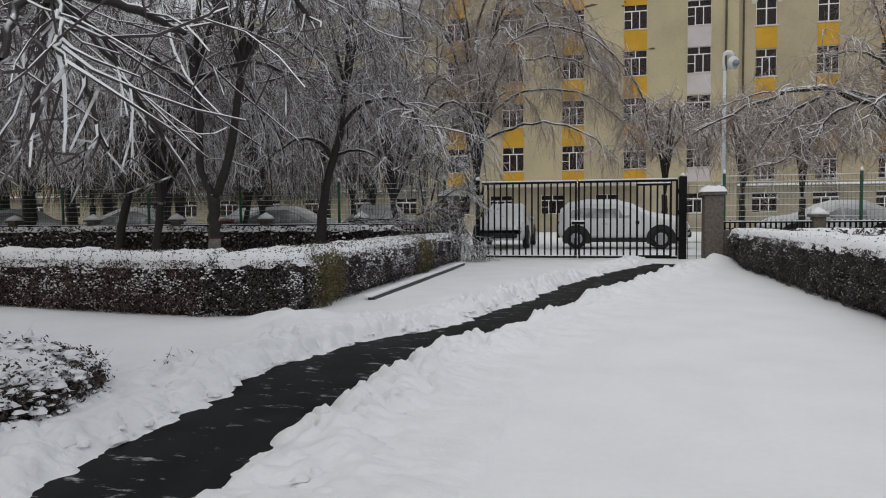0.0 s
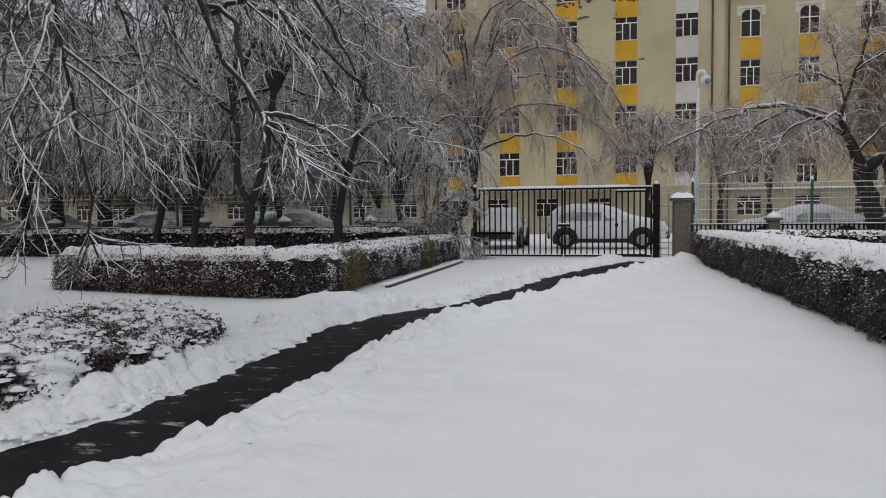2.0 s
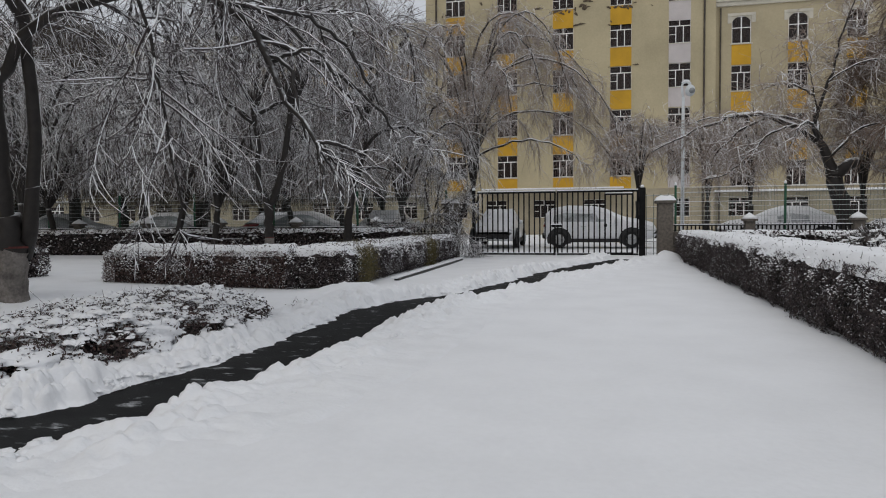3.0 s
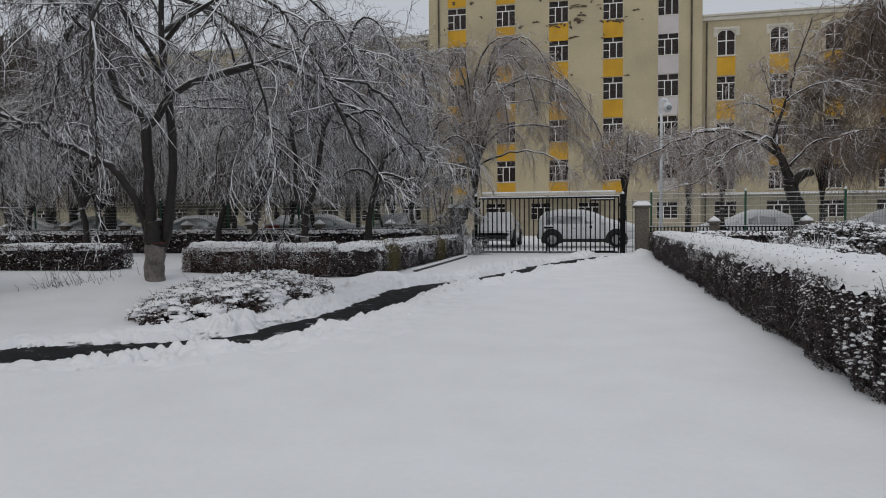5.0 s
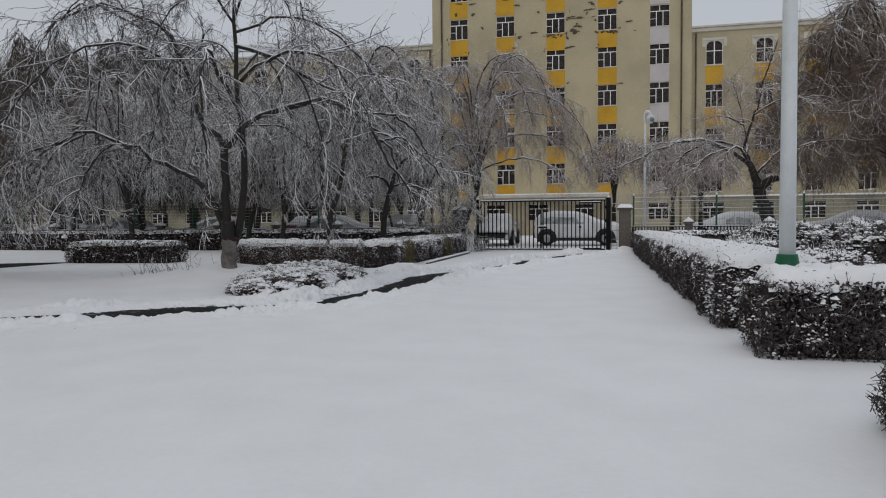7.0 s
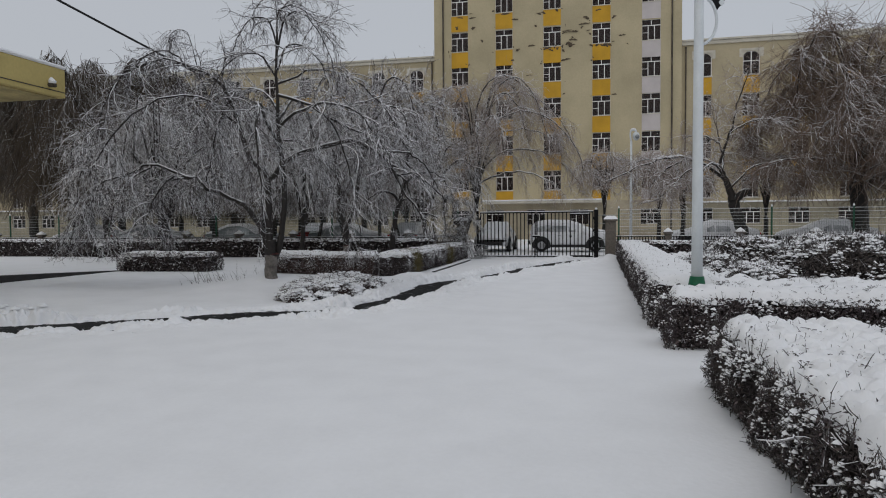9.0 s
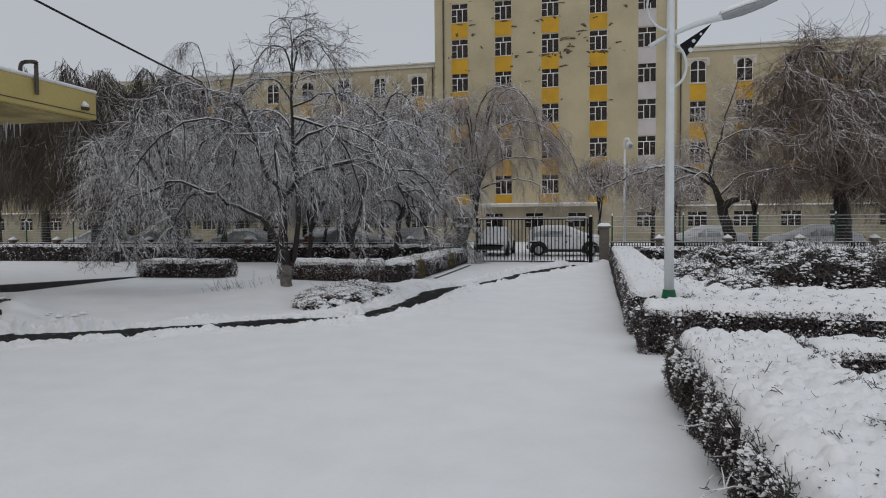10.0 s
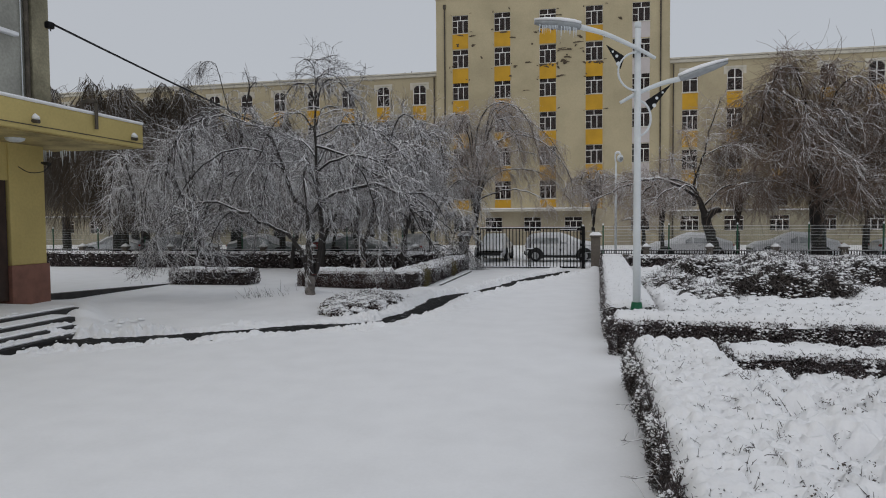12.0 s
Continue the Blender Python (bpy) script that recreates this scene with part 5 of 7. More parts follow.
def shrub_bed(name, cx, cy, rx, ry, h, seed, label, leaf_mat="leaf", leaf=0.04, density=500, step=0.05, cover=0.5, rough=5.0, square=False, lift=0.0, lobes=1.0, pillow=0.0, fall=0.0, tufts=0):
    """Low shrubs bowed under snow: an uneven blanket with leaves and tufts breaking through."""
    rng = np.random.default_rng(seed)
    t = thing(name, (cx, cy, 0), label, "shrub", "snow-covered shrubs")
    nx, ny = int(2 * rx / step) + 2, int(2 * ry / step) + 2
    X, Y = np.meshgrid(np.linspace(-rx, rx, nx), np.linspace(-ry, ry, ny), indexing="ij")
    rr = np.maximum(np.abs(X / rx), np.abs(Y / ry)) ** 2.2 if square else (X / rx) ** 2 + (Y / ry) ** 2
    rr = rr + 0.35 * (fbm(X * 1.7 + seed, Y * 1.7, 3, seed) - 0.5) * (0 if square else 1)
    dome = np.sqrt(np.clip(1 - rr, 0, 1)) if not square else smooth01(0, 0.2, 1 - rr)
    lump = fbm(X * rough, Y * rough, 4, seed + 3)
    Z = dome * h * (1 - 0.5 * lobes + lobes * lump) * (1 - fall * smooth01(0.35, 0.95, Y / ry)) - 0.06 * (1 - smooth01(0, 0.1, 1 - rr)) + lift
    valley = np.zeros(X.shape)
    if pillow:
        WX, WY = X + 0.2 * fbm(X * 3, Y * 3, 2, seed + 21), Y + 0.2 * fbm(X * 3 + 9, Y * 3, 2, seed + 22)
        p1, p2 = pillows(WX * 4.6, WY * 5.6, seed), pillows(WX * 11, WY * 13, seed + 3)
        Z = Z + pillow * (p1 - 0.6) + pillow * 0.45 * (p2 - 0.5)
        low = p1 + 0.6 * p2
        valley = (low < np.quantile(low, 0.24)).astype(float)
    i, j = np.meshgrid(np.arange(nx - 1), np.arange(ny - 1), indexing="ij")
    q = np.stack([i * ny + j, (i + 1) * ny + j, (i + 1) * ny + j + 1, i * ny + j + 1], axis=-1).reshape(-1, 4)
    keep = (rr < 1.0).ravel()
    q = q[keep[q].any(axis=1)]
    part("snow_blanket", raw_mesh("snow_blanket", np.stack([X, Y, Z], axis=-1), q, M["snow_lump"], True), t, "lumpy blanket of snow")
    n = int(4 * rx * ry * density)
    a, b = rng.integers(1, nx - 1, n), rng.integers(1, ny - 1, n)
    ok = (rr[a, b] < 0.97)
    gx, gy = np.gradient(Z, step)
    slope = np.hypot(gx[a, b], gy[a, b])
    want = (lump[a, b] < 0.5 - 0.25 * cover + 0.16 * np.clip(slope, 0, 1.6)) & ok
    if pillow:
        steep = gy[a, b] + 0.25 * np.abs(gx[a, b])
        want = ok & ((steep > 1.25) & (rng.random(n) < 0.8) | (valley[a, b] > 0) & (rng.random(n) < 0.16))
    want = want & (fbm(X[a, b] * 2.6 + 7, Y[a, b] * 2.6, 2, seed + 8) > (0.5 if pillow else 0.3))
    a, b = a[want], b[want]
    P = np.stack([X[a, b], Y[a, b], Z[a, b] + rng.uniform(-0.02, 0.045, len(a))], axis=1) + rng.normal(0, step * 0.5, (len(a), 3)) * (1, 1, 0.3)
    Nn = np.stack([-gx[a, b], -gy[a, b], np.ones(len(a)) * 0.7], axis=1)
    Nn /= np.linalg.norm(Nn, axis=1, keepdims=True)
    if tufts:
        spots = np.stack([X, Y, Z], axis=-1)[(rr < 0.93) & (valley > 0) & (fbm(X * 2.2 + 5, Y * 2.2, 2, seed + 40) > 0.42)]
        tuft_parts(t, spots[rng.integers(0, len(spots), int(4 * rx * ry * tufts))], rng)
    if len(P):
        part("leaves", leaves_mesh(P, Nn, leaf, rng, M[leaf_mat]), t, kind="stuff")
        k = rng.choice(len(P), max(4, len(P) // 9), replace=False)
        part("snow_clumps", clumps_mesh(P[k] + (0, 0, 0.02), leaf * 0.7, rng), t, kind="stuff")
        k = rng.choice(len(P), max(4, len(P) // 14), replace=False)
        d = Nn[k] + rng.normal(0, 0.5, (len(k), 3)) + (0, 0, 0.4)
        d /= np.linalg.norm(d, axis=1, keepdims=True)
        L = rng.uniform(0.05, 0.15, (len(k), 1))
        v, qq = tubes(np.stack([P[k] - d * 0.05, P[k] + d * L * 0.5, P[k] + d * L], axis=1), np.tile((0.004, 0.003, 0.0015), (len(k), 1)), 3)
        part("twig_mass", raw_mesh("twig_mass", v, qq, M["twig"]), t, kind="stuff")
    return t


round_shrub(-0.82, -14.95, 0.98, 1.95, 0.36, 31, "low russet shrub bowed under clumps of snow", density=8000, leaf=0.016, clumps=900, mat="leaf_red", lump=0.024, cut=0.36, twig_share=0.012, blanket=0.50)
round_shrub(0.0, -12.9, 0.17, 0.14, 0.10, 32, "small tuft of shrub poking through the snow", density=5000, leaf=0.015, clumps=700, mat="leaf_red", lump=0.012, cut=0.42, twig_share=0.02)
round_shrub(10.5, -12.6, 1.75, 1.7, 1.12, 33, "broad rounded evergreen shrub dusted with snow", density=1500, leaf=0.034, clumps=330)
round_shrub(9.1, -7.4, 1.3, 1.3, 1.0, 34, "rounded evergreen shrub dusted with snow", density=1300, leaf=0.034, clumps=300)
round_shrub(13.4, -9.6, 1.7, 1.7, 1.1, 35, "broad rounded evergreen shrub dusted with snow", density=1300, leaf=0.034, clumps=280)
round_shrub(12.0, -5.6, 1.6, 1.3, 1.1, 39, "rounded evergreen shrub dusted with snow", density=1200, leaf=0.034, clumps=280)
round_shrub(7.7, -10.8, 0.8, 1.5, 0.68, 40, "low spreading shrub dusted with snow", density=1500, leaf=0.034, clumps=420, cut=0.36)
round_shrub(8.3, -13.6, 0.75, 1.0, 0.55, 41, "low spreading shrub dusted with snow", density=1600, leaf=0.034, clumps=420, cut=0.36)
shrub_bed("shrub_bed", 10.2, -10.8, 3.5, 8.4, 0.32, 36, "bed of low shrubs buried in lumpy snow", "leaf_dull", 0.026, 1700, 0.09, 0.1, 3.2, square=True, pillow=0.07, tufts=26)
shrub_bed("shrub_bed", 9.35, -27.55, 3.15, 5.05, 0.56, 37, "bed of low plants buried in lumpy snow", "leaf_dull", 0.012, 5200, 0.035, 0.6, 3.2, square=True, pillow=0.19, lobes=0.7, fall=0.5, tufts=48)


def stray_branches():
    """Bare snowy sprigs that stick out of the near hedge."""
    rng = np.random.default_rng(8)
    t = thing("hedge_sprigs", (5.82, -26.5, 0), "bare snowy sprigs sticking out of the hedge", "branch")
    for y, z in ((-26.0, 0.32), (-26.6, 0.22), (-27.7, 0.25), (-29.3, 0.3), (-25.1, 0.4)):
        p0 = np.array((0.02, y + 26.5, z))
        line = catmull([p0, p0 + (-0.14, 0.03, 0.05), p0 + (-0.28, -0.02, 0.04), p0 + (-0.36, 0.05, 0.02)], 10)
        sh = Shape().tube(line, np.linspace(0.009, 0.004, 10), 5)
        for _ in range(6):
            i = rng.integers(3, 9)
            q = line[i] + rng.normal(0, 1, 3) * (0.07, 0.1, 0.06)
            sh.tube([line[i], (line[i] + q) / 2 + (0, 0, 0.015), q], [0.005, 0.004, 0.002], 4)
        part("sprig", sh.mesh("sprig", M["twig"]), t)


stray_branches()


def build_small_garden():
    k = new("kerb", Shape().box(-0.02, 0.07, -8.9, -2.5, -0.1, 0.045, 0.01).mesh("kerb", M["stone"]))
    tagged(k, "dark stone kerb along the hedge with snow on it", "kerb", kind="structure")
    k = new("kerb", Shape().box(-0.06, 0.062, -8.95, -2.45, 0.046, 0.085, 0.014).mesh("kerb_snow", M["snow_lump"]))
    tagged(k, "snow lying on the kerb", "snow", kind="structure")
    rng = np.random.default_rng(5)
    n = 120
    P = np.stack([rng.uniform(-4.6, -3.0, n), rng.uniform(-15.0, -14.1, n), np.full(n, 0.1)], axis=1)
    d = rng.normal(0, 0.35, (n, 3)) + (-0.3, 0, 1)
    L = rng.uniform(0.12, 0.35, (n, 1))
    v, q = tubes(np.stack([P, P + d * L * 0.6, P + d * L + rng.normal(0, 0.03, (n, 3))], axis=1), np.tile((0.005, 0.004, 0.002), (n, 1)), 3)
    ob = new("dry_stalks", raw_mesh("dry_stalks", v, q, M["twig"]))
    tagged(ob, "tuft of dry stalks standing in the snow", "plant", kind="stuff")
    b = thing("bollard_lamp", (-16.4, -3.4, 0), "short black bollard lamp capped with snow", "bollard")
    part("shaft", Shape().tube([(0, 0, -0.1), (0, 0, 0.45), (0, 0, 0.46), (0, 0, 0.62)], [0.12, 0.12, 0.09, 0.1], 12).mesh("shaft", M["iron"]), b)
    part("snow_cap", Shape().tube([(0, 0, 0.62), (0, 0, 0.68), (0, 0, 0.78)], [0.12, 0.12, 0.03], 10).mesh("snow_cap", M["snow_lump"], True), b)


build_small_garden()


# ---- lamps ----
def build_street_lamp():
    g = thing("street_lamp", (6.1, -19.2, 0), "tall white twin-arm street lamp with snow on its heads", "street lamp")
    g.matrix_world = pose(6.1, -19.2, 0, rz=14)
    part("pole", Shape().tube([(0, 0, 0.0), (0, 0, 2.0), (0, 0, 5.84), (0, 0, 5.86)], [0.076, 0.069, 0.055, 0.042], 20).mesh("pole", M["lamp_white"], True), g)
    part("finial", Shape().tube([(0, 0, 5.86), (0, 0, 5.88), (0, 0, 5.96), (0, 0, 5.97)], [0.045, 0.06, 0.06, 0.045], 12).mesh("finial", M["lamp_white"], True), g)
    base = Shape().tube([(0, 0, 0.5), (0, 0, 0.66), (0, 0, 0.78)], [0.112, 0.112, 0.09], 20)
    base.box(-0.13, 0.13, -0.13, 0.13, 0.60, 0.62, 0.01)
    part("base_collar", base.mesh("base_collar", M["green_paint"]), g, "green painted base collar")
    for s, z0, xi, zi, xt, zt in ((-1, 5.45, 1.1, 5.86, 1.95, 5.93), (1, 4.67, 0.82, 4.95, 1.74, 5.25)):
        arm = catmull([(-0.30 * s, 0, z0 - 0.16), (0, 0, z0), (0.55 * xi * s, 0, z0 + (zi - z0) * 0.66), (xi * s, 0, zi)], 18)
        arm[:, 1] = -0.085 if s < 0 else 0.085
        part("arm", Shape().tube(arm, np.linspace(0.03, 0.05, 18), 10).mesh("arm", M["lamp_white"], True), g)
        hd = []
        y = arm[-1][1]
        for u, w, hh in ((0, 0.05, 0.05), (0.15, 0.10, 0.075), (0.43, 0.14, 0.085), (0.75, 0.13, 0.065), (1.0, 0.05, 0.03)):
            hd.append((s * (xi - 0.02 + (xt - xi) * u), zi + (zt - zi) * u, w, hh))
        hs, sn, le = Shape(), Shape(), Shape()
        for shp, dz, k in ((hs, 0.0, 1.0), (sn, 0.055, 1.0)):
            v, f = [], []
            for x, z, w, hh in hd:
                for i in range(10):
                    c = 2 * math.pi * i / 10
                    v.append((x, y + w * k * math.cos(c), z + dz + (hh * math.sin(c) if shp is hs else (hh * 0.9 * math.sin(c) if math.sin(c) > 0 else 0.02 * math.sin(c)))))
            for r in range(4):
                for i in range(10):
                    f.append((r * 10 + i, r * 10 + (i + 1) % 10, r * 10 + 10 + (i + 1) % 10, r * 10 + 10 + i))
            f += [tuple(range(9, -1, -1)), tuple(range(40, 50))]
            shp.add(v, f)
        head = part("lamp_head", hs.mesh("lamp_head", M["lamp_grey"], True), g, "grey lamp head")
        part("head_snow", sn.mesh("head_snow", M["snow_lump"], True), head, "snow on the lamp head")
        if s < 0:
            ic = Shape()
            r = random.Random(9)
            for i in range(26):
                u = 0.06 + 0.86 * i / 26
                l = r.uniform(0.06, 0.2)
                yy = y + r.choice((-1, 1)) * r.uniform(0.06, 0.12)
                zz = zi + (zt - zi) * u - 0.05
                xx = s * (xi + (xt - xi) * u)
                ic.tube([(xx, yy, zz), (xx, yy, zz - l)], [0.011, 0.002], 5)
            part("icicles", ic.mesh("icicles", M["ice"]), head, "row of icicles", "stuff")
        rx, rz, rc = (0.36, 0.35, z0 - 0.40) if s < 0 else (0.25, 0.33, z0 - 0.45)
        ring = [(s * (0.03 + rx * math.sin(c)), y, rc - rz * math.cos(c)) for c in np.linspace(math.pi * 0.02, math.pi * 0.98, 18)]
        part("brace", Shape().tube(ring, 0.020, 8).mesh("brace", M["lamp_white"], True), g, "curved white brace")
        gp = [(s * 0.35, z0 - 0.36), (s * 0.27, z0 - 0.13), (s * 0.61, z0 + 0.08)] if s < 0 else [(s * 0.26, z0 - 0.34), (s * 0.18, z0 - 0.13), (s * 0.67, z0 + 0.19)]
        gus = part("gusset", Shape().prism(gp, "y", y - 0.012, y + 0.012).mesh("gusset", M["iron"]), g, "dark perforated gusset")
        cx0, cz0 = sum(p[0] for p in gp) / 3, sum(p[1] for p in gp) / 3
        for u, rr in ((-0.35, 0.036), (0.05, 0.028), (0.42, 0.02)):
            cx, cz = cx0 + u * (gp[2][0] - cx0) * (1 if u > 0 else 0.3), cz0 + (u * (gp[2][1] - cz0) if u > 0 else 0.35 * u)
            part("gusset_boss", Shape().tube([(cx, y - 0.02, cz), (cx, y + 0.02, cz)], rr, 12).mesh("gusset_boss", M["lamp_white"]), gus)
    return g


build_street_lamp()


def build_camera_lamp():
    g = thing("camera_pole", (6.7, 4.0, 0), "slender white pole with a globe and a surveillance camera", "camera pole")
    part("pole", Shape().tube([(0, 0, 0), (0, 0, 3.0), (0, 0, 5.35)], [0.075, 0.06, 0.05], 12).mesh("pole", M["lamp_white"], True), g)
    part("bracket", Shape().tube(catmull([(0, 0, 5.3), (-0.04, 0, 5.6), (-0.02, 0, 5.82), (0.14, 0, 5.86), (0.22, -0.05, 5.76)], 14), 0.04, 8).mesh("bracket", M["lamp_white"], True), g, "curved white bracket")
    a = [(0.22, -0.05, 5.76 - 0.40 * u) for u in (0.0, 0.08, 0.25, 0.5, 0.75, 0.92, 1.0)]
    part("globe", Shape().tube(a, [0.05, 0.10, 0.15, 0.17, 0.15, 0.09, 0.03], 16).mesh("globe", M["lamp_white"], True), g, "white dome camera housing")
    part("lens", Shape().tube([(0.26, -0.20, 5.53), (0.28, -0.275, 5.52)], [0.10, 0.08], 14).mesh("lens", M["lamp_grey"], True), g, "dark grey camera lens")
    part("snow_cap", Shape().tube([(-0.06, 0, 5.85), (0.05, 0, 5.91), (0.16, 0, 5.90), (0.25, -0.04, 5.80)], [0.02, 0.05, 0.05, 0.02], 8).mesh("snow_cap", M["snow_lump"], True), g)


build_camera_lamp()


# ---- parked cars ----
def car_meshes(kind, paint):
    """Body, snow and glass of a car that points to +x, its middle at the origin."""
    if kind == "suv":
        # x, sill, belt, top, half width, half width at the top
        st = [(-1.92, 0.5, 0.92, 1.0, 0.74, 0.66), (-1.86, 0.36, 0.96, 1.2, 0.85, 0.66), (-1.6, 0.3, 0.98, 1.42, 0.89, 0.66), (-1.0, 0.28, 0.98, 1.52, 0.91, 0.66), (0.0, 0.28, 0.97, 1.5, 0.91, 0.66),
              (0.45, 0.28, 0.97, 1.38, 0.91, 0.67), (0.95, 0.28, 0.98, 1.15, 0.90, 0.72), (1.25, 0.28, 0.97, 1.04, 0.90, 0.78), (1.8, 0.3, 0.9, 0.96, 0.87, 0.76), (2.15, 0.36, 0.78, 0.84, 0.80, 0.68), (2.28, 0.48, 0.66, 0.70, 0.68, 0.6)]
        wheels = (-1.32, 1.36)
    else:
        st = [(-2.3, 0.5, 0.88, 0.94, 0.70, 0.62), (-2.2, 0.36, 0.92, 1.0, 0.83, 0.70), (-1.75, 0.28, 0.94, 1.06, 0.87, 0.70), (-1.35, 0.26, 0.93, 1.22, 0.88, 0.66), (-0.85, 0.26, 0.93, 1.42, 0.89, 0.62), (-0.1, 0.26, 0.92, 1.46, 0.89, 0.62),
              (0.35, 0.26, 0.91, 1.36, 0.89, 0.63), (0.95, 0.26, 0.91, 1.03, 0.88, 0.70), (1.2, 0.26, 0.90, 0.97, 0.88, 0.76), (1.8, 0.28, 0.84, 0.89, 0.85, 0.74), (2.15, 0.34, 0.72, 0.78, 0.78, 0.66), (2.3, 0.46, 0.62, 0.66, 0.66, 0.58)]
        wheels = (-1.3, 1.4)
    def ring(x, sill, belt, top, w, wt):
        half = [(w * 0.9, sill), (w, sill + 0.18), (w, belt - 0.12), (w * 0.97, belt), (wt + 0.02, top - 0.05), (wt * 0.85, top), (wt * 0.4, top + 0.02)]
        return [(x, y, z) for y, z in half] + [(x, -y, z) for y, z in reversed(half)]
    body, n = Shape(), 14
    v = [p for s in st for p in ring(*s)]
    f = []
    for i in range(len(st) - 1):
        for j in range(n):
            f.append((i * n + j, i * n + (j + 1) % n, (i + 1) * n + (j + 1) % n, (i + 1) * n + j))
    f += [tuple(range(n)), tuple(range((len(st) - 1) * n, len(st) * n))]
    body.add(v, f)
    snow, r = Shape(), random.Random(5)
    v, f = [], []
    for x, sill, belt, top, w, wt in st[1:]:
        t = 0.09 if abs(x) < 2.2 else 0.04
        for u in (-1.0, -0.85, -0.4, 0.0, 0.4, 0.85, 1.0):
            v.append((x, u * wt * (1.0), top + (0.0 if abs(u) == 1 else 0.02 + t * r.uniform(0.7, 1.2)) - (0.05 if abs(u) == 1 else 0)))
    for i in range(len(st) - 2):
        for j in range(6):
            f.append((i * 7 + j, i * 7 + j + 1, (i + 1) * 7 + j + 1, (i + 1) * 7 + j))
    snow.add(v, f)
    return body.mesh("body", M[paint], True), snow.mesh("snow_cover", M["snow_lump"], True), wheels, st


def car(place, kind, paint, label, group="parked cars", clear=True):
    body, snow, wheels, st = car_meshes(kind, paint)
    c = thing("car", place, label, "car", group)
    part("body", body, c)
    part("snow_cover", snow, c, "thick snow on roof, screen and bonnet")
    roof = [s for s in st if s[3] > s[2] + 0.3]
    for sgn in (-1, 1):
        quads = []
        lo, hi = [], []
        for s in roof:
            lo.append((s[0], sgn * (s[4] * 0.97 + 0.004), s[2] + 0.03)), hi.append((s[0] * 0.97, sgn * (s[5] + 0.03), s[3] - 0.10))
        mid = len(roof) // 2
        for a, b in ((0, mid), (mid, len(roof) - 1)):
            if b <= a:
                continue
            sh = Shape()
            v = [*lo[a:b + 1], *hi[a:b + 1]]
            m = b - a + 1
            v = [(p[0] + (0.04 if k % m == 0 else -0.04 if k % m == m - 1 else 0), p[1] + sgn * 0.006, p[2]) for k, p in enumerate(v)]
            sh.add(v, [(k, k + 1, m + k + 1, m + k) for k in range(m - 1)])
            part("side_window", sh.mesh("side_window", M["frost_glass"]), c, "frosted side window")
        x0, x1 = wheels
        part("sill_trim", Shape().box(x0 + 0.42, x1 - 0.42, sgn * 0.86 - 0.03, sgn * 0.86 + 0.03, 0.22, 0.36, 0.015).mesh("sill_trim", M["black_plastic"]), c)
        part("mirror", Shape().box(0.72, 0.86, sgn * 0.98 - 0.07, sgn * 0.98 + 0.07, 0.98, 1.1, 0.03).mesh("mirror", M[paint]), c)
        part("door_handle", Shape().box(-0.5, -0.32, sgn * 0.915 - 0.012, sgn * 0.915 + 0.012, 0.80, 0.83, 0.005).mesh("door_handle", M["alloy"]), c)
        part("headlight", Shape().box(2.02, 2.2, sgn * 0.62 - 0.14, sgn * 0.62 + 0.14, 0.62, 0.74, 0.03).mesh("headlight", M["clear_lens"]), c, "clear headlight")
        part("tail_light", Shape().box(st[0][0] + 0.0, st[0][0] + 0.13, sgn * 0.66 - 0.13, sgn * 0.66 + 0.13, 0.78, 0.93, 0.03).mesh("tail_light", M["red_lens"]), c, "red tail light")
        for x in wheels:
            arch = [(x + 0.46 * math.cos(a), 0.33 + 0.46 * math.sin(a)) for a in np.linspace(-0.35, math.pi + 0.35, 16)]
            part("wheel_arch", Shape().prism(arch, "y", sgn * 0.905 - 0.03, sgn * 0.905 + 0.012).mesh("wheel_arch", M["black_plastic"]), c)
            ty = Shape().tube([(x, sgn * 0.74, 0.33), (x, sgn * 0.78, 0.33), (x, sgn * 0.91, 0.33), (x, sgn * 0.94, 0.33)], [0.30, 0.33, 0.33, 0.30], 24)
            w = part("wheel", ty.mesh("wheel", M["tyre"]), c)
            rim = Shape().tube([(x, sgn * 0.935, 0.33), (x, sgn * 0.947, 0.33)], [0.205, 0.19], 20)
            for k in range(5):
                a = 2 * math.pi * k / 5 + 0.3
                rim.tube([(x, sgn * 0.955, 0.33), (x + 0.19 * math.cos(a), sgn * 0.955, 0.33 + 0.19 * math.sin(a))], [0.03, 0.022], 5)
            part("rim", rim.mesh("rim", M["alloy"]), w, "alloy rim")
    part("bumper", Shape().box(2.16, 2.33, -0.62, 0.62, 0.36, 0.56, 0.04).mesh("bumper", M["black_plastic"]), c)
    part("rear_bumper", Shape().box(st[0][0] - 0.06, st[0][0] + 0.08, -0.66, 0.66, 0.36, 0.6, 0.04).mesh("rear_bumper", M["black_plastic"]), c)
    return c


car(pose(3.70, 6.1, 0.02), "suv", "car_white", "white hatchback parked behind the gate with snow on its roof")
car(pose(-0.15, 6.9, 0.02, rz=-90), "sedan", "car_white", "car buried in snow behind the gate")
car(pose(-4.7, 6.4, 0.02, rz=90), "sedan", "car_white", "snow-covered white car parked nose to the wall")
car(pose(-8.6, 7.0, 0.02), "sedan", "car_grey", "grey-green car under a thick layer of snow")
car(pose(-14.9, 6.6, 0.02), "sedan", "car_grey", "dark grey car under a thick layer of snow")
car(pose(-21.0, 6.8, 0.02), "sedan", "car_silver", "silver car under a thick layer of snow")
car(pose(-26.5, 7.6, 0.02, rz=180), "sedan", "car_silver", "silver car under a thick layer of snow")
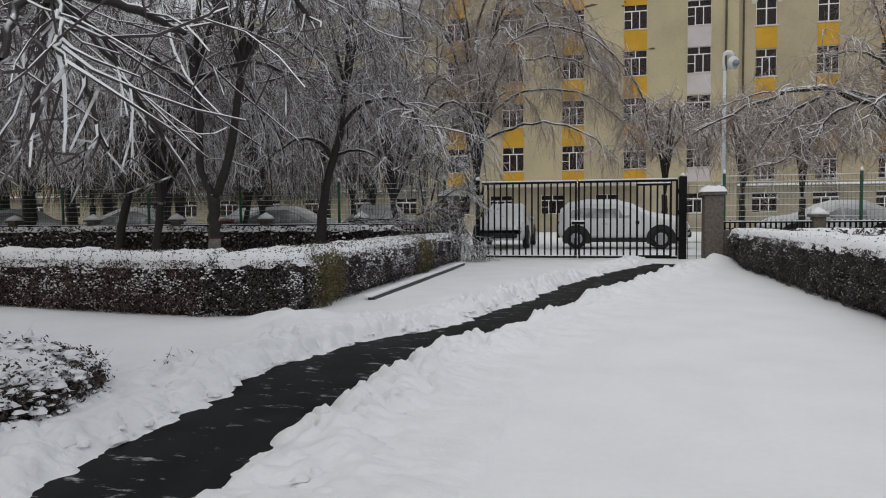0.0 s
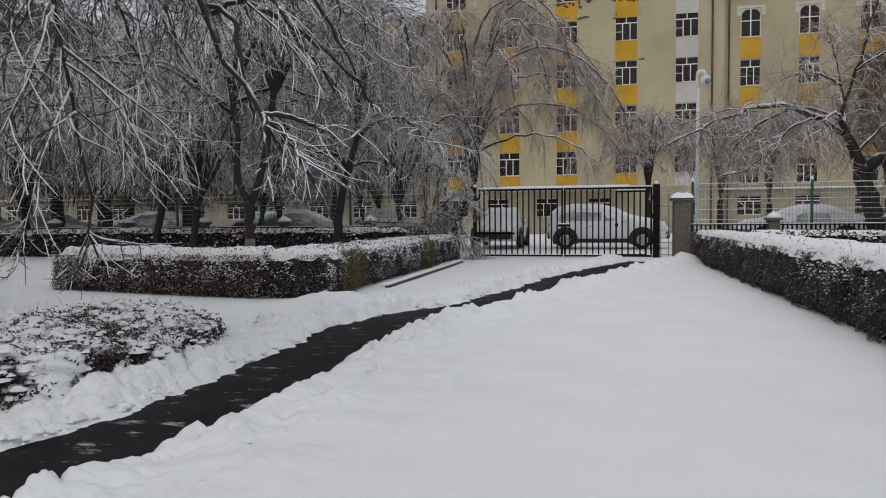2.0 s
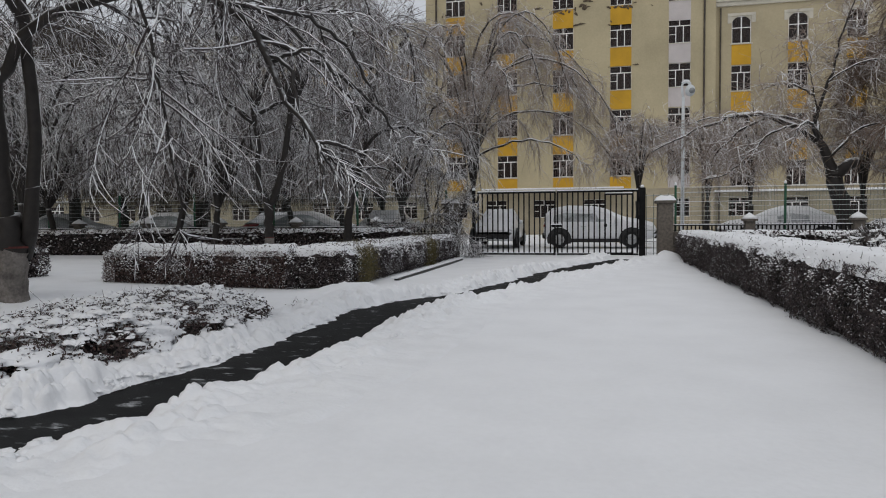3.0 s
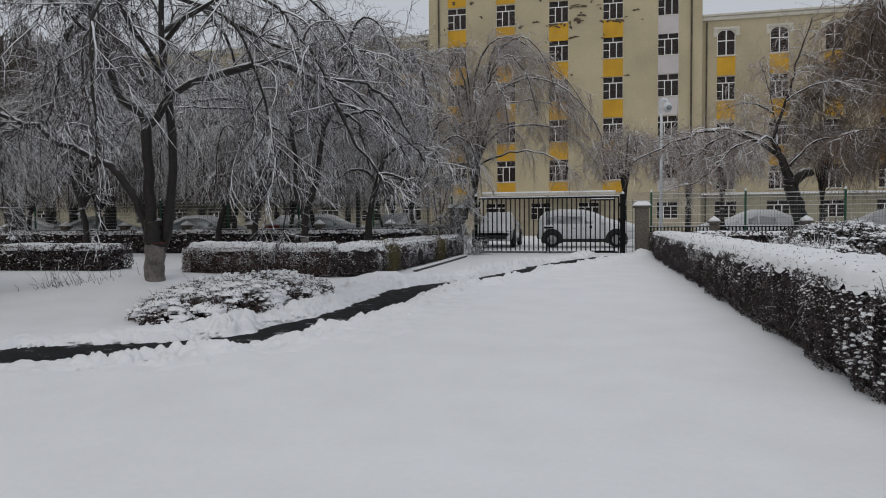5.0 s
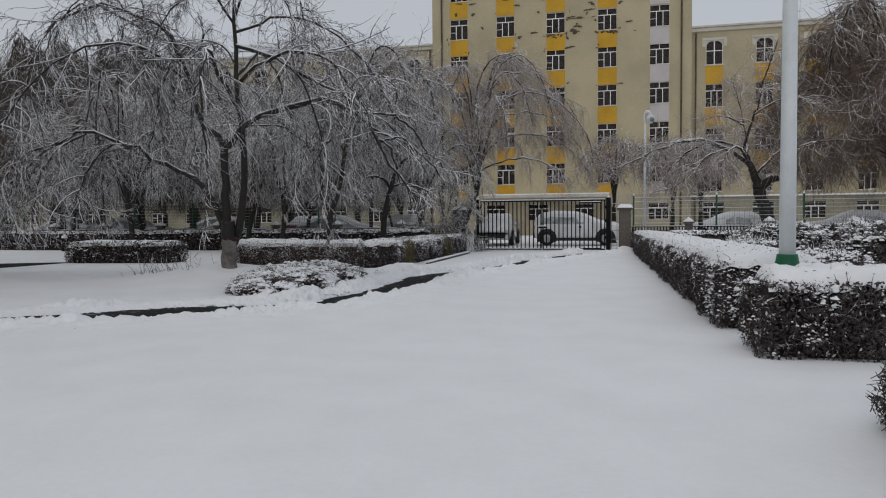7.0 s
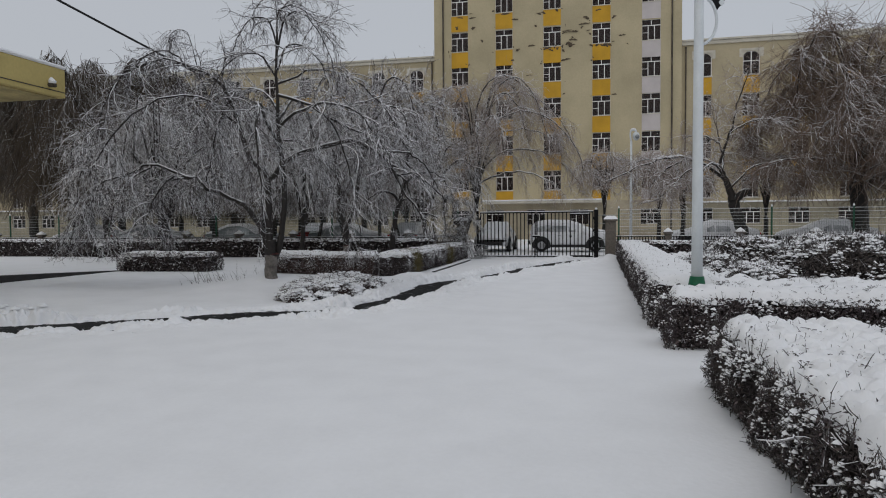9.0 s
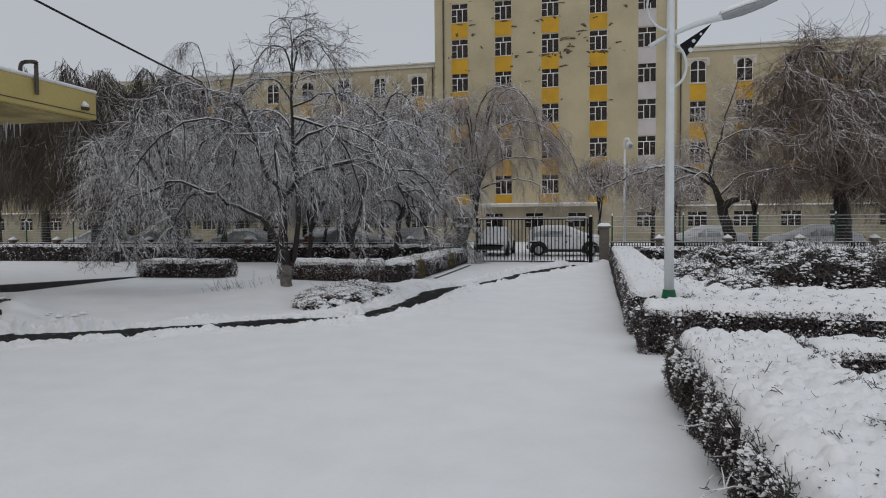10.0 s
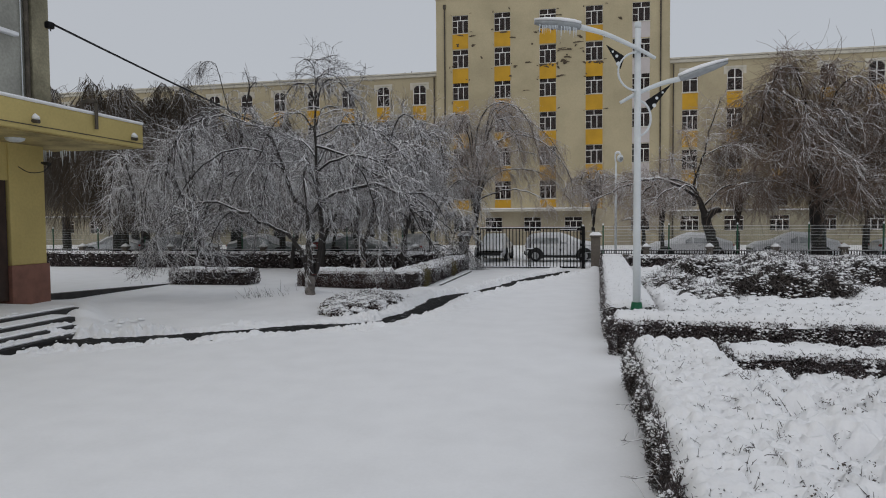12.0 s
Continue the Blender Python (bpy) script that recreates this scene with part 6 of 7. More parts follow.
car(pose(-11.2, 9.2, 0.02, rz=90), "sedan", "car_red", "red car under snow among the trees")
car(pose(11.0, 8.2, 0.02, rz=180), "sedan", "car_white", "white car under smooth snow behind the fence")
car(pose(16.6, 8.6, 0.02, rz=180), "sedan", "car_white", "long white car under smooth snow behind the fence")
car(pose(22.5, 7.2, 0.02), "sedan", "car_white", "white car under smooth snow behind the fence")


# ---- trees ----
def grow(P, D, L, n, gravity, jitter, rng):
    """N twigs from P along D, bending down: points of shape (N, n + 1, 3)."""
    D = D / (np.linalg.norm(D, axis=1, keepdims=True) + 1e-9)
    out = [P]
    bend = rng.normal(0, jitter, D.shape) * 5 / n
    for _ in range(n):
        D = D + np.array((0, 0, -1.0)) * np.reshape(gravity, (-1, 1)) * 5 / n + bend + rng.normal(0, jitter * 0.45, D.shape)
        D = D / np.linalg.norm(D, axis=1, keepdims=True)
        P = P + D * (L / n)[:, None]
        out.append(P)
    return np.stack(out, axis=1)


def offshoots(poly, per_metre, rng, start=0.1):
    """Points along lines, with their directions and how far along (0 to 1) they lie."""
    seg = np.linalg.norm(np.diff(poly, axis=1), axis=2)
    n = np.maximum(1, rng.poisson(seg.sum(axis=1) * per_metre))
    who = np.repeat(np.arange(len(poly)), n)
    u = rng.uniform(start, 1, len(who))
    k = poly.shape[1] - 1
    i = np.minimum((u * k).astype(int), k - 1)
    s = (u * k - i)[:, None]
    a, b = poly[who, i], poly[who, i + 1]
    d = b - a
    return a + s * d, d / (np.linalg.norm(d, axis=1, keepdims=True) + 1e-9), u


def lying(lines):
    """How level lines run at their points, from 0 (upright) to 1."""
    d = np.gradient(lines, axis=1)
    d /= np.linalg.norm(d, axis=2, keepdims=True) + 1e-9
    return np.clip(np.hypot(d[..., 0], d[..., 1]), 0.05, 1)


def shorten(shoots, low):
    """Shoots that would hang below the height low end there; those that start below it are left out."""
    base = shoots[:, :1]
    drop = base[:, 0, 2] - shoots[:, :, 2].min(axis=1)
    k = np.clip((base[:, 0, 2] - low) / np.maximum(drop, 1e-6), 0, 1)
    shoots = base + (shoots - base) * k[:, None, None]
    return shoots[k > 0.3]


def weeping_tree(origin, trunks, limbs, seed, label, twig_mat="twig", branch=(5.0, 0.7, 1.7), twig=(12.0, 0.3, 0.9), fine=(4.0, 0.1, 0.3),
                 radii=(0.012, 0.0065, 0.0045), gravity=(0.20, 0.17, 0.10), lime=0.0, snow=True, name="weeping_tree", spread=0.9, floor=0.3, segs=(5, 2), clear=(1e9, 0), wander=(0.13, 0.18), dusting=0.4, lift=0.35, thick=0.62, bseg=9, band=False, hang=0.0, sparse=None, top=(1e9, 1.0), load=1.0):
    """A tree from hand-set trunks and limbs [(points, radius at foot, radius at tip)], with drooping branches, twigs and fine twigs."""
    rng = np.random.default_rng(seed)
    t = thing(name, origin, label, "tree", "weeping trees")
    o = np.array(origin[:3]) if not isinstance(origin, Matrix) else np.zeros(3)
    wood, cover = Shape(), Shape()
    foot = None
    for pts, r0, r1 in trunks:
        line = catmull(pts, 14) + rng.normal(0, 0.012, (14, 3))
        rad = np.linspace(r0, r1, 14) * rng.uniform(0.93, 1.07, 14)
        if r0 > 0.09:
            rad[0] *= 1.35
            rad[1] *= 1.1
        foot = (line, rad) if foot is None else foot
        wood.tube(line - o, rad, 12)
    part("trunk", wood.mesh("trunk", M["bark"], True), t, "dark wet trunk")
    if lime:
        line, rad = foot
        low = line[:, 2] < lime
        if low.sum() >= 2:
            part("limewash", Shape().tube(line[low] - o, rad[low] * 1.015 + 0.002, 12, caps=False).mesh("limewash", M["lime"], True), t, "whitish limewashed foot of the trunk")
            if band:
                k = int(low.sum()) - 1
                ring = line[k] - o
                part("paint_band", Shape().tube([ring, ring + (0, 0, 0.02)], rad[k] * 1.02 + 0.004, 12).mesh("paint_band", M["faded_red"], True), t, "faded red paint band")
    lines, rads = [], []
    for pts, r0, r1 in limbs:
        line = catmull(pts, 16)
        line[1:-1] += rng.normal(0, 1, (14, 3)) * min(0.03, 0.11 * np.linalg.norm(line[-1] - line[0]) / 15)
        lines.append(line), rads.append(np.linspace(r0, r1, 16) * rng.uniform(0.9, 1.1, 16))
    lines, rads = np.array(lines) - o, np.array(rads)
    for ln, rd in zip(lines, rads):
        v, q = tubes(ln[None], rd[None], 7)
        part("limb", raw_mesh("limb", v, q, M["bark"], True), t)
    # branches
    P, T, u = offshoots(lines, branch[0], rng, 0.18)
    out = rng.normal(0, 1, T.shape) * (1, 1, 0.45)
    out /= np.linalg.norm(out, axis=1, keepdims=True)
    if sparse:
        keep = (P[:, 0] + o[0] < sparse[0]) | (rng.random(len(P)) < sparse[1])
        P, T, u, out = P[keep], T[keep], u[keep], out[keep]
    br = grow(P, T * 0.7 + out * spread + (0, 0, lift), rng.uniform(branch[1], branch[2], len(P)) * (1.15 - 0.4 * u) * np.where(P[:, 2] > top[0], top[1], 1.0), bseg, gravity[0], wander[0], rng)
    low = np.where(br[:, -1, 0] + o[0] > clear[0], clear[1] - 0.12, floor)
    br = shorten(br, low)
    brr = np.linspace(1, 0.35, bseg + 1)[None] * (radii[0] * rng.uniform(0.7, 1.4, (len(br), 1)))
    v, q = tubes(br, brr, 4 if bseg > 6 else 3)
    part("branchwork", raw_mesh("branchwork", v, q, M[twig_mat], True), t, "drooping branches", "stuff")
    # twigs
    tips = np.concatenate([br, lines[:, np.linspace(6, 15, bseg + 1).astype(int)]])
    P, T, u = offshoots(tips, twig[0], rng, 0.12)
    out = rng.normal(0, 1, T.shape)
    out /= np.linalg.norm(out, axis=1, keepdims=True)
    tw = grow(P, T * (0.8 - 0.5 * hang) + out * (0.75 - 0.45 * hang) + (0, 0, 0.1 - 0.9 * hang), rng.uniform(twig[1], twig[2], len(P)), segs[0], gravity[1], wander[1], rng)
    low = np.where(tw[:, -1, 0] + o[0] > clear[0], clear[1], floor)
    tw = shorten(tw, low)
    twr = np.linspace(1, 0.5, segs[0] + 1)[None] * (radii[1] * rng.uniform(0.7, 1.3, (len(tw), 1)))
    v, q = tubes(tw, twr, 3)
    part("twig_mass", raw_mesh("twig_mass", v, q, M[twig_mat]), t, "iced hanging twigs", "stuff")
    if fine[0] > 0:
        P, T, u = offshoots(tw, fine[0], rng, 0.1)
        out = rng.normal(0, 1, T.shape)
        out /= np.linalg.norm(out, axis=1, keepdims=True)
        fi = grow(P, T * 0.7 + out * 0.8, rng.uniform(fine[1], fine[2], len(P)), segs[1], gravity[2], 0.12, rng)
        v, q = tubes(fi, np.tile(np.linspace(1, 0.6, segs[1] + 1) * radii[2], (len(P), 1)), 3)
        part("fine_twig_mass", raw_mesh("fine_twig_mass", v, q, M[twig_mat]), t, kind="stuff")
    if snow:
        up = lines.copy()
        flat = lying(lines)
        up[..., 2] += rads * 0.62 * load * flat + 0.003
        hold = rng.uniform(0.5, 1.1, rads.shape)
        hold[:, 1:-1] = (hold[:, :-2] + hold[:, 1:-1] + hold[:, 2:]) / 3
        hold = hold * flat * np.where(rads < 0.02, 0.6, 1.0)
        v, q = tubes(up, rads * 0.80 * load * hold + 0.001, 6)
        part("limb_snow", raw_mesh("limb_snow", v, q, M["snow_lump"], True), t, "snow lying along the limbs", "stuff")
        sel = rng.random(len(br)) < dusting
        ub = br[sel][:, :-1].copy()
        ur = brr[sel][:, :-1]
        flat = lying(ub)
        ub[..., 2] += ur * 0.95 * flat
        v, q = tubes(ub, ur * thick * rng.uniform(0.4, 1.3, ur.shape) * flat ** 1.3, 4 if bseg > 6 else 3)
        part("branch_snow", raw_mesh("branch_snow", v, q, M["snow_lump"], True), t, "snow lying along the branches", "stuff")
    return t


def near_tree():
    trunks = [([(-2.5, -14.6, -0.05), (-2.48, -14.62, 0.4), (-2.46, -14.66, 0.8), (-2.45, -14.7, 1.15)], 0.15, 0.125),
              ([(-2.47, -14.66, 0.75), (-2.46, -14.72, 1.3), (-2.44, -14.78, 1.9), (-2.43, -14.82, 2.56)], 0.085, 0.07),
              ([(-2.42, -14.55, 0.75), (-2.22, -14.62, 1.3), (-2.06, -14.72, 2.3), (-2.12, -14.75, 2.95), (-2.19, -14.75, 3.7), (-2.2, -14.75, 4.5), (-2.16, -14.8, 5.4), (-2.14, -14.8, 6.1)], 0.078, 0.02),
              ([(-2.52, -14.6, 0.7), (-2.62, -14.7, 1.25), (-2.76, -14.75, 1.6), (-2.97, -14.8, 1.92), (-3.21, -14.82, 2.08)], 0.07, 0.052)]
    limbs = [
        ([(-2.43, -14.82, 2.52), (-2.1, -14.9, 2.8), (-1.69, -14.95, 3.05), (-0.85, -14.9, 3.29), (-0.3, -14.85, 3.33), (0.25, -14.8, 3.05), (0.65, -14.95, 2.55), (1.0, -15.18, 2.1), (1.27, -15.37, 1.73)], 0.066, 0.018),
        ([(1.27, -15.37, 1.73), (1.35, -15.50, 1.68), (1.42, -15.64, 1.58), (1.49, -15.75, 1.44)], 0.017, 0.008),
        ([(1.27, -15.37, 1.73), (1.39, -15.31, 1.73), (1.50, -15.25, 1.69), (1.60, -15.20, 1.64)], 0.018, 0.010),
        ([(1.27, -15.37, 1.73), (1.37, -15.42, 1.60), (1.47, -15.46, 1.43), (1.56, -15.50, 1.26)], 0.012, 0.005),
        ([(1.27, -15.37, 1.73), (1.37, -15.33, 1.62), (1.47, -15.29, 1.47), (1.55, -15.25, 1.32)], 0.012, 0.005),
        ([(1.27, -15.37, 1.73), (1.28, -15.28, 1.71), (1.29, -15.18, 1.65), (1.29, -15.10, 1.58)], 0.010, 0.005),
        ([(1.27, -15.37, 1.73), (1.32, -15.45, 1.61), (1.38, -15.53, 1.46), (1.42, -15.60, 1.30)], 0.010, 0.004),
        ([(1.27, -15.37, 1.73), (1.46, -15.56, 1.63), (1.64, -15.74, 1.51), (1.80, -15.90, 1.37)], 0.010, 0.004),
        ([(0.4, -14.78, 2.85), (1.0, -14.6, 2.55), (1.4, -14.4, 2.25), (1.6, -14.25, 1.95)], 0.024, 0.012),
        ([(0.5, -14.76, 2.65), (0.85, -14.95, 2.45), (1.0, -15.1, 2.05), (1.08, -15.15, 1.8)], 0.022, 0.011),
        ([(0.2, -14.8, 3.1), (0.75, -14.3, 3.1), (1.1, -14.0, 2.75), (1.3, -13.8, 2.3)], 0.022, 0.010),
        ([(0.55, -14.76, 2.55), (1.05, -14.95, 2.6), (1.3, -15.0, 2.35)], 0.02, 0.010),
        # long limb that arches out on the building's side
        ([(-2.43, -14.82, 2.54), (-2.66, -14.85, 2.85), (-2.88, -14.85, 3.15), (-3.12, -14.85, 3.75), (-3.3, -14.85, 4.35), (-3.6, -14.8, 4.85), (-4.4, -14.8, 5.22), (-5.3, -14.8, 5.38), (-6.1, -14.75, 5.15), (-6.7, -14.7, 4.5), (-7.0, -14.65, 3.7)], 0.068, 0.012),
        ([(-3.21, -14.82, 2.08), (-3.79, -14.9, 2.31), (-4.4, -14.95, 2.66), (-5.28, -15.0, 2.9), (-5.92, -14.95, 2.78), (-6.87, -14.9, 2.22), (-7.45, -14.9, 1.6)], 0.048, 0.012),
        ([(-5.28, -15.0, 2.9), (-5.6, -15.3, 2.6), (-5.9, -15.5, 2.0), (-6.0, -15.6, 1.3)], 0.022, 0.007),
        ([(-5.92, -14.95, 2.78), (-6.5, -15.2, 2.5), (-7.0, -15.3, 1.9), (-7.3, -15.3, 1.2)], 0.022, 0.007),
        ([(-4.6, -14.95, 2.72), (-4.9, -15.2, 2.4), (-5.1, -15.4, 1.8), (-5.2, -15.5, 1.2)], 0.020, 0.007),
        ([(-6.4, -14.9, 2.5), (-6.9, -14.6, 2.2), (-7.4, -14.5, 1.6), (-7.6, -14.4, 1.1)], 0.020, 0.007),
        ([(-5.0, -14.97, 2.85), (-5.3, -14.6, 2.6), (-5.5, -14.3, 2.0), (-5.6, -14.2, 1.3)], 0.020, 0.007),
        ([(-4.3, -14.95, 2.6), (-4.9, -14.6, 2.62), (-5.6, -14.3, 2.55), (-6.1, -14.2, 2.2)], 0.026, 0.008),
        ([(-2.2, -14.75, 4.45), (-1.5, -14.7, 4.2), (-0.8, -14.65, 3.8), (-0.1, -14.6, 3.4), (0.6, -14.5, 2.95), (1.05, -14.45, 2.55), (1.35, -14.4, 2.05)], 0.036, 0.010),
        ([(-2.19, -14.75, 3.7), (-1.2, -15.2, 4.1), (-0.2, -15.7, 3.9), (0.45, -15.75, 3.35), (0.75, -15.75, 2.75)], 0.035, 0.010),
        ([(-2.12, -14.75, 3.1), (-2.1, -15.5, 3.8), (-1.9, -16.2, 4.0), (-1.7, -16.7, 3.5), (-1.5, -16.95, 2.6), (-1.4, -17.05, 1.7)], 0.04, 0.010),
        ([(-1.2, -15.15, 4.1), (-0.6, -15.3, 3.6), (-0.3, -15.25, 2.6), (-0.15, -15.2, 1.6), (-0.07, -15.17, 0.85)], 0.022, 0.007),
        ([(-2.19, -14.75, 3.9), (-2.3, -13.6, 4.6), (-2.5, -12.4, 4.4), (-2.6, -11.5, 3.6), (-2.7, -11.0, 2.8)], 0.04, 0.010),
        ([(-2.19, -14.75, 4.1), (-2.9, -14.1, 4.7), (-3.7, -13.6, 4.8), (-4.5, -13.2, 4.2), (-4.9, -13.0, 3.3)], 0.034, 0.009),
        # crown: arching shoots that fall back like an umbrella
        ([(-2.16, -14.8, 5.4), (-2.0, -14.8, 6.0), (-1.7, -14.8, 6.25), (-1.3, -14.8, 6.0), (-0.95, -14.8, 5.4), (-0.8, -14.8, 4.8)], 0.024, 0.006),
        ([(-2.14, -14.8, 5.9), (-2.1, -14.8, 6.3), (-1.8, -14.75, 6.4), (-1.35, -14.7, 6.15), (-1.05, -14.65, 5.6)], 0.018, 0.005),
        ([(-2.16, -14.8, 5.5), (-2.35, -14.8, 6.1), (-2.75, -14.85, 6.15), (-3.1, -14.9, 5.7), (-3.3, -14.9, 5.1)], 0.022, 0.006),
        ([(-2.18, -14.75, 5.0), (-1.9, -14.9, 5.45), (-1.4, -15.1, 5.4), (-0.9, -15.2, 4.9), (-0.6, -15.3, 4.2)], 0.024, 0.007),
        ([(-2.18, -14.75, 4.8), (-2.5, -15.0, 5.3), (-3.0, -15.2, 5.2), (-3.4, -15.4, 4.6), (-3.6, -15.5, 3.9)], 0.024, 0.007),
        ([(-2.14, -14.8, 6.1), (-2.2, -14.8, 6.6), (-2.42, -14.8, 6.85), (-2.62, -14.8, 6.75)], 0.013, 0.005),
        ([(-2.2, -14.8, 6.6), (-2.1, -14.8, 6.8), (-1.95, -14.8, 6.78)], 0.009, 0.004),
        ([(-2.19, -14.75, 4.7), (-1.5, -14.2, 5.1), (-0.7, -13.6, 4.9), (0.0, -13.2, 4.1), (0.4, -13.0, 3.1)], 0.028, 0.008),
        ([(-3.12, -14.85, 3.8), (-3.6, -15.6, 4.3), (-4.3, -16.3, 4.1), (-4.9, -16.8, 3.3), (-5.2, -17.1, 2.5)], 0.03, 0.008),
        ([(-3.3, -14.85, 4.3), (-3.7, -14.0, 4.8), (-4.4, -13.2, 4.7), (-5.0, -12.6, 3.8), (-5.4, -12.3, 2.8)], 0.03, 0.008),
        ([(-4.4, -14.8, 5.2), (-4.8, -14.9, 5.55), (-5.3, -15.0, 5.5), (-5.7, -15.1, 5.0), (-5.9, -15.1, 4.4)], 0.02, 0.006),
        ([(-5.3, -14.8, 5.38), (-5.9, -14.4, 5.6), (-6.6, -14.2, 5.3), (-7.2, -14.0, 4.6), (-7.5, -13.9, 3.8)], 0.02, 0.006),
        ([(-3.32, -14.95, 4.3), (-3.42, -15.1, 3.9), (-3.52, -15.2, 3.4), (-3.6, -15.25, 2.9), (-3.66, -15.3, 2.45)], 0.022, 0.009)]
    return weeping_tree((-2.5, -14.6, 0), trunks, limbs, 101, "old weeping elm with arching limbs, iced twigs and a limewashed foot", lime=0.88, band=True,
                        branch=(6.5, 0.45, 1.7), twig=(13.0, 0.15, 0.6), fine=(3.0, 0.06, 0.2), radii=(0.0115, 0.0052, 0.0038), segs=(4, 1), floor=0.7, clear=(0.2, 1.2), gravity=(0.25, 0.14, 0.05), wander=(0.18, 0.24), dusting=0.95, lift=0.1, hang=0.35, thick=0.62, sparse=(0.55, 0.05), top=(5.2, 0.75))


near_tree()


def round_crown(x, y, fork, height, reach, seed, n_limbs, lean=(0, 0), trunk_r=0.13, droop=0.9, y_squash=1.0, low=0.62, dome=False, thin=0.06):
    """Trunk and limbs of a weeping tree that forks at the height fork and arches out to reach."""
    r = random.Random(seed)
    lx, ly = lean
    base = (x, y, -0.1)
    top = (x + lx, y + ly, fork)
    trunks = [([base, (x + lx * 0.3, y + ly * 0.3, fork * 0.5), top], trunk_r, trunk_r * 0.8)]
    limbs = []
    for i in range(n_limbs):
        a = 2 * math.pi * (i + r.uniform(-0.3, 0.3)) / n_limbs
        h = height * r.uniform(low, 1.0)
        R = reach * r.uniform(0.7, 1.05) * (1.1 - 0.45 * (h / height - low) / (1.001 - low))
        dx, dy = math.cos(a), math.sin(a) * y_squash
        sx, sy = top[0], top[1]
        z0 = fork * r.uniform(0.92, 1.0)
        pts = [(sx, sy, z0), (sx + dx * R * 0.22, sy + dy * R * 0.22, z0 + (h - z0) * 0.5), (sx + dx * R * 0.5, sy + dy * R * 0.5, z0 + (h - z0) * 0.93),
               (sx + dx * R * 0.78, sy + dy * R * 0.78, h * 0.97), (sx + dx * R * 0.97, sy + dy * R * 0.97, h - (h - fork) * 0.42 * droop), (sx + dx * R * 1.04, sy + dy * R * 1.04, h - (h - fork) * 0.95 * droop)]
        if dome:
            h = max(h, fork + 0.8)
            pts = [(sx, sy, z0), (sx + dx * R * 0.10, sy + dy * R * 0.10, z0 + (h - z0) * 0.5), (sx + dx * R * 0.30, sy + dy * R * 0.30, z0 + (h - z0) * 0.9),
                   (sx + dx * R * 0.58, sy + dy * R * 0.58, h), (sx + dx * R * 0.85, sy + dy * R * 0.85, h - (h - fork) * 0.2 * droop), (sx + dx * R * 1.04, sy + dy * R * 1.04, h - (h - fork) * 0.6 * droop)]
        limbs.append((pts, min(trunk_r * 0.55, thin) * r.uniform(0.75, 1.1), 0.010))
    return trunks, limbs


def tree_two():
    trunks = [([(-3.76, -6.45, -0.1), (-3.75, -6.45, 0.8), (-3.74, -6.45, 1.5)], 0.10, 0.105),
              ([(-3.74, -6.45, 1.45), (-3.98, -6.45, 2.0), (-4.02, -6.4, 3.0), (-4.2, -6.4, 4.2)], 0.078, 0.05),
              ([(-3.74, -6.45, 1.45), (-3.48, -6.45, 2.0), (-3.28, -6.4, 3.0), (-3.15, -6.4, 4.2), (-3.1, -6.4, 5.0)], 0.082, 0.05)]
    _, la = round_crown(-4.1, -6.4, 3.6, 6.6, 2.9, 5, 7, trunk_r=0.1)
    _, lb = round_crown(-3.15, -6.4, 3.9, 7.2, 3.0, 6, 8, trunk_r=0.1)
    weeping_tree((-3.76, -6.45, 0), trunks, la + lb, 102, "twin-stemmed weeping elm standing behind the hedge", twig_mat="twig_frost", branch=(3.4, 0.8, 2.0), twig=(11.0, 0.25, 0.85), fine=(2.5, 0.08, 0.22), radii=(0.0125, 0.0065, 0.0045), dusting=0.9, lime=0.85, band=True, gravity=(0.22, 0.16, 0.06), wander=(0.2, 0.26), hang=0.28, thick=1.35, floor=1.75)


def tree_three():
    trunks = [([(-2.8, -3.9, -0.1), (-2.78, -3.9, 0.8), (-2.72, -3.9, 1.5), (-2.5, -3.9, 2.3), (-2.3, -3.9, 3.0), (-2.15, -3.9, 4.2)], 0.12, 0.06)]
    limbs = [([(-2.5, -3.9, 2.35), (-2.8, -3.95, 2.7), (-3.2, -4.0, 2.75), (-3.7, -4.1, 2.5), (-4.2, -4.2, 1.9)], 0.06, 0.012),
             ([(-2.45, -3.9, 2.4), (-1.9, -4.0, 2.5), (-1.4, -4.2, 2.3), (-1.0, -4.3, 2.0)], 0.035, 0.01),
             ([(-2.3, -3.9, 3.0), (-1.7, -4.2, 3.4), (-1.0, -4.5, 3.4), (-0.5, -4.7, 3.1), (-0.2, -4.8, 2.5)], 0.05, 0.012)]
    _, lb = round_crown(-2.2, -3.9, 3.8, 6.3, 2.7, 8, 8, trunk_r=0.09)
    weeping_tree((-2.8, -3.9, 0), trunks, limbs + lb, 103, "leaning weeping elm beside the fence with snow in its forks", twig_mat="twig_frost", branch=(4.0, 0.7, 1.8), twig=(11.5, 0.25, 0.85), fine=(2.5, 0.08, 0.22), radii=(0.0125, 0.0065, 0.0045), dusting=0.9, lime=0.45, gravity=(0.22, 0.16, 0.06), wander=(0.2, 0.26), hang=0.28, thick=1.35, floor=1.75)


tree_two()
tree_three()

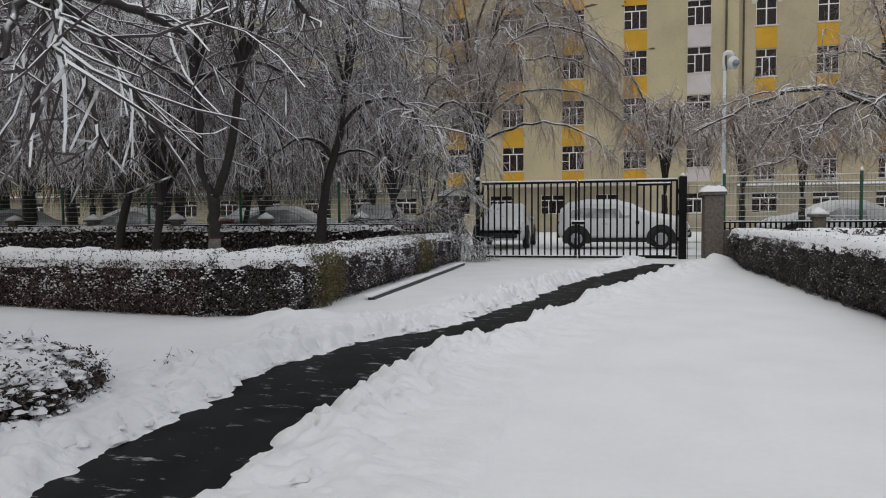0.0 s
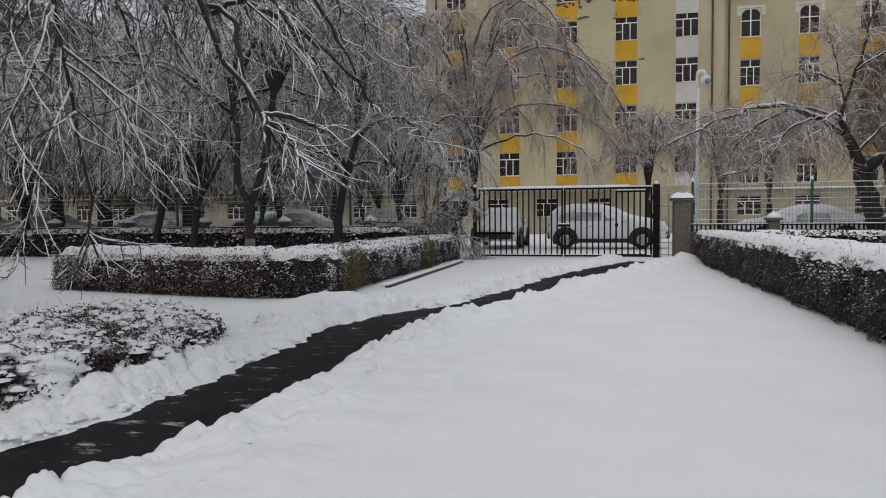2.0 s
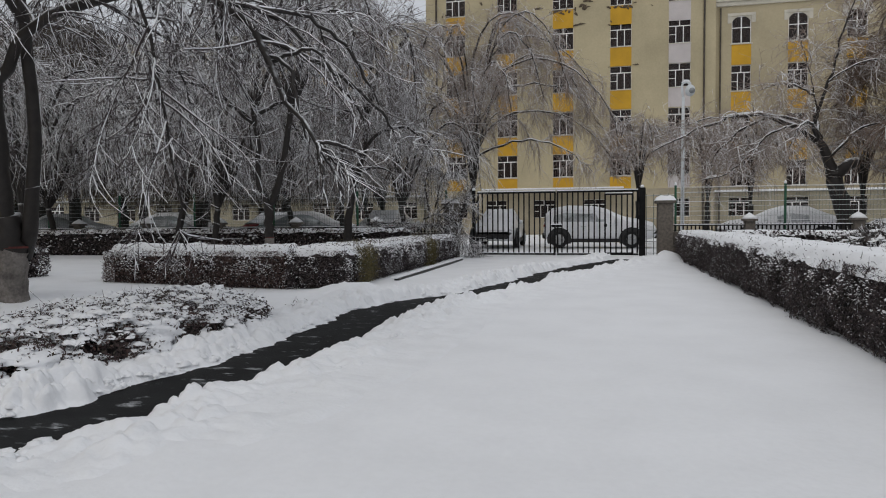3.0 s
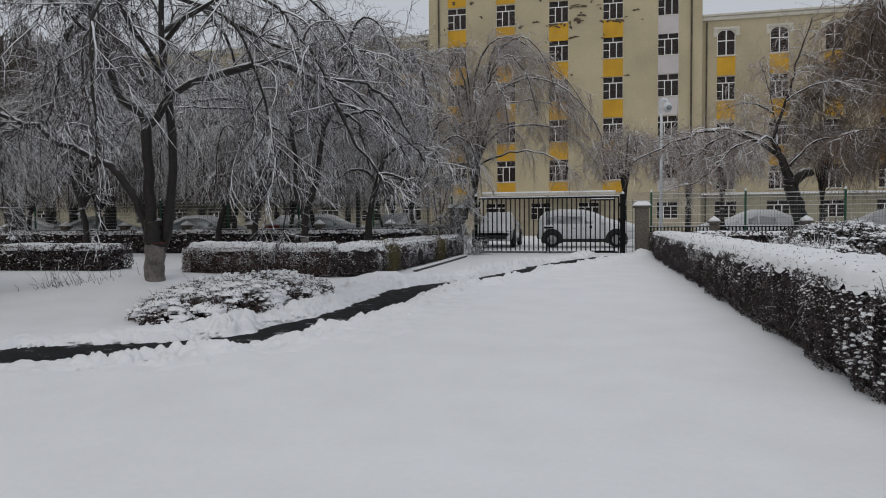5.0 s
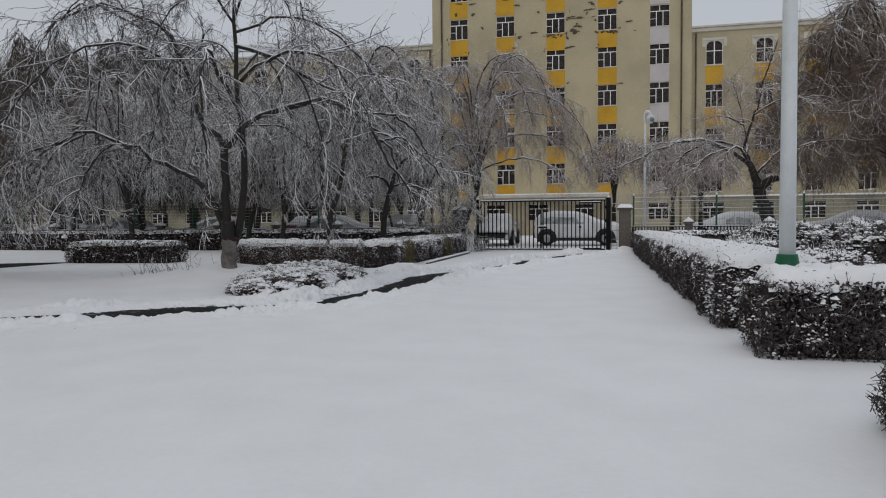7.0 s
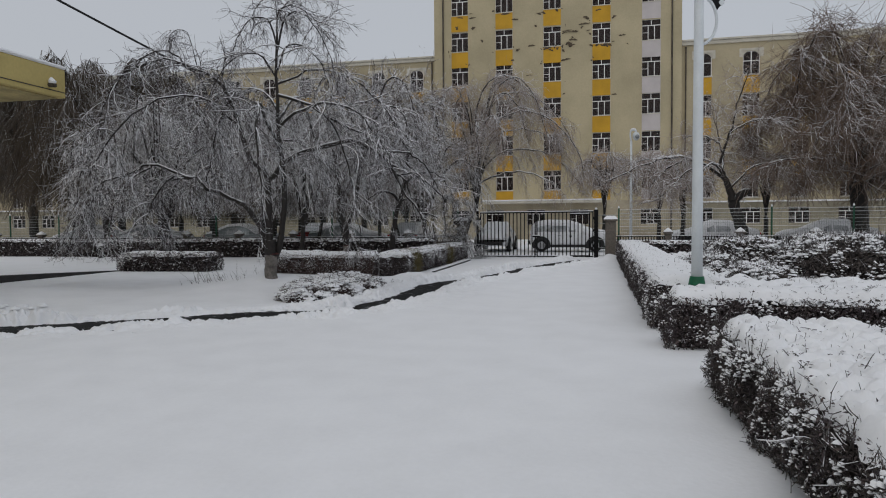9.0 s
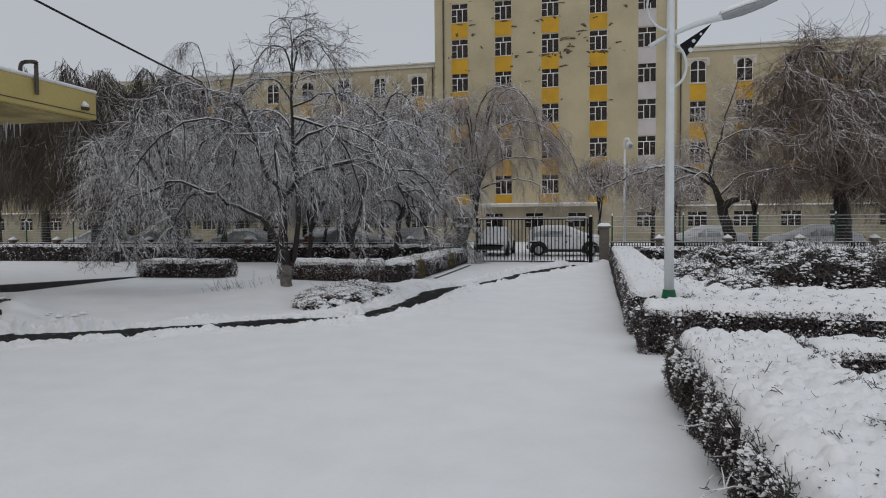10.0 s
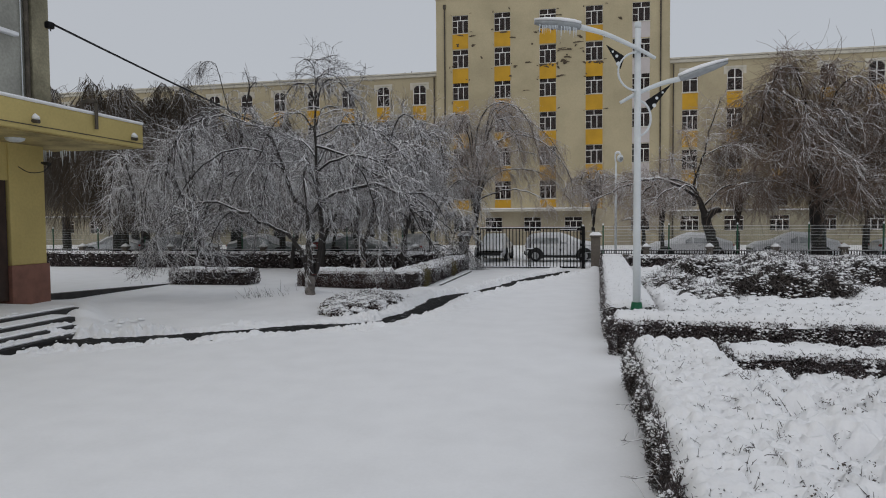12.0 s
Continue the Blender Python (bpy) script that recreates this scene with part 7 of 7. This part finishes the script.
trunks, limbs = round_crown(0, 0, 1.7, 6.8, 3.1, 21, 13, lean=(0.25, 0.1), trunk_r=0.11, droop=1.02)
elm = weeping_tree((0, 0, 0), trunks, limbs, 104, "weeping elm with iced drooping twigs near the fence", twig_mat="twig_frost", branch=(2.6, 0.8, 2.0), twig=(8.0, 0.3, 1.2), fine=(0, 0.1, 0.4),
                   radii=(0.0125, 0.0072, 0.006), segs=(3, 1), gravity=(0.24, 0.22, 0.1), wander=(0.14, 0.2), dusting=0.9, bseg=5, hang=0.4, floor=2.0, thick=1.2)
elm.matrix_world = pose(-8.6, -2.9, 0)
for x, y, rz, s in ((-6.3, -4.6, 70, 0.86), (-12.6, -4.2, 140, 1.0), (-6.7, 1.3, 210, 1.0), (-11.0, 2.4, 300, 1.1), (-3.0, 2.6, 120, 0.95), (19.6, -4.6, 45, 0.95), (-9.8, 5.2, 25, 0.95), (-5.0, 6.4, 250, 0.9), (-14.4, -1.2, 160, 0.95), (-18.2, -1.0, 80, 0.9)):
    copy_thing(elm, pose(x, y, 0, rz=rz)).scale = (s, s, s)


def tall_elm():
    """A tall elm with a broken top: one shoot arches over as a plume, another ends in a snag."""
    trunks = [([(-13.6, 1.2, -0.1), (-13.6, 1.2, 2.5), (-13.5, 1.1, 5.0), (-13.3, 1.0, 7.5)], 0.17, 0.06), ([(-13.4, 1.05, 6.5), (-12.9, 0.9, 8.6), (-12.62, 0.85, 9.7)], 0.06, 0.045)]
    limbs = [([(-13.35, 1.0, 7.2), (-13.9, 0.8, 8.6), (-14.15, 0.6, 9.9), (-14.45, 0.5, 10.9), (-14.95, 0.5, 11.1), (-15.4, 0.5, 10.6)], 0.035, 0.008),
             ([(-14.35, 0.55, 10.7), (-14.7, 0.4, 11.05), (-15.15, 0.3, 10.9), (-15.45, 0.3, 10.3)], 0.015, 0.006),
             ([(-12.62, 0.85, 9.7), (-12.78, 0.85, 10.3), (-12.95, 0.85, 10.75)], 0.035, 0.006), ([(-12.62, 0.85, 9.6), (-12.3, 0.85, 9.9), (-12.2, 0.85, 9.75)], 0.03, 0.008)]
    _, lb = round_crown(-13.4, 1.0, 4.6, 8.6, 4.0, 61, 12, trunk_r=0.1, dome=True, droop=1.0)
    weeping_tree((-13.6, 1.2, 0), trunks, limbs + lb, 110, "tall weeping elm with an arching plume and broken snag", branch=(2.6, 0.6, 1.7), twig=(8.0, 0.3, 1.1), fine=(0, 0.1, 0.3),
                 radii=(0.013, 0.0078, 0.006), segs=(3, 1), gravity=(0.26, 0.24, 0.1), wander=(0.14, 0.18), dusting=0.8, bseg=5, hang=0.45)


def upright_elm():
    """A young elm whose bare shoots stand up above the weeping crowns."""
    r = random.Random(17)
    trunks = [([(-5.2, 2.0, -0.1), (-5.2, 2.0, 2.5), (-5.15, 2.0, 4.8)], 0.10, 0.06)]
    limbs = []
    for i in range(11):
        x, y, z = -5.15 + r.uniform(-1.6, 1.4), 2.0 + r.uniform(-1.0, 1.0), r.uniform(6.6, 9.6)
        b = r.uniform(3.0, 4.8)
        limbs.append(([(-5.17, 2.0, b), (-5.17 + (x + 5.17) * 0.6, 2.0 + (y - 2.0) * 0.6, b + (z - b) * 0.35), (-5.17 + (x + 5.17) * 0.85, y, b + (z - b) * 0.7), (x, y, z)], 0.03, 0.007))
    weeping_tree((-5.2, 2.0, 0), trunks, limbs, 111, "young elm with bare upright shoots behind the fence", branch=(3.4, 0.4, 1.2), twig=(5.0, 0.2, 0.6), fine=(0, 0.1, 0.3),
                 radii=(0.012, 0.008, 0.006), segs=(3, 1), gravity=(0.03, 0.06, 0.05), wander=(0.12, 0.18), dusting=0.8, bseg=5, lift=0.5)


tall_elm()
upright_elm()

trunks, limbs = round_crown(0, 0, 2.4, 9.2, 5.2, 33, 18, lean=(0.7, 0), trunk_r=0.10, droop=0.8, low=0.42, dome=True)
for k, pts in enumerate(([(0.3, 4.0), (0.9, 8.0), (2.3, 8.9), (3.7, 7.6), (4.7, 5.8)], [(0.3, 4.0), (1.3, 6.2), (3.0, 7.0), (4.5, 6.4), (5.7, 5.0), (6.0, 3.6)], [(0.4, 3.5), (1.7, 4.9), (3.3, 5.2), (4.8, 4.6), (5.8, 3.4)],
                         [(0.4, 3.2), (1.8, 3.9), (3.1, 4.0), (4.3, 3.5), (5.1, 2.8)], [(0.4, 4.4), (1.3, 7.2), (2.7, 8.1), (4.3, 7.3), (5.4, 5.7)], [(0.4, 3.8), (1.6, 5.8), (3.2, 6.1), (4.6, 5.6), (5.5, 4.4)])):
    limbs.append(([(px, (0.9, -0.6, 0.5, -0.9, 1.3, 0.0)[k] * px / 5, pz) for px, pz in pts], 0.045, 0.011))
willow = weeping_tree((0, 0, 0), trunks, limbs, 105, "brown weeping willow with long hanging whips and frosted limbs", twig_mat="whip_pale", branch=(3.6, 0.5, 1.5), twig=(15.0, 0.25, 1.15), fine=(0, 0.1, 0.4),
                      radii=(0.010, 0.0054, 0.006), gravity=(0.20, 0.30, 0.15), name="willow", floor=1.3, segs=(3, 2), dusting=0.9, lift=0.25, wander=(0.18, 0.22), bseg=6, hang=0.6, load=1.25, thick=0.8)
willow.matrix_world = pose(-1.5, 4.3, 0)
copy_thing(willow, pose(-4.6, 3.6, 0, rz=140)).scale = (0.7, 0.7, 0.68)
trunks, limbs = round_crown(0, 0, 3.0, 9.2, 4.9, 35, 22, lean=(-0.2, 0), trunk_r=0.34, droop=0.9, low=0.38, dome=True, thin=0.055)
limbs.append(([(0.0, 0, 2.7), (0.7, -0.3, 3.2), (1.5, -0.5, 3.5), (1.75, -0.5, 3.55)], 0.16, 0.13))
willow_big = weeping_tree((0, 0, 0), trunks, limbs, 106, "big old willow with a thick dark trunk and brown hanging whips", twig_mat="whip", branch=(3.8, 0.6, 1.8), twig=(16.0, 0.5, 2.1), fine=(0, 0.1, 0.4),
                          radii=(0.013, 0.0095, 0.009), gravity=(0.14, 0.22, 0.2), name="willow", floor=0.7, segs=(3, 2), lift=0.4, dusting=0.95, wander=(0.22, 0.25), bseg=5, hang=0.6)
willow_big.matrix_world = pose(16.2, 2.9, 0)
willow_big.scale = (1.08, 1.08, 1.08)

trunks, limbs = round_crown(0, 0, 2.8, 11.8, 3.5, 41, 18, trunk_r=0.3, droop=1.0, low=0.55, dome=True)
willow_dark = weeping_tree((0, 0, 0), trunks, limbs, 107, "tall dark weeping willow with brown hanging whips", twig_mat="whip_dark", branch=(3.0, 0.5, 1.3), twig=(9.0, 0.5, 4.2), fine=(0, 0.1, 0.4),
                           radii=(0.015, 0.0125, 0.011), gravity=(0.26, 0.36, 0.3), name="willow", floor=1.9, segs=(2, 2), bseg=4, hang=0.85, wander=(0.18, 0.16), lift=0.3, dusting=0.6)
willow_dark.matrix_world = pose(-20.0, 6.0, 0)
for x, y, rz, s in ((-25.0, 7.5, 70, 1.0), (-30.5, 7.5, 160, 1.02), (-36.5, 9.5, 230, 1.0), (-16.0, 10.5, 310, 0.85), (-44.0, 11.0, 20, 1.1), (-23.0, 3.2, 100, 0.95), (-12.5, 12.5, 200, 0.8), (-27.5, 12.0, 280, 1.0), (-13.0, 5.2, 40, 0.72), (-18.0, 8.2, 190, 0.8), (-10.5, 15.0, 10, 0.72), (-15.5, 15.5, 130, 0.7), (-20.5, 15.0, 300, 0.75), (-25.5, 16.0, 60, 0.7), (-21.5, 2.0, 330, 0.8), (20.3, 8.5, 10, 0.7)):
    copy_thing(willow_dark, pose(x, y, 0, rz=rz)).scale = (s, s, s)


def fence_tree():
    trunks = [([(11.35, 2.1, -0.1), (11.25, 2.1, 1.0), (10.95, 2.1, 2.0), (10.85, 2.1, 2.5)], 0.26, 0.22),
              ([(10.85, 2.1, 2.4), (10.6, 2.1, 3.2), (10.3, 2.1, 3.9)], 0.17, 0.08), ([(10.9, 2.1, 2.35), (11.2, 2.0, 2.7), (11.5, 1.95, 2.8)], 0.18, 0.15)]
    limbs = [([(10.6, 2.1, 3.2), (9.8, 1.9, 3.9), (8.6, 1.7, 4.3), (7.4, 1.5, 4.1), (6.4, 1.4, 3.7), (5.4, 1.3, 3.2)], 0.09, 0.014),
             ([(10.3, 2.1, 3.9), (9.4, 2.3, 4.3), (8.5, 2.4, 4.1), (7.7, 2.4, 3.4), (7.2, 2.4, 2.7)], 0.06, 0.012),
             ([(10.3, 2.1, 3.9), (10.7, 2.1, 5.3), (11.1, 2.1, 6.8), (11.5, 2.1, 8.2)], 0.06, 0.012), ([(10.4, 2.1, 4.2), (10.2, 2.1, 5.4), (9.9, 2.1, 6.6)], 0.03, 0.008),
             ([(10.7, 2.1, 5.3), (11.5, 2.0, 5.8), (12.4, 1.9, 5.8), (13.0, 1.9, 5.2)], 0.03, 0.008), ([(10.8, 2.1, 3.0), (11.6, 2.4, 3.8), (12.3, 2.6, 4.0), (12.9, 2.7, 3.5)], 0.05, 0.01),
             ([(10.5, 2.1, 3.4), (10.0, 1.3, 3.9), (9.5, 0.7, 3.8), (9.1, 0.3, 3.1)], 0.05, 0.01), ([(10.4, 2.1, 3.8), (10.6, 3.0, 4.6), (10.8, 3.8, 4.5), (10.9, 4.3, 3.7)], 0.05, 0.01),
             ([(9.6, 1.9, 3.95), (8.8, 1.5, 3.6), (8.2, 1.3, 3.0), (7.6, 1.2, 2.5), (6.9, 1.2, 2.3)], 0.035, 0.01), ([(8.6, 1.7, 4.3), (7.8, 1.5, 4.25), (7.0, 1.4, 4.2), (6.2, 1.4, 3.9)], 0.03, 0.01),
             ([(10.3, 2.1, 4.9), (9.7, 2.0, 5.2), (9.2, 1.9, 5.25), (8.7, 1.9, 5.1)], 0.035, 0.01)]
    weeping_tree((11.35, 2.1, 0), trunks, limbs, 108, "gnarled old tree with a long snowy limb over the fence", twig_mat="whip_pale", branch=(6.0, 0.6, 1.7), twig=(10.0, 0.35, 1.1), fine=(1.2, 0.1, 0.35), radii=(0.014, 0.0065, 0.005), spread=1.1, floor=1.2, segs=(4, 2), wander=(0.2, 0.26), dusting=0.95, thick=0.9, load=1.35)


fence_tree()
trunks, limbs = round_crown(0, 0, 1.9, 5.3, 2.6, 51, 14, trunk_r=0.13, droop=0.8, thin=0.035, dome=True)
small = weeping_tree((0, 0, 0), trunks, limbs, 109, "small round-headed tree thick with snowy twigs", twig_mat="whip_pale", branch=(3.6, 0.5, 1.2), twig=(8.0, 0.25, 0.8), fine=(0, 0.1, 0.3), radii=(0.013, 0.0105, 0.008), name="small_tree", spread=1.1, floor=1.6, segs=(2, 2), wander=(0.2, 0.26), bseg=5)
small.matrix_world = pose(5.6, 9.4, 0)
for x, y, rz, s in ((8.7, 11.0, 80, 1.0), (9.2, 5.2, 200, 0.85), (13.2, 6.2, 320, 0.9)):
    copy_thing(small, pose(x, y, 0, rz=rz)).scale = (s, s, s)


def fallen_branch():
    """A broken, snow-laden branch leaning on the gate's hinge side."""
    rng = np.random.default_rng(202)
    t = thing("fallen_branch", (-0.5, -1.15, 0), "broken snowy branch leaning against the end of the gate", "branch")
    main = [catmull([(-0.9, 0.0, 1.15), (-0.4, 0.0, 1.3), (0.1, 0.05, 1.0), (0.55, 0.1, 0.5), (0.85, 0.05, 0.1)], 14), catmull([(-0.9, 0.1, 1.0), (-0.3, -0.1, 0.9), (0.2, -0.1, 0.55), (0.6, -0.15, 0.12)], 14),
            catmull([(-0.5, 0.1, 1.3), (0.0, 0.2, 1.75), (0.45, 0.2, 1.7), (0.75, 0.2, 1.3)], 14), catmull([(-2.6, -0.3, 1.0), (-1.8, -0.2, 1.05), (-0.9, 0.0, 0.98), (-0.2, 0.1, 0.85)], 14),
            catmull([(-0.6, 0.3, 1.5), (-0.35, 0.3, 2.4), (0.1, 0.25, 2.5), (0.4, 0.2, 1.9)], 14), catmull([(-0.8, 0.3, 1.4), (-0.9, 0.3, 2.3), (-0.6, 0.3, 2.7), (-0.25, 0.25, 2.2)], 14)]
    for ln in main:
        part("stem", Shape().tube(ln, np.linspace(0.022, 0.007, 14), 6).mesh("stem", M["bark"], True), t)
    lines = np.array(main)
    P, T, _ = offshoots(lines, 60, rng, 0.05)
    out = rng.normal(0, 1, T.shape)
    tw = grow(P, T * 0.6 + out * 0.6, rng.uniform(0.2, 0.7, len(P)), 5, 0.10, 0.2, rng)
    tw[..., 2] = np.maximum(tw[..., 2], 0.03)
    v, q = tubes(tw, np.tile(np.linspace(1, 0.5, 6) * 0.0085, (len(tw), 1)), 3)
    part("twig_mass", raw_mesh("twig_mass", v, q, M["twig"]), t, kind="stuff")
    P, T, _ = offshoots(tw, 7, rng, 0.1)
    fi = grow(P, T * 0.6 + rng.normal(0, 0.7, T.shape), rng.uniform(0.06, 0.25, len(P)), 2, 0.06, 0.15, rng)
    v, q = tubes(fi, np.full((len(fi), 3), 0.0042), 3)
    part("fine_twig_mass", raw_mesh("fine_twig_mass", v, q, M["twig"]), t, kind="stuff")


fallen_branch()
